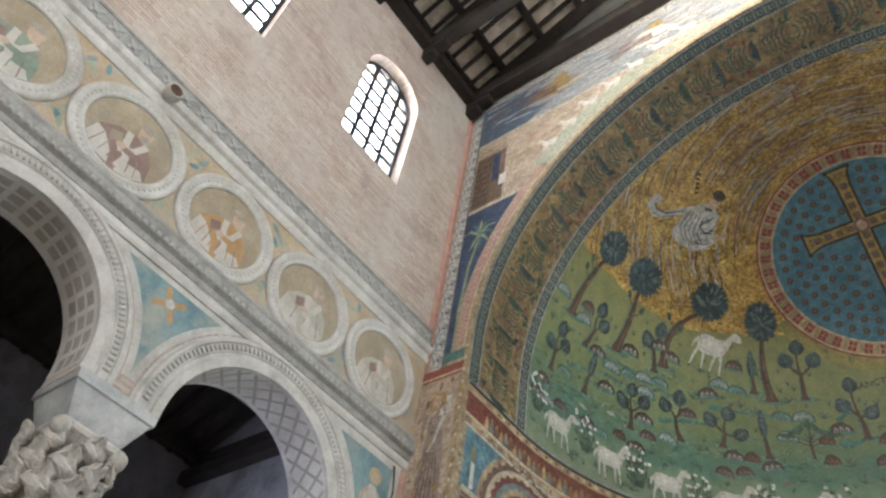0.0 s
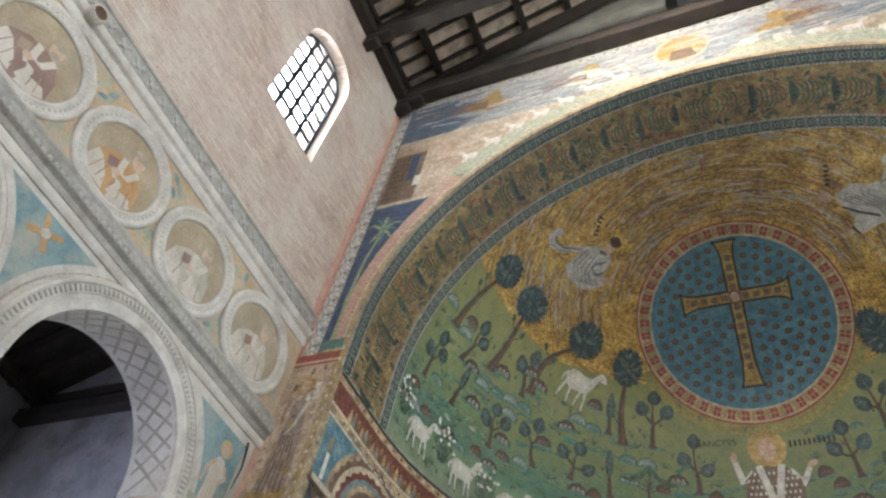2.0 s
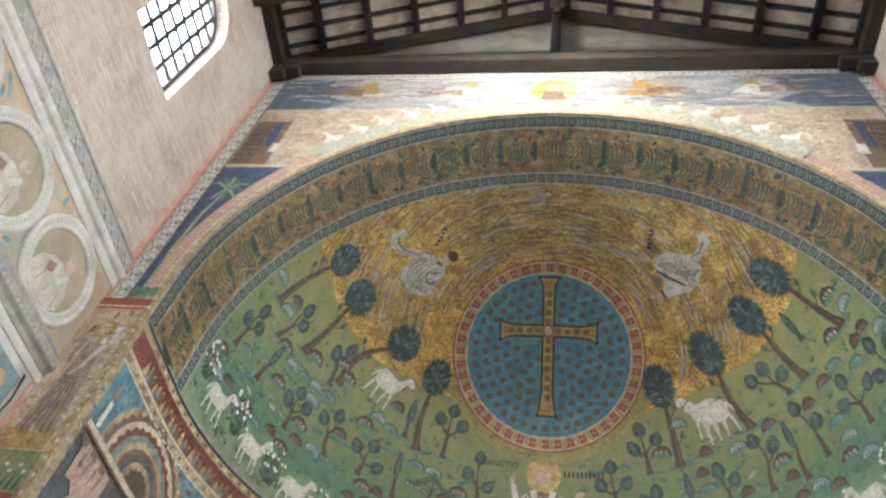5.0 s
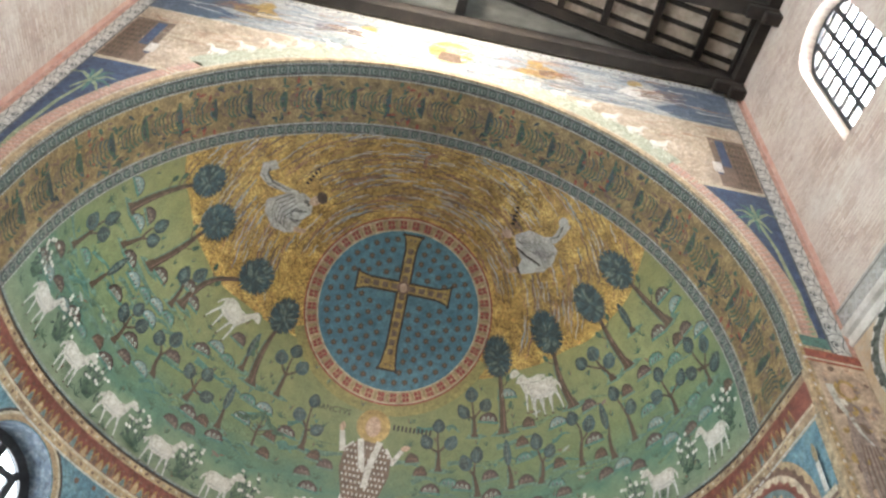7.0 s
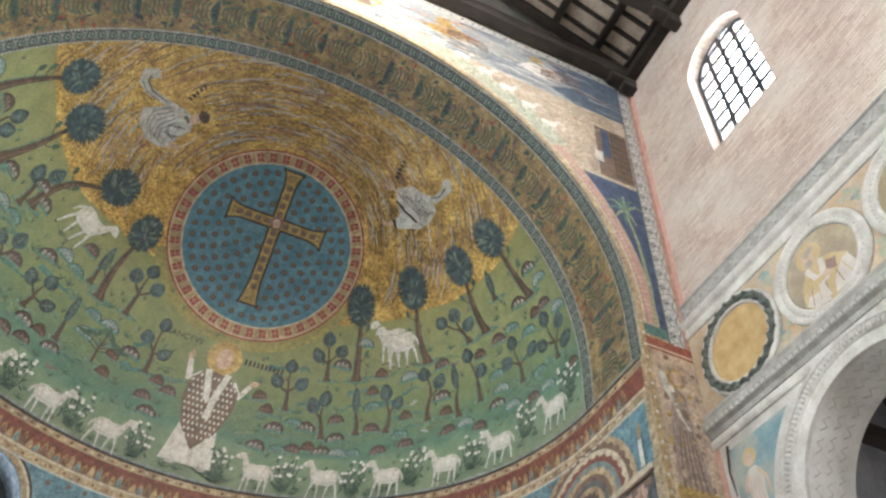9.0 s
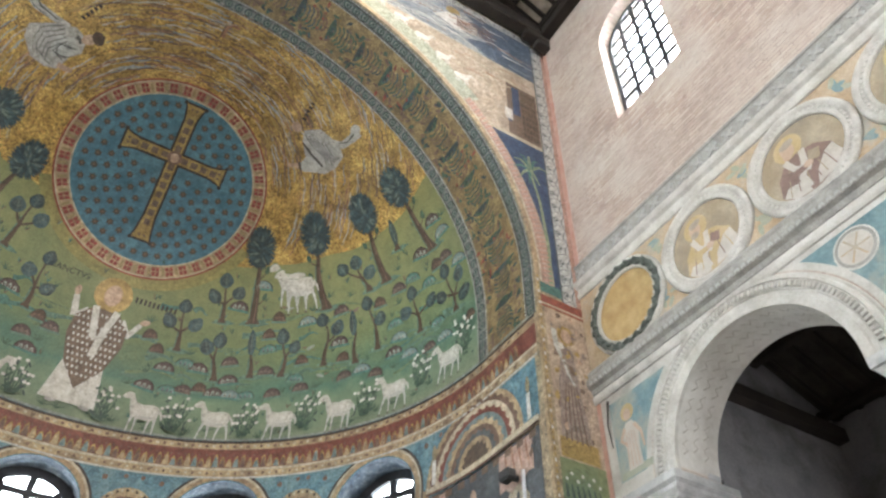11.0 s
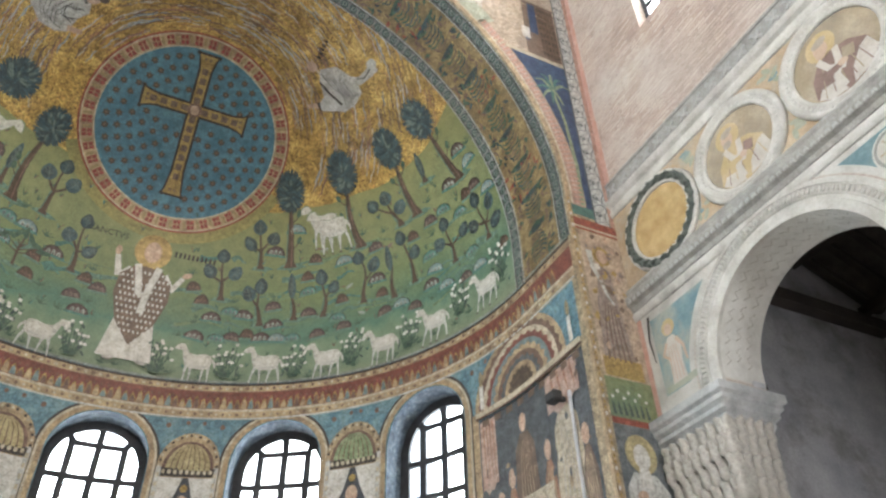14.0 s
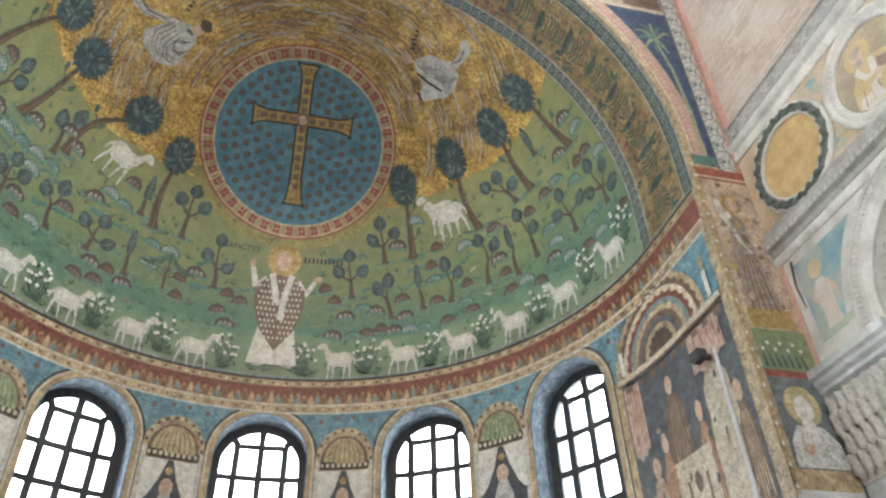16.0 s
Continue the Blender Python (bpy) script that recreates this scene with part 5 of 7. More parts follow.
    beside_arch(s, 7.292, 9.84, 9.88, 0.0, 0.012, M_CREAM, "cream_line", n=2)
    beside_arch(s, 7.292, 6.95, 9.78, 0.12, 0.006, M_ROSEBROWN, "figure_panel", "brown-gold mosaic panel with a dark robed shape", n=8)
    beside_arch(s, 7.292, 6.30, 6.95, 0.12, 0.007, M_GREEN, "flower_ground", n=4)
    beside_arch(s, 7.292, 6.20, 6.30, 0.12, 0.010, M_RED, "red_band", n=2)
    beside_arch(s, 7.292, 4.92, 6.20, 0.12, 0.006, M_SLATE, "bust_panel", "grey-blue panel with a pale bust shape", n=4)
    beside_arch(s, 7.292, 4.66, 4.92, 0.0, 0.010, M_BROWN, "brown_band", n=2)
    beside_arch(s, 7.292, 0.0, 4.66, 0.0, 0.006, M_MARBLE, "marble_facing", n=2)
    sh = [([(6.52, 7.2), (7.12, 7.2), (7.0, 8.2), (6.95, 9.0), (6.72, 9.1), (6.58, 8.3)], 0, 0.012), (ell(6.84, 9.28, 0.11, 0.15), 1, 0.016), (ell(6.84, 9.30, 0.19, 0.2, 16), 3, 0.010),
          (stroke([(6.58, 9.35), (6.60, 9.0), (6.72, 8.75), (6.78, 8.5), (6.9, 8.3)], 0.12, 0.03), 6, 0.02), (stroke([(6.6, 9.0), (6.75, 9.05)], 0.18, 0.1), 2, 0.018), (rect(6.48, 7.2, 6.97, 7.3), 3, 0.011)]
    for k in range(5):
        sh.append((stroke([(6.6 + 0.1 * k, 7.25), (6.66 + 0.07 * k, 7.9), (6.72 + 0.05 * k, 8.3)], 0.03, 0.02), 4, 0.016))
    for k in range(40):
        sh.append((ell(rnd.uniform(6.5, 7.2), rnd.uniform(7.3, 9.7), rnd.uniform(0.02, 0.06), rnd.uniform(0.02, 0.10), 8, rnd.uniform(-30, 30), 0.3, k), rnd.choice([0, 0, 4, 3, 1]), 0.009 if k % 2 else 0.021))
    for k in range(7):
        sh.append((ell(6.52 + 0.1 * k, 6.62 + 0.1 * (k % 2), 0.03, 0.03, 7), 2, 0.016))
        sh.append((stroke([(6.52 + 0.1 * k, 6.35), (6.5 + 0.1 * k, 6.55)], 0.05, 0.02), 5, 0.014))
    part("robed_shape", laid([([(s * x, y) for x, y in p], m_, d_) for p, m_, d_ in sh], FACE), [M_ROBED, M_FLESH, M_WHITE, M_GLEAM, M_VEST, M_CROWN, M_PALE], arch_wall, "dark robed mosaic shape with a white sash")
    sh = [(ell(6.83, 5.78, 0.27, 0.29, 20), 0, 0.012), (ell(6.83, 5.74, 0.14, 0.19, 16), 1, 0.018), ([(6.47, 4.94), (7.24, 4.94), (7.20, 5.28), (7.02, 5.50), (6.64, 5.50), (6.50, 5.28)], 2, 0.014), ([(6.70, 5.30), (6.96, 5.30), (6.90, 5.62), (6.76, 5.62)], 1, 0.016), (ell(6.72, 5.18, 0.10, 0.07, 12, 30), 4, 0.022)]
    for k in range(5):
        sh.append((stroke([(6.58 + 0.11 * k, 4.98), (6.68 + 0.06 * k, 5.4)], 0.02), 3, 0.018))
    part("bust_shape", laid([([(s * x, y) for x, y in p], m_, d_) for p, m_, d_ in sh], FACE), [M_CANOPY, M_WHITE, M_PALE, M_ROBE, M_FLESH], arch_wall, "pale bust shape with a round cream disc")
    beads = [(ell(s * (R + 0.035), 4.7 + 0.09 * k, 0.022, 0.032, 7), 0 if k % 3 else 1, 0.014) for k in range(65)]
    part("arris_beads", laid(beads, FACE), [M_GLEAM, M_WHITE], arch_wall, "gold and white beads along the arris")
    strip("gold_arris", 4.6, ZC, R - 0.005, R + 0.07, 0.010, M_BROWN, lambda u, v, d: (s * v, -d, u), 6, arch_wall)
    strip("gold_arris", 4.6, ZC, 0.0, 0.06, 0.010, M_BROWN, lambda u, v, d: (s * (R - d), v, u), 6, arch_wall)
M_ZIG = tess("zigzag_red", (0.40, 0.25, 0.20), (0.54, 0.42, 0.35))
face_ring("gold_arris", R - 0.004, R + 0.10, 0, 180, 0.010, M_BROWN, 120)
face_ring("zigzag_band", R + 0.14, R + 0.40, -4, 42, 0.008, M_ZIG, 40)
face_ring("zigzag_band", R + 0.14, R + 0.40, 138, 184, 0.008, M_ZIG, 40)
face_ring("cream_line", R + 0.10, R + 0.14, -4, 184, 0.011, M_CREAM, 120)
tooth = bpy.data.meshes.new("tooth")
bm = laid([([(R + 0.16, -0.05), (R + 0.38, 0.02), (R + 0.38, 0.06), (R + 0.16, 0.01)], 0, 0.013)], lambda u, v, d: (u, -d, v))
bm.to_mesh(tooth)
bm.free()
tooth.materials.append(M_FADED)
for i in range(46):
    for deg in (-3 + i * 0.98, 183 - i * 0.98):
        ob = new("tooth", tooth)
        ob.parent, ob.matrix_basis = arch_wall, Matrix.Translation((0, 0, ZC)) @ Matrix.Rotation(radians(-deg), 4, "Y")
for i in range(46):
    ob = new("scroll", TILE_H)
    ob.parent, ob.matrix_basis = arch_wall, Matrix.Translation((-6.9 + 0.3 * i + 0.15, -0.012, 18.98)) @ Matrix.Diagonal((1, 1, 0.8, 1))
# cloud streaks and the round shape over the crown
sh = []
for i in range(260):
    x, z = rnd.uniform(-6.6, 6.6), rnd.uniform(17.15, 18.8)
    if x * x + (z - ZC) ** 2 < (R + 0.3) ** 2:
        continue
    L = rnd.uniform(0.3, 1.1)
    sh.append((stroke([(max(-6.85, min(6.85, x + L * (k / 4 - 0.5))), z + 0.03 * sin(k * 2 + i)) for k in range(5)], rnd.uniform(0.02, 0.05), 0.015), rnd.choice([0, 0, 1, 1, 2, 3]), 0.015 + 0.002 * rnd.random()))
ob = part("cloud_streaks", laid(sh, FACE), [M_WHITE, M_CLOUDR, M_CLOUDB, M_NAVY], arch_wall, "white and red streaks across the blue sky")
ob["kind"] = "stuff"
sh = []
for i in range(120):
    s, x, z = rnd.choice([-1, 1]), rnd.uniform(4.3, 6.7), rnd.uniform(15.6, 17.0)
    if x * x + (z - ZC) ** 2 < (R + 0.9) ** 2:
        continue
    L = rnd.uniform(0.2, 0.6)
    sh.append((stroke([(s * min(6.8, x - L / 2), z), (s * x, z + 0.02), (s * min(6.8, x + L / 2), z)], 0.03, 0.015), rnd.choice([0, 1, 2]), 0.008))
ob = part("ground_streaks", laid(sh, FACE), [M_CREAM, M_CLOUDR, M_CREAM], arch_wall, "cream and red streaks over the tan ground")
ob["kind"] = "stuff"
sh = [(ell(0, 18.05, 0.62, 0.66, 30), 0, 0.012), (ell(0, 18.05, 0.54, 0.58, 30), 1, 0.016), ([(-0.3, 17.55), (0.3, 17.55), (0.22, 18.0), (-0.22, 18.0)], 2, 0.02), (ell(0, 18.2, 0.15, 0.2), 3, 0.022)]
part("round_portrait_shape", laid(sh, FACE), [M_CREAM, M_GLEAM, M_VEST, M_FLESH], arch_wall, "round gold shape at the crown of the arch")

# ---- apse wall: bands, window borders, niches ----
CYL = lambda u, v, d: cyl(u, v, d)


def jambed(u, v, d):
    """Apse wall carried on along the jambs of the arch: past 90 degrees it runs straight to the front."""
    if abs(u) <= 90:
        return cyl(u, v, d)
    s = 1 if u > 0 else -1
    return (s * (R - d), YD - (abs(u) - 90) * R * pi / 180, v)


M_DEEPRED = tess("deep_red_tesserae", (0.15, 0.045, 0.035), (0.25, 0.085, 0.06))
END = 90 + 1.46 / (R * pi / 180)
for z0, z1, m, d, nm in ((9.67, 9.72, M_GEMRING, 0.012, "bead_line"), (9.60, 9.66, M_LINE, 0.010, "dark_line"), (9.46, 9.60, M_BROWN, 0.012, "gold_band"), (9.04, 9.46, M_DEEPRED, 0.010, "red_band"), (8.98, 9.04, M_CREAM, 0.013, "cream_line"), (8.84, 8.98, M_BROWN, 0.012, "gold_band"), (8.80, 8.84, M_PALE, 0.013, "bead_line")):
    strip(nm, -END, END, z0, z1, d, m, jambed, 110, apse_wall)
swag = []
for i in range(150):
    a = -98 + 196 * i / 149
    h = 0.20 + 0.05 * sin(i * 1.7)
    swag.append(([(a - 0.58, 9.05), (a + 0.58, 9.05), (a + 0.42, 9.05 + h * 0.6), (a + 0.05, 9.05 + h), (a - 0.30, 9.05 + h * 0.75)], (0, 1, 2)[i % 3], 0.016))
    swag.append((stroke([(a - 0.6, 9.06), (a - 0.35, 9.05 + h * 0.8), (a + 0.05, 9.08 + h), (a + 0.45, 9.05 + h * 0.6), (a + 0.62, 9.06)], 0.045), 3, 0.022))
    swag.append((ell(a + 0.65, 9.32, 0.14, 0.03, 7), 2, 0.016))
ob = part("swag_ornament", laid(swag, jambed, 2.0), [M_BROWN, M_ROCKB, M_RUST, M_GLEAM], apse_wall, "row of small gold and blue drops on a red band")
dots = []
for i in range(150):
    a = -99 + 198 * i / 149
    dots.append((ell(a, 8.91, 0.28, 0.035, 6), i % 2, 0.018))
    dots.append((rect(a - 0.3, a + 0.3, 9.50, 9.56), 1 - i % 2, 0.018))
part("dotted_ornament", laid(dots, jambed, 2.0), [M_RUST, M_CREAM], apse_wall, "dotted gold border")

M_CANOPYG = tess("canopy_green", (0.18, 0.25, 0.13), (0.34, 0.40, 0.24))
deg = 180 / (pi * R)


def window_border(c):
    for grow, w, m, d in ((0.02, 0.10, M_BROWN, 0.012), (0.12, 0.05, M_CREAM, 0.010), (0.17, 0.05, M_LINE, 0.009)):
        r0, r1 = HALF / deg + grow, HALF / deg + grow + w
        bm = bmesh.new()
        pts = [(-1, 0)] + [(None, pi - pi * i / 24) for i in range(25)] + [(1, 0)]
        rows = []
        for kind, a in pts:
            row = []
            for r in (r0, r1):
                if kind is not None:
                    row.append(bm.verts.new(cyl(c + kind * r * deg, SILL, d)))
                else:
                    row.append(bm.verts.new(cyl(c + r * cos(a) * deg, SPRING + r * sin(a) * (RISE / (HALF / deg)), d)))
            rows.append(row)
        for i in range(len(rows) - 1):
            bm.faces.new([rows[i][0], rows[i + 1][0], rows[i + 1][1], rows[i][1]])
        part("window_border", bm, m, apse_wall)


for c in APSE_WIN:
    window_border(c)
    tri = []
    for e in (-1, 1):
        tri += [(ell(c + e * 11.0, 8.62, 0.5, 0.06, 8), 0, 0.012), (ell(c + e * 14.5, 8.70, 0.4, 0.05, 8), 0, 0.012)]
    part("rosettes", laid(tri, CYL, 2.0), [M_RUST], apse_wall)


def niche(c, shell, w=5.6):
    """A niche between two windows: shell, curtains, dark ground and a plain robed shape."""
    s = [([(c - w, 4.4), (c + w, 4.4)] + [(c + w * cos(pi * k / 14), 7.75 + 0.72 * sin(pi * k / 14)) for k in range(15)], 0, 0.014)]
    s.append(([(c + (w - 1.0) * cos(pi * k / 14), 7.70 + 0.58 * sin(pi * k / 14)) for k in range(15)], 1, 0.018))
    half, ribs = w - 1.5, 8
    for k in range(ribs):
        f0, f1 = -1 + 2 * (k + 0.1) / ribs, -1 + 2 * (k + 0.9) / ribs
        lo, hi = [], []
        for j in range(7):
            h = j / 6
            kx = sqrt(1 - (0.97 * h) ** 2)
            lo.append((c + half * f0 * kx, 7.66 + 0.56 * h))
            hi.append((c + half * f1 * kx, 7.66 + 0.56 * h))
        s.append((lo + hi[::-1], 2, 0.022))
    s.append((rect(c - w + 0.7, c + w - 0.7, 7.52, 7.70), 3, 0.020))
    for k in range(9):
        s.append((ell(c - w + 1.4 + k * (2 * w - 2.8) / 8, 7.62, 0.35, 0.05, 8), 4, 0.024))
    s.append((rect(c - w + 0.9, c + w - 0.9, 4.5, 7.50), 5, 0.017))
    for e in (-1, 1):
        s.append(([(c + e * (w - 0.9), 7.5), (c + e * 0.5, 7.5), (c + e * 1.6, 7.1), (c + e * 3.1, 6.75), (c + e * (w - 1.4), 6.6), (c + e * (w - 0.9), 6.6)], 6, 0.024))
        s.append((rect(c + e * (w - 0.95), c + e * (w - 0.05), 4.4, 7.72), 7, 0.022))
        for k in range(16):
            s.append((rect(c + e * (w - 0.8), c + e * (w - 0.2), 4.5 + 0.2 * k, 4.6 + 0.2 * k), 4, 0.026))
    s += [(ell(c, 6.95, 1.2, 0.19, 12), 8, 0.026), ([(c - 2.2, 4.5), (c + 2.2, 4.5), (c + 1.9, 6.5), (c + 0.8, 6.82), (c - 0.8, 6.82), (c - 1.9, 6.5)], 9, 0.026), (ell(c, 7.28, 0.7, 0.08, 8), 10, 0.028)]
    for k in range(20):
        a = pi * k / 19
        s.append((ell(c + (w - 0.45) * cos(a), 7.75 + 0.655 * sin(a), 0.28, 0.035, 6), k % 2 * 4 + 3 * (1 - k % 2), 0.026))
    return part("niche", laid(s, CYL, 1.5), [M_BROWN, M_RUST, shell, M_LINE, M_CREAM, M_DUSK, M_WHITE, M_PALE, M_FLESH, M_ROBE, M_GLEAM], apse_wall, "painted mosaic niche with shell, curtains and pale shape")


for c, sh_ in ((-16, M_CANOPY), (16, M_CANOPY), (-48, M_CANOPYG), (47.5, M_CANOPYG)):
    niche(c, sh_)

# end panels beside the last windows: shell arch above a picture of standing shapes
for s in (-1, 1):
    c, sh = 86.5, []
    for k in range(10):
        r, n = 12.2 - 0.98 * k, 34 - 2 * k
        edge = [(r + (0.28 if j % 2 else -0.28) * (k % 2), pi * j / n) for j in range(n + 1)]
        sh.append(([(s * (c + q * cos(a)), 7.72 + q / deg * 0.94 * sin(a)) for q, a in edge], (0, 1, 5, 6, 7, 0, 1, 2, 0, 4)[k], 0.010 + 0.003 * k))
    part("blue_spandrel", laid([(rect(s * 89.5, s * 102.5, 7.72, 8.79), 0, 0.0075)], jambed, 1.5), [M_BLUE], apse_wall)
    for x in (76.4, 100.6):
        sh += [(rect(s * (x - 0.45), s * (x + 0.45), 7.74, 8.20), 8, 0.046), (leaf_shape(s * x, 8.36, 0.55, 0.16, 0, 10), 9, 0.046)]
    sh.append((rect(s * 74.6, s * 102.5, 7.62, 7.72), 5, 0.045))
    sh.append((rect(s * 74.6, s * 102.5, 7.57, 7.62), 1, 0.045))
    part("shell_arch", laid(sh, jambed, 1.5), [M_BROWN, M_RUST, M_BAND, M_LINE, M_TRUNK, M_CREAM, M_DEEPRED, M_ROCKB, M_WHITE, M_HALOB], apse_wall, "red and brown mosaic shell arch")
    sh = [(rect(s * 75.0, s * 102.2, 4.5, 7.56), 0, 0.012), (rect(s * 73.6, s * 75.0, 4.3, 7.72), 1, 0.014)]
    for x, w, top, m_ in ((79.2, 1.8, 6.15, 2), (82.0, 1.5, 6.45, 3), (85.6, 2.8, 7.28, 6), (91.2, 1.6, 6.55, 3), (96.2, 3.3, 7.22, 4), (100.2, 1.5, 6.4, 6)):
        sh.append(([(s * (x - w), 4.55), (s * (x + w), 4.55), (s * (x + w * 1.05), 5.6), (s * (x + w * 0.85), top - 0.62), (s * (x + w * 0.35), top - 0.36), (s * (x - w * 0.35), top - 0.36), (s * (x - w * 0.85), top - 0.62), (s * (x - w * 1.05), 5.6)], m_, 0.018))
        sh.append((ell(s * x, top - 0.19, 0.85, 0.17, 14), 5, 0.024))
        for k in range(5):
            sh.append((stroke([(s * (x - w * 0.8 + 0.4 * w * k), 4.7), (s * (x - w * 0.55 + 0.27 * w * k), 5.7), (s * (x - w * 0.3 + 0.15 * w * k), top - 0.5)], 0.22, 0.08), 1 if m_ != 4 else 7, 0.024))
    for x0, x1, low in ((75.4, 79.0, 6.15), (92.4, 100.6, 6.75)):
        n = 6
        sh.append(([(s * x0, 7.5), (s * x1, 7.5)] + [(s * (x1 - (x1 - x0) * k / n), low + 0.28 * abs(k / n - 0.6) + (0.06 if k % 2 else 0.0)) for k in range(n + 1)], 2, 0.028))
        for k in range(1, 5):
            sh.append((stroke([(s * (x0 + (x1 - x0) * k / 5), 7.46), (s * (x0 + (x1 - x0) * (k / 5 + 0.08)), low + 0.3)], 0.3, 0.12), 3, 0.032))
    for k in range(9):
        sh.append((rect(s * (76 + 3 * k), s * (77.6 + 3 * k), 7.40, 7.53), 6, 0.034))
    sh.append((rect(s * 83.2, s * 92.0, 4.6, 5.85), 4, 0.034))
    sh.append((ell(s * 87.6, 5.45, 1.0, 0.16, 8, 0, 0.25, 4), 6, 0.040))
    for e in (-1, 1):
        sh.append((rect(s * (87.6 + 2.2 * e - 0.3), s * (87.6 + 2.2 * e + 0.3), 4.8, 5.5), 6, 0.040))
    for k in range(36):
        x, z = rnd.uniform(75.6, 101.6), rnd.uniform(4.6, 7.4)
        sh.append((ell(s * x, z, rnd.uniform(0.15, 0.5), rnd.uniform(0.03, 0.10), 9, 0, 0.3, k), rnd.choice([0, 0, 1, 6]), 0.042))
    part("picture_panel", laid(sh, jambed, 1.5), [M_BAND, M_BROWN, M_ZIG, M_CLOUDR, M_CREAM, M_FLESH, M_VEST, M_ROBE], apse_wall, "dark mosaic picture of pale standing shapes")

# ---- nave walls: friezes, medallions, arcade ----
M_OCHRE = surface("ochre_paint", (0.46, 0.33, 0.20), (0.60, 0.49, 0.35), 2.2, 0.9, 22, 0.4, 0.25, (0.41, 0.41, 0.36), 1.8)
M_MEDAL = surface("medallion_paint", (0.34, 0.27, 0.18), (0.47, 0.39, 0.28), 2.0, 0.9, 22, 0.4, 0.2, (0.30, 0.26, 0.20), 1.4)
M_PAINTB = surface("faded_blue_paint", (0.13, 0.23, 0.26), (0.28, 0.39, 0.40), 2.4, 0.9, 22, 0.4, 0.2, (0.45, 0.42, 0.34), 1.6)
M_PAINTR = surface("faded_red_paint", (0.52, 0.27, 0.20), (0.62, 0.42, 0.34), 3.0, 0.9, 22, 0.3, 0.2)
M_ROBEW = surface("painted_white_robe", (0.52, 0.48, 0.42), (0.66, 0.62, 0.56), 3.0, 0.9, 22, 0.3, 0.1)
M_ROBER = surface("painted_plum_robe", (0.22, 0.15, 0.13), (0.34, 0.23, 0.19), 3.0, 0.9, 22, 0.3, 0.1)
M_ROBEO = surface("painted_orange_robe", (0.42, 0.24, 0.10), (0.56, 0.36, 0.18), 3.0, 0.9, 22, 0.3, 0.1)
M_ROBEG = surface("painted_green_robe", (0.20, 0.26, 0.20), (0.32, 0.37, 0.29), 3.0, 0.9, 22, 0.3, 0.1)
M_SKIN = surface("painted_skin", (0.50, 0.36, 0.26), (0.62, 0.48, 0.37), 3.0, 0.9, 22, 0.3, 0.1)
M_FOLI = surface("painted_foliage", (0.34, 0.36, 0.27), (0.46, 0.46, 0.36), 3.0, 0.9, 22, 0.3, 0.1)
M_HAIR = surface("painted_hair", (0.34, 0.28, 0.22), (0.50, 0.44, 0.36), 3.0, 0.9, 22, 0.3, 0.1)
M_ROBEP = surface("painted_pale_robe", (0.42, 0.40, 0.33), (0.56, 0.53, 0.45), 3.0, 0.9, 22, 0.3, 0.1)
M_GREYLT = surface("light_grey_stucco", (0.36, 0.36, 0.34), (0.50, 0.49, 0.46), 4.0, 0.85, 30, 0.4, 0.3)
NW = {-1: bpy.data.objects["wall_north"], 1: bpy.data.objects["wall_south"]}
Y1 = -15.0


def run(s, name, profile, mat, label="", y0=-0.012, y1=Y1):
    """A moulding along a nave wall: profile of (out, height)."""
    bm = bmesh.new()
    w = on_wall(s)
    sweep(bm, profile, [lambda a, b, y=y: w(y, b, a) for y in (y0, y1)])
    return part(name, bm, mat, NW[s], label)


cross_piece = bpy.data.meshes.new("frieze_ornament")
bm = bmesh.new()
for a in (45, -45):
    m_ = Matrix.Rotation(radians(a), 4, "X")
    bmesh.ops.create_cube(bm, size=1.0, matrix=m_ @ Matrix.Diagonal((0.03, 0.26, 0.055, 1)))
bmesh.ops.create_cube(bm, size=1.0, matrix=Matrix.Translation((0.005, 0, 0)) @ Matrix.Diagonal((0.05, 0.10, 0.10, 1)))
bm.to_mesh(cross_piece)
bm.free()
cross_piece.materials.append(M_GREYLT)
dentil = bpy.data.meshes.new("dentil")
bm = bmesh.new()
box(bm, -0.035, 0.035, -0.032, 0.032, -0.06, 0.06, 0.012)
bm.to_mesh(dentil)
bm.free()
dentil.materials.append(M_STUCCO)
leaf_dentil = dentil.copy()
leaf_dentil.materials.clear()
leaf_dentil.materials.append(M_GREYLT)
bead = bpy.data.meshes.new("bead")
bm = bmesh.new()
bmesh.ops.create_icosphere(bm, subdivisions=1, radius=0.026)
bm.to_mesh(bead)
bm.free()
bead.materials.append(M_STUCCO)


def circle_sweep(bm, cy, cz, profile, s, n=48):
    """A round moulding: profile of (radius, out) carried round a centre on the wall."""
    w = on_wall(s)
    sweep(bm, profile, [lambda a, b, t=2 * pi * i / n: w(cy + a * cos(t), cz + a * sin(t), b) for i in range(n + 1)], closed=True)
    bmesh.ops.remove_doubles(bm, verts=bm.verts, dist=0.0005)


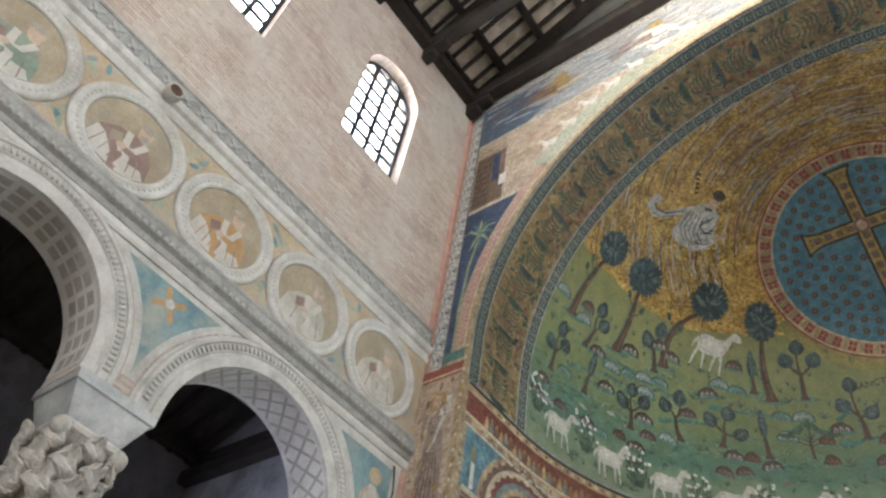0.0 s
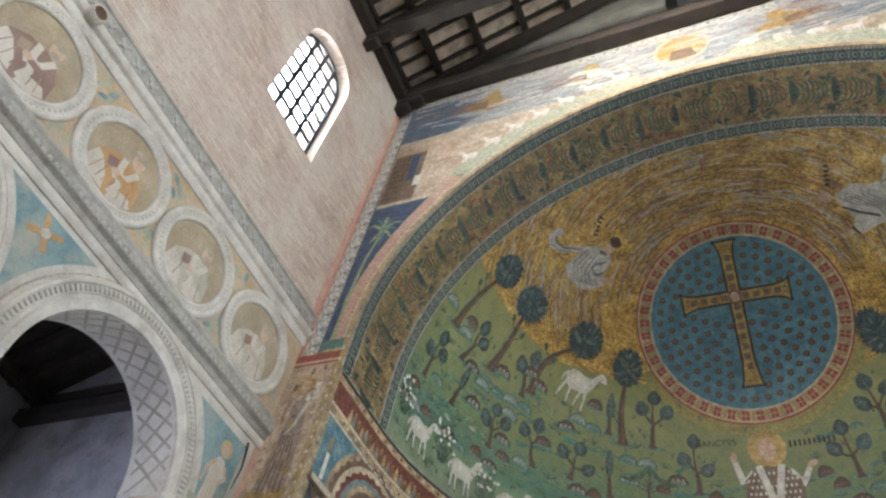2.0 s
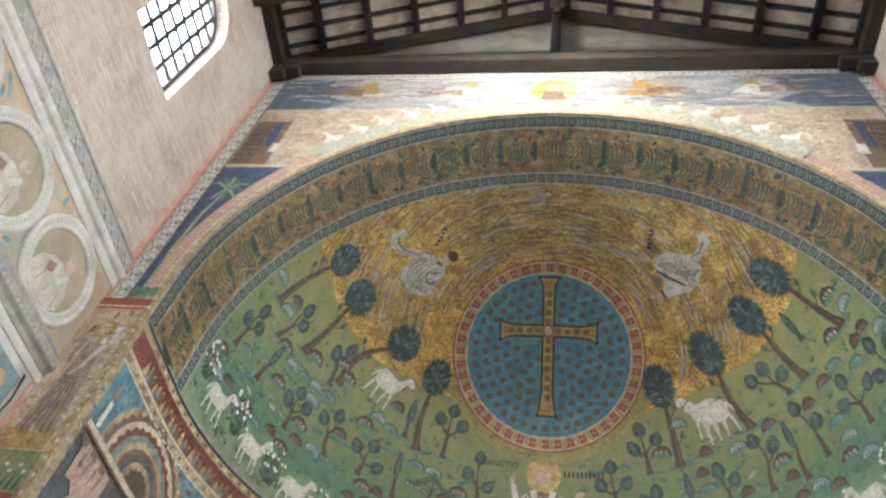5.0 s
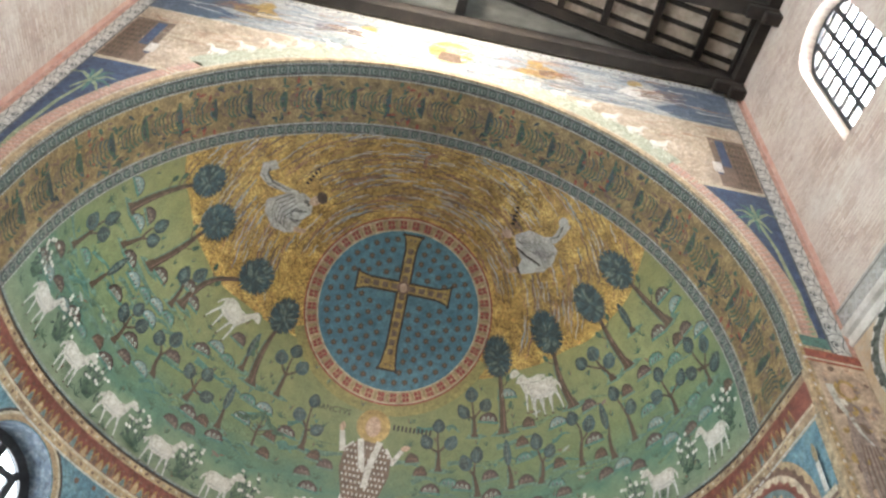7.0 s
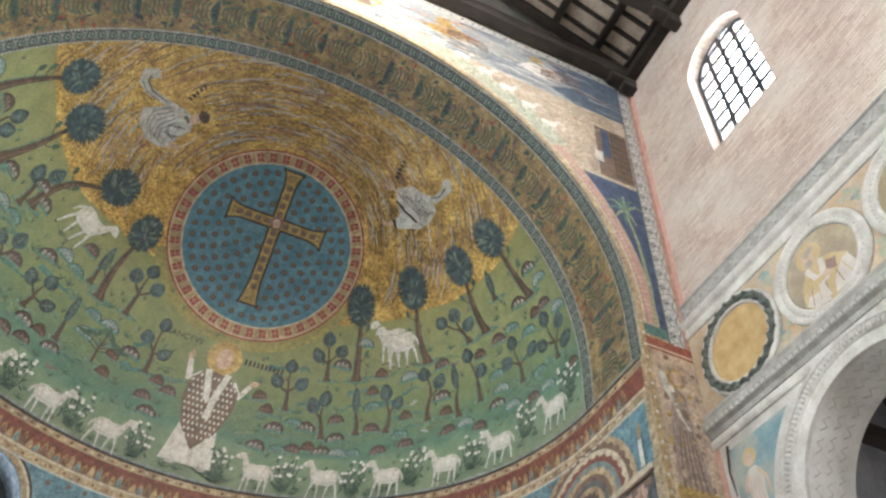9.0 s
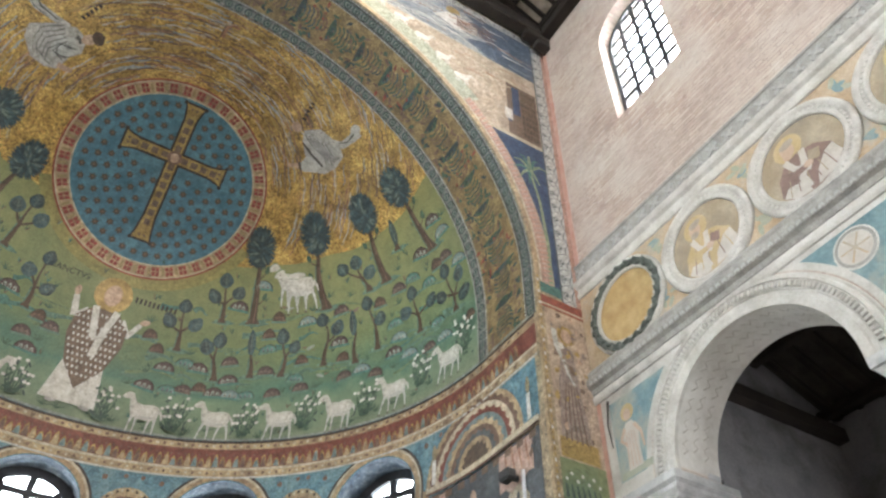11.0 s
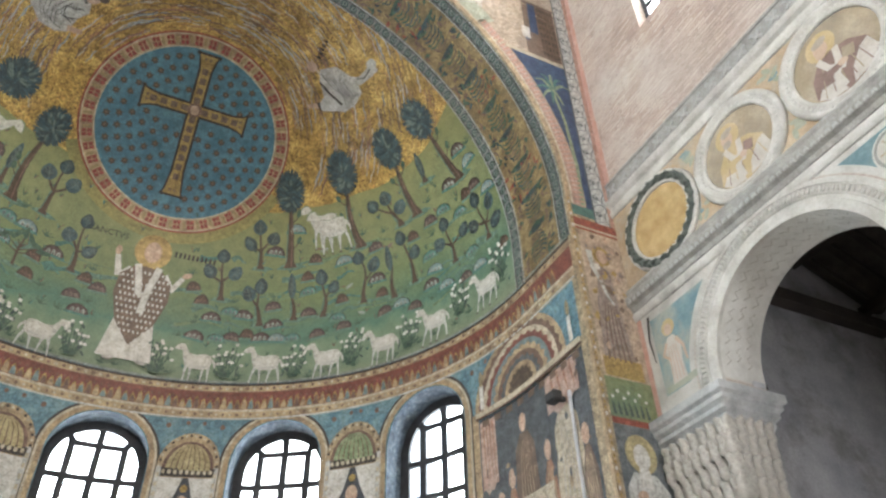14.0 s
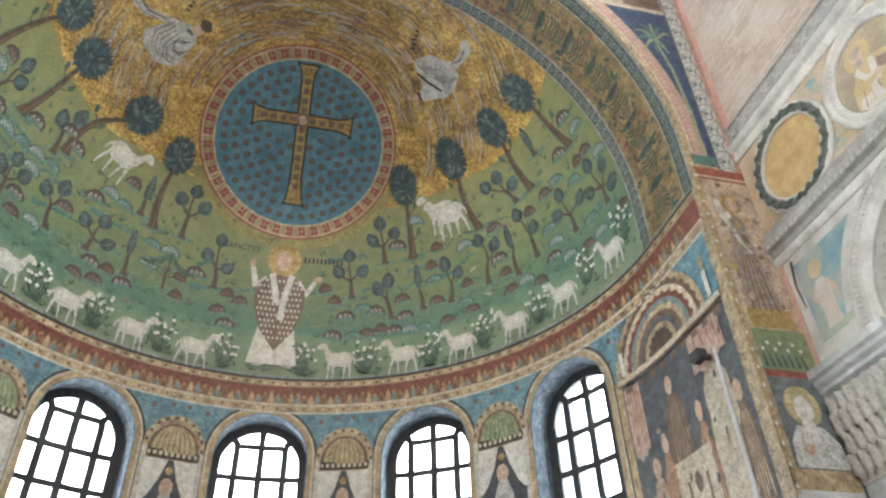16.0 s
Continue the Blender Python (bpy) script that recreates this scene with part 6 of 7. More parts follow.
def bust(cy, cz, robe, seed, s):
    """A plain painted half figure turned a little aside: halo, head, mantle, sleeve, stole and folds."""
    q = random.Random(seed)
    t = 0.10
    sh = [([(-0.44, -0.34), (-0.30, -0.50), (0.0, -0.56), (0.28, -0.50), (0.40, -0.38), (0.36, -0.12), (0.22, 0.06), (0.02, 0.10), (-0.20, 0.04), (-0.38, -0.12)], 0, 0.030),
          ([(-0.44, -0.34), (-0.30, -0.50), (-0.05, -0.54), (-0.10, -0.36), (-0.26, -0.18), (-0.38, -0.14)], 3, 0.034), ([(0.10, -0.34), (0.30, -0.30), (0.38, -0.40), (0.24, -0.52), (0.04, -0.55)], 3, 0.034),
          (ell(t, 0.26, 0.20, 0.20, 20), 2, 0.028), (ell(t + 0.01, 0.22, 0.095, 0.125, 16, -8), 1, 0.038), (ell(t - 0.01, 0.31, 0.105, 0.06, 14, -8, 0.06, seed), 6, 0.041),
          (ell(t + 0.03, 0.13, 0.07, 0.06, 12), 6 if seed % 2 else 1, 0.040),
          (stroke([(t - 0.14, 0.08), (t - 0.12, -0.10), (t - 0.02, -0.30), (t - 0.05, -0.50)], 0.085, 0.10), 3, 0.042), (stroke([(t + 0.10, 0.07), (t + 0.02, -0.12), (t - 0.16, -0.26)], 0.085, 0.07), 3, 0.044),
          (stroke([(0.32, -0.12), (0.16, -0.20), (-0.02, -0.20)], 0.13, 0.08), 5, 0.046), (ell(-0.05, -0.19, 0.065, 0.05, 12, 20), 1, 0.049), ([(-0.20, -0.22), (-0.06, -0.16), (-0.10, -0.02), (-0.24, -0.08)], 4, 0.047)]
    for k in range(6):
        x = -0.34 + 0.125 * k + q.uniform(-0.02, 0.02)
        sh.append((stroke([(x * 0.55, 0.02), (x * 0.8, -0.22), (x, -0.46)], 0.008, 0.016), 4 if k % 2 else 5, 0.036))
    w = on_wall(s)
    return laid([([(cy + 1.14 * x, cz + 1.14 * y + 0.02) for x, y in p], m_, d_) for p, m_, d_ in sh], lambda u, v, d: w(u, v, d))


def medallion(s, y, robe, seed, plain=False):
    z = 9.41
    bm = bmesh.new()
    circle_sweep(bm, y, z, [(0.64, 0.02), (0.65, 0.06), (0.69, 0.07), (0.71, 0.05), (0.77, 0.05), (0.80, 0.085), (0.86, 0.07), (0.875, 0.01)], s)
    ring = part("medallion", bm, M_STUCCO, NW[s], "round white stucco frame with a painted bust shape" if not plain else "gold roundel in a dark stucco wreath", True)
    bm = laid([(ell(y, z, 0.65, 0.65, 40), 0, 0.024)], lambda u, v, d: on_wall(s)(u, v, d))
    part("field", bm, M_GOLDPLAIN if plain else M_MEDAL, ring)
    if plain:
        bed = bmesh.new()
        circle_sweep(bed, y, z, [(0.69, 0.03), (0.69, 0.076), (0.71, 0.09), (0.80, 0.09), (0.82, 0.076), (0.82, 0.03)], s)
        part("wreath_bed", bed, M_WREATH, ring, "dark stucco wreath bed", True)
        leaf_bm = bmesh.new()
        for k in range(44):
            t = 2 * pi * k / 44
            m_ = Matrix.Translation(on_wall(s)(y + (0.72 + 0.06 * (k % 2)) * cos(t), z + (0.72 + 0.06 * (k % 2)) * sin(t), 0.088)) @ Matrix.Rotation(t + pi / 2 + (0.5 if k % 2 else -0.5), 4, "X") @ Matrix.Diagonal((0.045, 0.085, 0.042, 1))
            bmesh.ops.create_icosphere(leaf_bm, subdivisions=1, radius=1.0, matrix=m_)
        part("wreath", leaf_bm, M_WREATH, ring, "dark grey-green wreath leaves")
        for k in range(56):
            t = 2 * pi * k / 56
            ob = new("bead", bead)
            ob.parent, ob.location = ring, on_wall(s)(y + 0.655 * cos(t), z + 0.655 * sin(t), 0.06)
        return
    part("bust_shape", bust(y, z, robe, seed, s), [robe, M_SKIN, M_HALO if s > 0 else M_MEDAL, M_ROBEW, M_ROBER if robe != M_ROBER else M_MEDAL, robe, M_HAIR], ring, "painted bust shape in robes")
    for k in range(56):
        t = 2 * pi * k / 56
        ob = new("bead", bead)
        ob.parent = ring
        ob.location, ob.scale = on_wall(s)(y + 0.74 * cos(t), z + 0.74 * sin(t), 0.042), (1, 1.2, 1.2)


M_HALO = surface("painted_halo", (0.48, 0.36, 0.18), (0.58, 0.46, 0.28), 3.0, 0.9, 22, 0.3, 0.1)
M_GOLDPLAIN = surface("plain_gold_mosaic", (0.42, 0.27, 0.10), (0.58, 0.42, 0.20), 4.0, 0.6, 60, 0.6, 0.4)
M_WREATH = surface("dark_wreath", (0.055, 0.07, 0.06), (0.17, 0.185, 0.165), 5.0, 0.8, 30, 0.5, 0.3)
M_LATTICE = surface("lattice_paint", (0.36, 0.33, 0.28), (0.50, 0.46, 0.40), 3.0, 0.9, 20, 0.3, 0.1)
M_INTRADOS = surface("painted_intrados", (0.60, 0.58, 0.53), (0.76, 0.74, 0.69), 2.0, 0.9, 20, 0.4, 0.2, (0.50, 0.47, 0.43), 1.5)
ROBES = {-1: [M_ROBEP, M_ROBEP, M_ROBEO, M_ROBER, M_ROBEG, M_ROBEP, M_ROBEO, M_ROBER], 1: [M_ROBEP, M_HALO, M_ROBER, M_ROBEG, M_ROBEP, M_ROBEO, M_ROBER, M_ROBEP]}
for s in (-1, 1):
    w = on_wall(s)
    run(s, "frieze", [(0.0, 10.68), (0.03, 10.68), (0.03, 11.04), (0.05, 11.04), (0.05, 11.09), (0.0, 11.09)], M_GREYSTONE, "grey stucco frieze with small crosses")
    run(s, "moulding", [(0.0, 10.30), (0.04, 10.30), (0.06, 10.36), (0.06, 10.40), (0.03, 10.43), (0.03, 10.50), (0.09, 10.54), (0.11, 10.60), (0.11, 10.65), (0.05, 10.67), (0.0, 10.67)], M_STUCCO, "white stucco moulding")
    run(s, "painted_band", [(0.0, 8.70), (0.012, 8.70), (0.012, 10.30), (0.0, 10.30)], M_OCHRE, "faded ochre band between the medallions")
    run(s, "cornice", [(0.0, 8.24), (0.05, 8.24), (0.07, 8.32), (0.13, 8.36), (0.15, 8.44), (0.15, 8.50), (0.09, 8.53), (0.11, 8.60), (0.08, 8.66), (0.05, 8.70), (0.0, 8.70)], M_GREYSTONE, "grey moulded cornice over the arcade")
    run(s, "white_fillet", [(0.0, 8.08), (0.03, 8.08), (0.055, 8.13), (0.055, 8.19), (0.03, 8.24), (0.0, 8.24)], M_STUCCO, "white fillet under the cornice")
    run(s, "red_corner_strip", [(0.0, 6.3), (0.006, 6.3), (0.006, 8.08), (0.0, 8.08)], M_PAINTR, "", -0.012, -0.10)
    run(s, "red_corner_strip", [(0.0, 11.09), (0.006, 11.09), (0.006, 19.0), (0.0, 19.0)], M_PAINTR, "faded red stripe up the corner", -0.012, -0.13)
    for i in range(44):
        ob = new("frieze_ornament", cross_piece)
        ob.parent, ob.location = NW[s], w(-0.17 - 0.33 * i, 10.86, 0.035)
    for i in range(125):
        ob = new("leaf_dentil", leaf_dentil)
        ob.parent, ob.location, ob.scale = NW[s], w(-0.10 - 0.115 * i, 8.40, 0.125), (0.8, 1.15, 0.6)
    ys = [-1.09 - 1.755 * k for k in range(8)]
    for k, y in enumerate(ys):
        medallion(s, y, ROBES[s][k], k, plain=(s > 0 and k == 0))
        sh = []
        for e in (-1, 1):
            for j in range(5):
                sh.append((ell(y - 0.885 + rnd.uniform(-0.16, 0.16), 9.5 + e * (0.42 + 0.06 * j), 0.10, 0.045, 9, rnd.uniform(0, 180)), rnd.choice([0, 0, 1]), 0.016))
        part("painted_leaves", laid(sh, lambda u, v, d: w(u, v, d)), [M_FOLI, M_PAINTB], NW[s])
    # arches: archivolt, dentils, painted intrados
    for k, cy in enumerate(ARCH_Y[:4]):
        bm = bmesh.new()
        prof = [(1.41, -0.01), (1.41, 0.05), (1.53, 0.06), (1.55, 0.035), (1.60, 0.035), (1.62, 0.06), (1.73, 0.06), (1.745, 0.085), (1.785, 0.085), (1.80, 0.03), (1.84, 0.03), (1.85, -0.01)]
        foot = 6.30
        path = [lambda a, b: w(cy + a, foot, b)] + [lambda a, b, t=pi * i / 36: w(cy + a * cos(t), ARCH_Z + a * sin(t), b) for i in range(37)] + [lambda a, b: w(cy - a, foot, b)]
        sweep(bm, prof, path)
        part("archivolt", bm, M_STUCCO, NW[s], "white stucco archivolt with a row of dentils")
        for i in range(72):
            t = pi * (i + 0.5) / 72
            ob = new("dentil", dentil)
            ob.parent = NW[s]
            ob.matrix_basis = Matrix.Translation(w(cy + 1.675 * cos(t), ARCH_Z + 1.675 * sin(t), 0.065)) @ Matrix.Rotation(t - pi / 2, 4, "X") @ Matrix.Diagonal((0.8, 0.62, 0.72, 1))
        bm = bmesh.new()
        n = 36
        vs = [[bm.verts.new((s * (W + x), cy + 1.412 * cos(pi * i / n), ARCH_Z + 1.412 * sin(pi * i / n))) for x in (0.0, TH)] for i in range(n + 1)]
        for i in range(n):
            bm.faces.new([vs[i][0], vs[i + 1][0], vs[i + 1][1], vs[i][1]])
        part("intrados", bm, M_INTRADOS, NW[s], "white intrados painted with a grey lattice", True)
        sh = []
        if s > 0:
            for i in range(14):
                for j in range(3):
                    a0, v0 = 8 + 12 * i + 3 * (j % 2), 0.10 + 0.19 * j
                    sh.append((stroke([(a0, v0 * 39), (a0 + 3, (v0 + 0.09) * 39), (a0 + 6, v0 * 39), (a0 + 9, (v0 + 0.09) * 39)], 0.8, 0.5), 0, 0.0))
            sh = [([(u, v / 39) for u, v in p], m_, d_) for p, m_, d_ in sh]
        elif k % 2 == 0:
            for i in range(15):
                a0 = 12 * i
                sh.append(([(a0, 0.04), (a0 + 2.4, 0.04), (min(180, a0 + 23), 0.66), (min(180, a0 + 20.6), 0.66)], 0, 0.0))
                sh.append(([(min(180, a0 + 20.6), 0.04), (min(180, a0 + 23), 0.04), (a0 + 2.4, 0.66), (a0, 0.66)], 0, 0.0))
        else:
            for i in range(18):
                for j in range(3):
                    sh.append((rect(10 * i + 1.5, 10 * i + 8.5, 0.08 + 0.19 * j, 0.22 + 0.19 * j), 0, 0.0))
        part("lattice", laid(sh, lambda u, v, d: (s * (W + v), cy + 1.408 * cos(radians(u)), ARCH_Z + 1.408 * sin(radians(u))), 4.0), M_LATTICE, NW[s])
    # spandrels
    cols_y = [-4.76 - BAY * k for k in range(3)]
    for k, cy in enumerate(cols_y):
        a, b = ARCH_Y[k], ARCH_Y[k + 1]
        for grow, d, m in ((1.87, 0.008, M_STUCCO), (1.97, 0.014, M_PAINTB)):
            bm = bmesh.new()
            rows = []
            top = 8.07 if grow < 1.9 else 7.98
            for i in range(25):
                z = 6.55 + (top - 6.55) * i / 24
                q = sqrt(max(0.0, grow ** 2 - (z - ARCH_Z) ** 2))
                y0, y1 = a - q, b + q
                if y0 <= y1:
                    continue
                rows.append((z, max(y1, b), min(y0, a)))
            for (z0, p0, p1), (z1, q0, q1) in zip(rows[:-1], rows[1:]):
                quad(bm, w(p0, z0, d), w(p1, z0, d), w(q1, z1, d), w(q0, z1, d))
            bmesh.ops.remove_doubles(bm, verts=bm.verts, dist=0.0005)
            if len(bm.faces):
                part("spandrel", bm, m, NW[s], "blue painted spandrel with an ochre border")
            else:
                bm.free()
        if s < 0:
            sh = [(stroke([(cy - 0.22, 7.60), (cy + 0.22, 7.84)], 0.08), 0, 0.022), (stroke([(cy - 0.12, 7.94), (cy + 0.12, 7.50)], 0.08), 0, 0.023), (ell(cy, 7.72, 0.07, 0.07), 1, 0.026)]
        else:
            cy += 0.10
            sh = [(ell(cy, 7.66, 0.29, 0.29, 24), 1, 0.020), (ell(cy, 7.66, 0.265, 0.265, 24), 3, 0.022), (ell(cy, 7.66, 0.225, 0.225, 24), 2, 0.024)]
            for j in range(3):
                t = pi * j / 3
                sh.append((stroke([(cy - 0.2 * cos(t), 7.66 - 0.2 * sin(t)), (cy + 0.2 * cos(t), 7.66 + 0.2 * sin(t))], 0.03), 0, 0.027))
        part("spandrel_ornament", laid(sh, lambda u, v, d: w(u, v, d)), [M_ROBEO if s < 0 else M_OCHRE, M_STUCCO, M_ROBEW, M_GREYSTONE], NW[s], "painted cross" if s < 0 else "white wheel ornament")
    # panel between the first arch and the corner
    for grow, y_end, z0, top, d, m in ((1.88, -0.12, 6.42, 8.07, 0.010, M_STUCCO), (1.98, -0.30, 6.62, 7.92, 0.016, M_PAINTB)):
        bm = bmesh.new()
        rows = []
        for i in range(19):
            z = z0 + (top - z0) * i / 18
            q = sqrt(max(0.0, grow ** 2 - (z - ARCH_Z) ** 2))
            rows.append((z, min(ARCH_Y[0] + q, y_end), y_end))
        for (za, p0, p1), (zb, q0, q1) in zip(rows[:-1], rows[1:]):
            quad(bm, w(p0, za, d), w(p1, za, d), w(q1, zb, d), w(q0, zb, d))
        bmesh.ops.remove_doubles(bm, verts=bm.verts, dist=0.0005)
        part("corner_panel", bm, m, NW[s], "faded blue panel with a pale painted shape")
    sh = [([(-0.80, 6.72), (-0.50, 6.72), (-0.52, 7.05), (-0.48, 7.28), (-0.58, 7.46), (-0.72, 7.46), (-0.82, 7.26), (-0.78, 7.0)], 0, 0.024), (ell(-0.64, 7.58, 0.075, 0.095), 1, 0.026), (ell(-0.64, 7.62, 0.14, 0.14, 16), 3, 0.020), (rect(-1.0, -0.34, 6.63, 6.74), 2, 0.022),
          (stroke([(-0.55, 7.38), (-0.44, 7.22), (-0.56, 7.10)], 0.07, 0.05), 1, 0.028), (stroke([(-0.75, 7.38), (-0.86, 7.20), (-0.88, 6.95)], 0.07, 0.04), 1, 0.028)]
    for k in range(4):
        sh.append((stroke([(-0.74 + 0.07 * k, 6.75), (-0.72 + 0.05 * k, 7.3)], 0.02, 0.012), 1, 0.030))
    part("painted_shape", laid(sh, lambda u, v, d: w(u, v, d)), [M_ROBEW, M_SKIN, M_FOLI, M_HALO], NW[s])
    sh = [(stroke([(-0.30, 8.0), (-0.22, 7.6), (-0.26, 7.2)], 0.06, 0.02), 0, 0.03)]
    part("crack", laid(sh, lambda u, v, d: w(u, v, d)), [M_LINE], NW[s])


# ---- columns, capitals and imposts ----
def lathe(bm, profile, n=28):
    rows = [[bm.verts.new((r * cos(2 * pi * i / n), r * sin(2 * pi * i / n), z)) for i in range(n)] for r, z in profile]
    for a, b in zip(rows[:-1], rows[1:]):
        for i in range(n):
            bm.faces.new([a[i], a[(i + 1) % n], b[(i + 1) % n], b[i]])
    bm.faces.new(rows[-1])
    bm.faces.new(list(reversed(rows[0])))


leaf_mesh = bpy.data.meshes.new("leaf")
bm = bmesh.new()
bmesh.ops.create_uvsphere(bm, u_segments=12, v_segments=9, radius=1.0)
for v in bm.verts:
    x, y, z = v.co
    lobe = 1 + 0.30 * sin(11 * z + 2 * y)
    rough = 1 + 0.5 * noise.noise(Vector((x * 3, y * 3, z * 4)))
    v.co = (0.05 * x * rough + 0.07 * max(0.0, z) ** 2 + 0.03 * abs(sin(5 * y)), 0.13 * y * lobe * (1.15 - 0.3 * abs(z)) + 0.06 * z * z, 0.17 * z)
bm.to_mesh(leaf_mesh)
bm.free()
leaf_mesh.materials.append(M_CAPITAL)


def column(x, y):
    root = new("column")
    tagged(root, "grey veined marble column with leafy capital", "column", "arcade columns")
    bm = bmesh.new()
    lathe(bm, [(0.48, 0.0), (0.48, 0.25), (0.42, 0.27), (0.44, 0.36), (0.36, 0.42), (0.345, 0.5), (0.335, 3.0), (0.30, 4.75), (0.345, 4.80), (0.345, 4.88), (0.30, 4.92)])
    part("shaft", bm, M_MARBLE, root, "", True)
    bm = bmesh.new()
    lathe(bm, [(0.29, 4.92), (0.31, 5.1), (0.33, 5.4), (0.42, 5.6), (0.44, 5.66)], 20)
    box(bm, -0.42, 0.42, -0.42, 0.42, 5.66, 5.78, 0.03)
    cap = part("capital", bm, M_CAPITAL, root, "weathered carved capital")
    for row, (n, z, r, sc) in enumerate(((9, 5.10, 0.36, 1.05), (9, 5.34, 0.41, 1.0), (8, 5.56, 0.47, 0.85))):
        for i in range(n):
            t = 2 * pi * (i + 0.5 * (row % 2)) / n
            ob = new("leaf", leaf_mesh)
            ob.parent = cap
            ob.matrix_basis = Matrix.Translation((r * cos(t), r * sin(t), z)) @ Matrix.Rotation(t, 4, "Z") @ Matrix.Diagonal((sc * 1.5, sc, sc, 1))
    for i in range(4):
        t = pi / 4 + pi / 2 * i
        bm = bmesh.new()
        bmesh.ops.create_uvsphere(bm, u_segments=10, v_segments=8, radius=0.11, matrix=Matrix.Translation((0.52 * cos(t), 0.52 * sin(t), 5.66)))
        part("volute", bm, M_CAPITAL, cap, "", True)
    bm = bmesh.new()
    ring = [[bm.verts.new((sx * hx, sy * hy, z)) for sx, sy in ((-1, -1), (1, -1), (1, 1), (-1, 1))] for z, hx, hy in ((5.78, 0.34, 0.34), (5.84, 0.36, 0.36), (6.16, 0.44, 0.50), (6.17, 0.47, 0.53), (6.30, 0.47, 0.53))]
    for p, q in zip(ring[:-1], ring[1:]):
        for i in range(4):
            bm.faces.new([p[i], p[(i + 1) % 4], q[(i + 1) % 4], q[i]])
    bm.faces.new(ring[-1])
    bm.faces.new(list(reversed(ring[0])))
    part("impost_block", bm, M_MARBLE, root, "plain tapering grey impost block")
    root.location = (x, y, 0)
    return root


col0 = column(-(W + TH / 2), -4.76)
for s in (-1, 1):
    for k in range(7):
        if s < 0 and k == 0:
            continue
        copy_thing(col0, pose(s * (W + TH / 2), -4.76 - BAY * k, 0))

acanthus = bpy.data.meshes.new("acanthus_leaf")
bm = bmesh.new()
bmesh.ops.create_uvsphere(bm, u_segments=8, v_segments=8, radius=1.0)
for v in bm.verts:
    x, y, z = v.co
    v.co = (0.05 * x + 0.07 * max(0.0, z) ** 2, 0.10 * y * (1 + 0.25 * sin(12 * z)) * (1.1 - 0.3 * z * z), 0.16 * z)
for f in bm.faces:
    f.smooth = True
bm.to_mesh(acanthus)
bm.free()
acanthus.materials.append(M_CAPITAL)
for s in (-1, 1):
    root = new("end_pier")
    tagged(root, "marble end pier with carved capital and moulded impost", "pier", "end piers")
    bm = bmesh.new()
    box(bm, s * (W + 0.02), s * (W + TH - 0.02), -1.18, -0.005, 0.0, 4.75, 0.02)
    part("shaft", bm, M_MARBLE, root)
    bm = bmesh.new()
    box(bm, s * (W + 0.0), s * (W + TH), -1.2, -0.005, 4.75, 5.80, 0.02)
    cap = part("capital", bm, M_CAPITAL, root, "capital carved with rows of leaves")
    for row, z in enumerate((4.95, 5.22, 5.49, 5.70)):
        for i in range(7):
            ob = new("leaf", acanthus)
            ob.parent = cap
            ob.matrix_basis = Matrix.Translation((s * (W - 0.02 - 0.025 * row), -0.10 - 0.175 * i - (0.06 if row % 2 else 0), z)) @ (Matrix.Rotation(pi, 4, "Z") if s > 0 else Matrix.Identity(4)) @ Matrix.Diagonal((1.5, 1, 1, 1))
        ob = new("leaf", acanthus)
        ob.parent = cap
        ob.matrix_basis = Matrix.Translation((s * (W + 0.0 - 0.02 * row), -1.20 - 0.02 * row, z)) @ Matrix.Rotation(radians(-45 if s < 0 else -135), 4, "Z") @ Matrix.Diagonal((1.8, 1.1, 1, 1))
        for i in range(4):
            ob = new("leaf", acanthus)
            ob.parent = cap
            ob.matrix_basis = Matrix.Translation((s * (W + 0.08 + 0.17 * i), -1.22 - 0.025 * row, z)) @ Matrix.Rotation(-pi / 2, 4, "Z") @ Matrix.Diagonal((1.5, 1, 1, 1))
    bm = bmesh.new()
    steps = [(0.03, 5.80), (0.06, 5.86), (0.06, 5.92), (0.12, 5.97), (0.12, 6.03), (0.17, 6.08), (0.17, 6.14), (0.22, 6.18), (0.22, 6.29)]
    ring = []
    for o, z in steps:
        ring.append([bm.verts.new(p) for p in ((s * (W - o), -0.014, z), (s * (W - o), -1.24 - o, z), (s * (W + TH + o), -1.24 - o, z), (s * (W + TH + o), -0.014, z))])
    for p, q in zip(ring[:-1], ring[1:]):
        for i in range(4):
            bm.faces.new([p[i], p[(i + 1) % 4], q[(i + 1) % 4], q[i]])
    bm.faces.new(ring[-1])
    bm.faces.new(list(reversed(ring[0])))
    part("impost", bm, M_MARBLE, root, "grey marble impost with stepped mouldings")

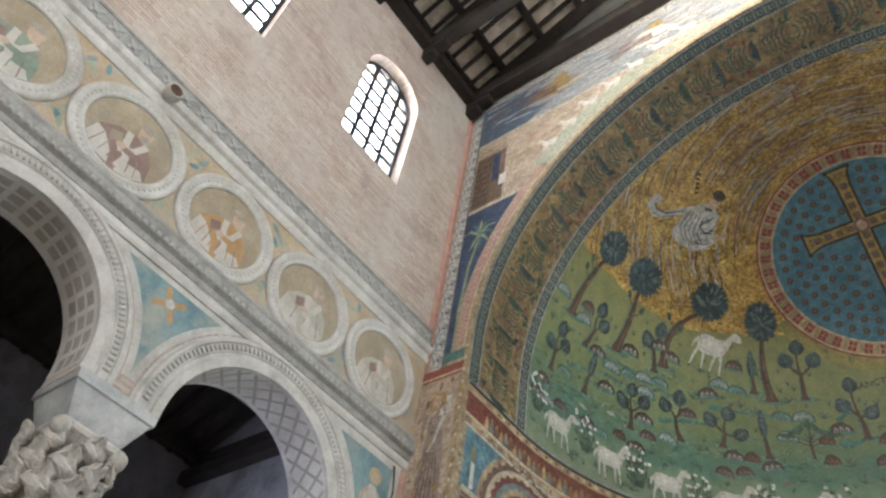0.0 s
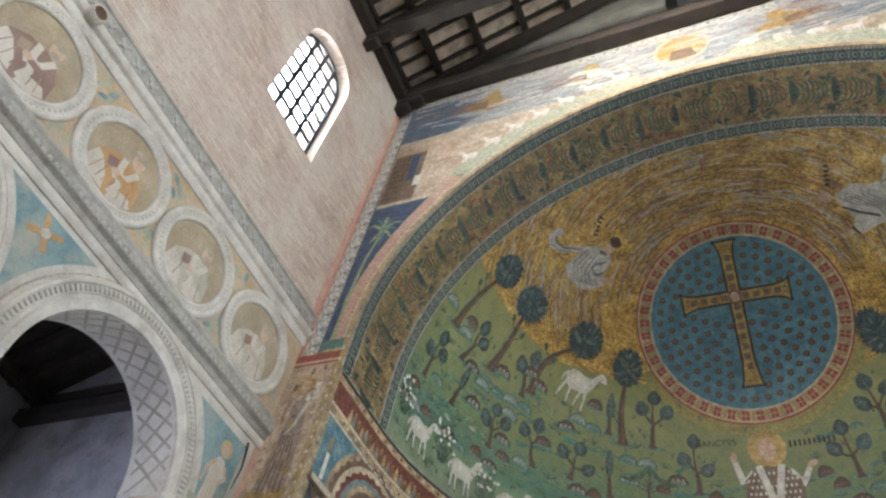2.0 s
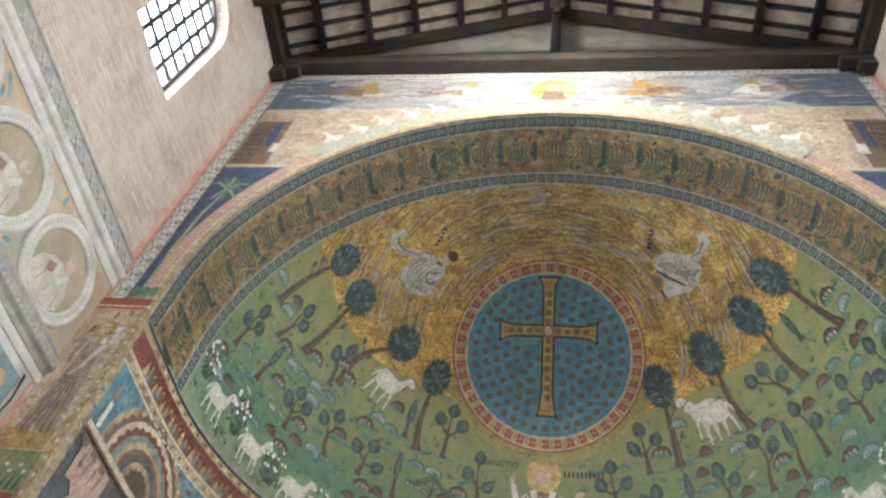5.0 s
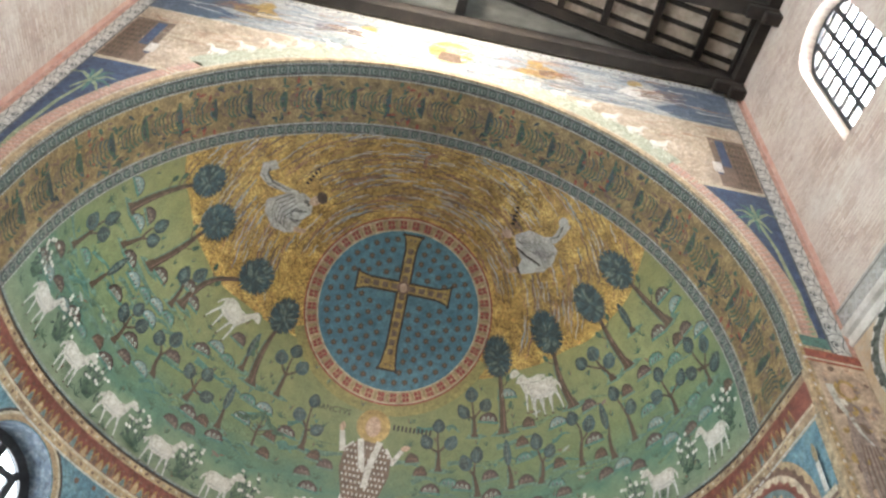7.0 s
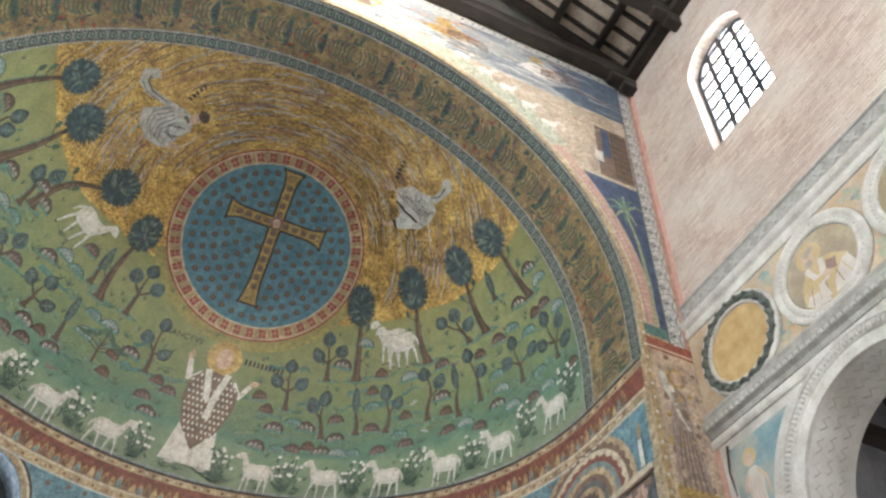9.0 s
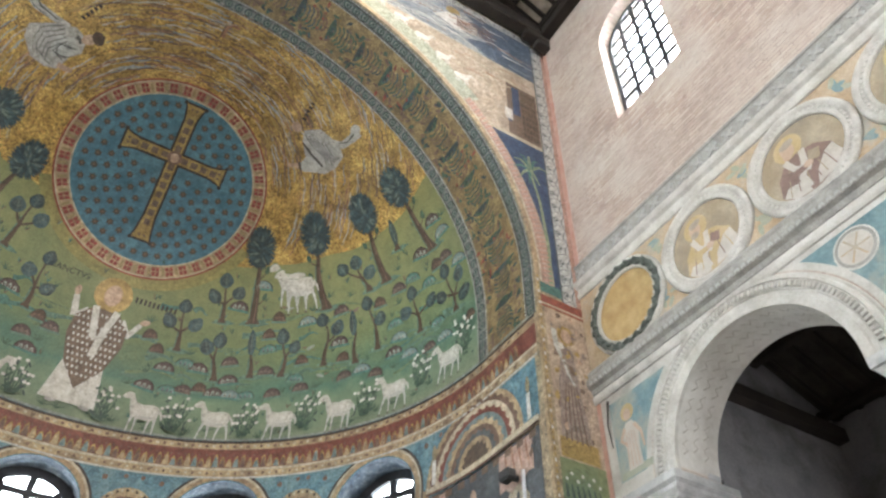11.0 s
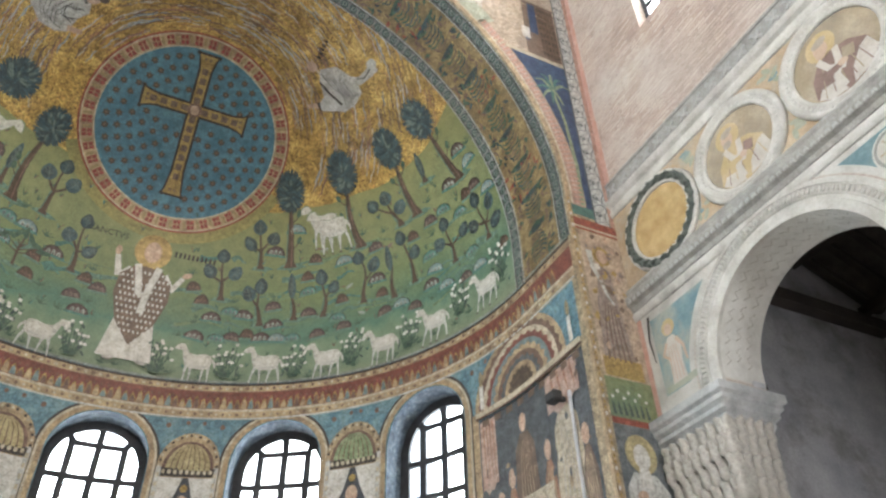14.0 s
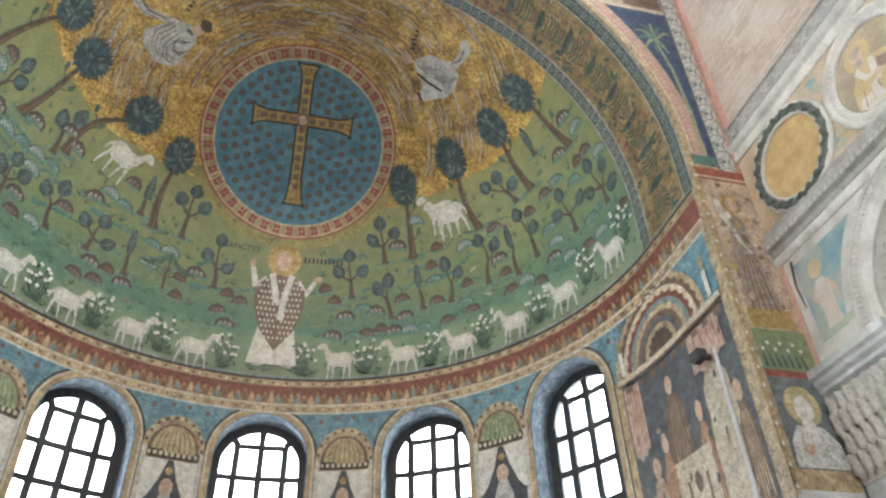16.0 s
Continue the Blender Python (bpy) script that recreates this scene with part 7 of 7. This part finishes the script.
# ---- windows ----
M_PANE, t, b = nodes_of("window_glass")
b.inputs["Transmission Weight"].default_value, b.inputs["Roughness"].default_value, b.inputs["IOR"].default_value = 1.0, 0.05, 1.02
b.inputs["Base Color"].default_value = (0.95, 0.98, 1.0, 1)
M_SKYGLOW = glowing("bright_sky", (0.93, 0.96, 1.0), 1.1)
num = 0
for s in (-1, 1):
    for y in WIN_Y[:4]:
        num += 1
        half, sill, spring, x = 0.80, 14.12, 16.44, s * (W + 0.30)
        bm = plate(arched(y, sill, half + 0.06, spring), [arched(y, sill + 0.05, half - 0.03, spring)], lambda u, v: (x - 0.03, u, v), lambda u, v: (x + 0.03, u, v))
        win = tag_setting(link("window_%d" % num, bm, M_IRON), "round-headed clerestory window with a dark iron grid")
        for k in range(1, 4):
            yy = y - half + 2 * half * k / 4
            top = spring + sqrt(max(0, half ** 2 - (yy - y) ** 2))
            bm = bmesh.new()
            box(bm, x - 0.025, x + 0.025, yy - 0.050, yy + 0.050, sill, top, 0.006)
            part("bar", bm, M_IRON, win)
        for k in range(1, 8):
            zz = sill + 0.415 * k
            h = half if zz < spring else sqrt(max(0, half ** 2 - (zz - spring) ** 2))
            bm = bmesh.new()
            box(bm, x - 0.024, x + 0.024, y - h, y + h, zz - 0.044, zz + 0.044, 0.006)
            part("bar", bm, M_IRON, win)
        bm = plate(arched(y, sill, half, spring), [], lambda u, v: (x + s * 0.045, u, v), lambda u, v: (x + s * 0.051, u, v))
        pane = part("pane", bm, M_PANE, win)
        pane.visible_shadow = False
for c in APSE_WIN:
    num += 1
    d = -0.55
    hw, rise = HALF - 0.06, RISE - 0.012
    k_ = deg

    def tube(u, v, dd=0.0):
        return cyl(u, v, d + dd)
    bm = bmesh.new()
    out = []
    pts = [(c - hw, SILL)] + [(c - hw * cos(pi * i / 20), SPRING + rise * sin(pi * i / 20)) for i in range(21)] + [(c + hw, SILL)]
    inn = [(c - (hw - 1.7), SILL)] + [(c - (hw - 1.7) * cos(pi * i / 20), SPRING + (rise - 0.19) * sin(pi * i / 20)) for i in range(21)] + [(c + hw - 1.7, SILL)]
    rows = [[bm.verts.new(tube(*a, 0.03)), bm.verts.new(tube(*q, 0.03)), bm.verts.new(tube(*q, -0.04)), bm.verts.new(tube(*a, -0.04))] for a, q in zip(pts, inn)]
    for p, q in zip(rows[:-1], rows[1:]):
        for i in range(4):
            bm.faces.new([p[i], p[(i + 1) % 4], q[(i + 1) % 4], q[i]])
    win = tag_setting(link("window_%d" % num, bm, M_IRON), "round-headed apse window with thick dark glazing bars")

    def bar(p, q, w=0.068, n=1):
        bm = bmesh.new()
        path = []
        L = sqrt(((q[0] - p[0]) / deg) ** 2 + (q[1] - p[1]) ** 2) or 1
        ux, uz = (q[0] - p[0]) / deg / L, (q[1] - p[1]) / L
        path = [lambda a, b, t=i / n: tube(p[0] + (q[0] - p[0]) * t - uz * a * deg, p[1] + (q[1] - p[1]) * t + ux * a, b) for i in range(n + 1)]
        sweep(bm, [(-w, -0.03), (w, -0.03), (w, 0.02), (-w, 0.02)], path)
        part("bar", bm, M_IRON, win)
    for f in (-0.5, 0.0, 0.5):
        uu = c + hw * f
        bar((uu, SILL), (uu, SPRING + rise * 0.5 if f else SPRING + rise))
    for f in (-1, 1):
        bar((c + f * hw * 0.5, SPRING + rise * 0.5), (c + f * hw * 0.70, SPRING + rise * 0.74))
    for z in (8.22, 7.52, 6.80, 6.08, 5.36):
        h = hw * (1 if z < SPRING else 0.55)
        bar((c - h, z), (c + h, z), 0.06, 6)
    bm = bmesh.new()
    vs = [[bm.verts.new(tube(a, SILL, -0.06)), bm.verts.new(tube(a, z, -0.06))] for a, z in pts[1:-1]]
    for p, q in zip(vs[:-1], vs[1:]):
        bm.faces.new([p[0], q[0], q[1], p[1]])
    ob = part("pane", bm, M_PANE, win)
    ob.visible_shadow = False

for s, nm in ((-1, "north"), (1, "south")):
    bm = bmesh.new()
    box(bm, s * (W + TH + 3.0), s * (W + TH + 3.1), YW, 1.0, 12.0, 21.0)
    tag_setting(link("backdrop_" + nm, bm, M_SKYGLOW), "bright white sky outside the windows")
bm = bmesh.new()
vs = [[bm.verts.new(cyl(-95 + 10 * i, z, -3.5)) for z in (2.0, 12.0)] for i in range(20)]
for p, q in zip(vs[:-1], vs[1:]):
    bm.faces.new([p[0], q[0], q[1], p[1]])
tag_setting(link("backdrop_east", bm, M_SKYGLOW), "bright white sky outside the apse")

# ---- small fixtures ----
M_BLACK = surface("black_metal", (0.02, 0.02, 0.02), (0.05, 0.05, 0.05), 6.0, 0.5, 30, 0.2, 0.1)
M_GREYP = surface("pale_grey_plastic", (0.45, 0.46, 0.47), (0.6, 0.6, 0.6), 6.0, 0.4, 30, 0.2, 0.05)
lamp = new("floodlight")
tagged(lamp, "small black floodlight on the arch jamb", "lamp")
bm = bmesh.new()
box(bm, 6.02, 6.20, 0.72, 0.98, 6.84, 7.02, 0.03)
part("housing", bm, M_BLACK, lamp)
bm = bmesh.new()
box(bm, 6.18, 6.31, 0.80, 0.88, 6.88, 6.96, 0.01)
part("bracket", bm, M_BLACK, lamp)
cable = new("cable_conduit")
tagged(cable, "pale conduit running down the jamb", "conduit")
bm = bmesh.new()
sweep(bm, [(0.03 * cos(t), 0.03 * sin(t)) for t in (0, 1.05, 2.09, 3.14, 4.19, 5.24)], [lambda a, b, z=z: (6.27 + a, 0.66 + b, z) for z in (6.98, 3.0)])
part("tube", bm, M_GREYP, cable)
for s in (1, -1):
    spot = new("security_camera")
    tagged(spot, "small white security camera on the impost", "camera")
    x = s * (W + 0.62)
    bm = bmesh.new()
    box(bm, x - 0.12, x + 0.12, -1.40, -1.29, 6.36, 6.46, 0.02)
    part("body", bm, M_GREYP, spot)
    bm = bmesh.new()
    box(bm, x + s * 0.12, x + s * 0.17, -1.385, -1.305, 6.37, 6.45, 0.01)
    part("lens", bm, M_BLACK, spot)
    bm = bmesh.new()
    box(bm, x - 0.03, x + 0.03, -1.37, -1.31, 6.288, 6.365)
    part("foot", bm, M_GREYP, spot)
bell = new("wall_socket_pipe")
tagged(bell, "short rusty pipe end sticking out of the moulding", "pipe")
bm = bmesh.new()
prof = [(0.05, -0.02), (0.12, -0.02), (0.14, 0.05), (0.14, 0.22), (0.10, 0.22), (0.05, 0.10)]
sweep(bm, prof, [lambda a, b, t=2 * pi * i / 20: (-W + b, -6.33 + a * cos(t), 10.62 + a * sin(t)) for i in range(21)], closed=True)
bmesh.ops.remove_doubles(bm, verts=bm.verts, dist=0.0005)
part("sleeve", bm, M_CAPITAL, bell, "", True)
bm = bmesh.new()
sweep(bm, [(0.0, 0.0), (0.10, 0.0), (0.10, 0.225), (0.0, 0.225)], [lambda a, b, t=2 * pi * i / 16: (-W + b, -6.33 + a * cos(t), 10.62 + a * sin(t)) for i in range(17)], closed=True)
bmesh.ops.remove_doubles(bm, verts=bm.verts, dist=0.0005)
part("core", bm, surface("rusty_iron", (0.06, 0.03, 0.02), (0.14, 0.07, 0.04), 6.0, 0.8), bell, "rust-brown core of the pipe")
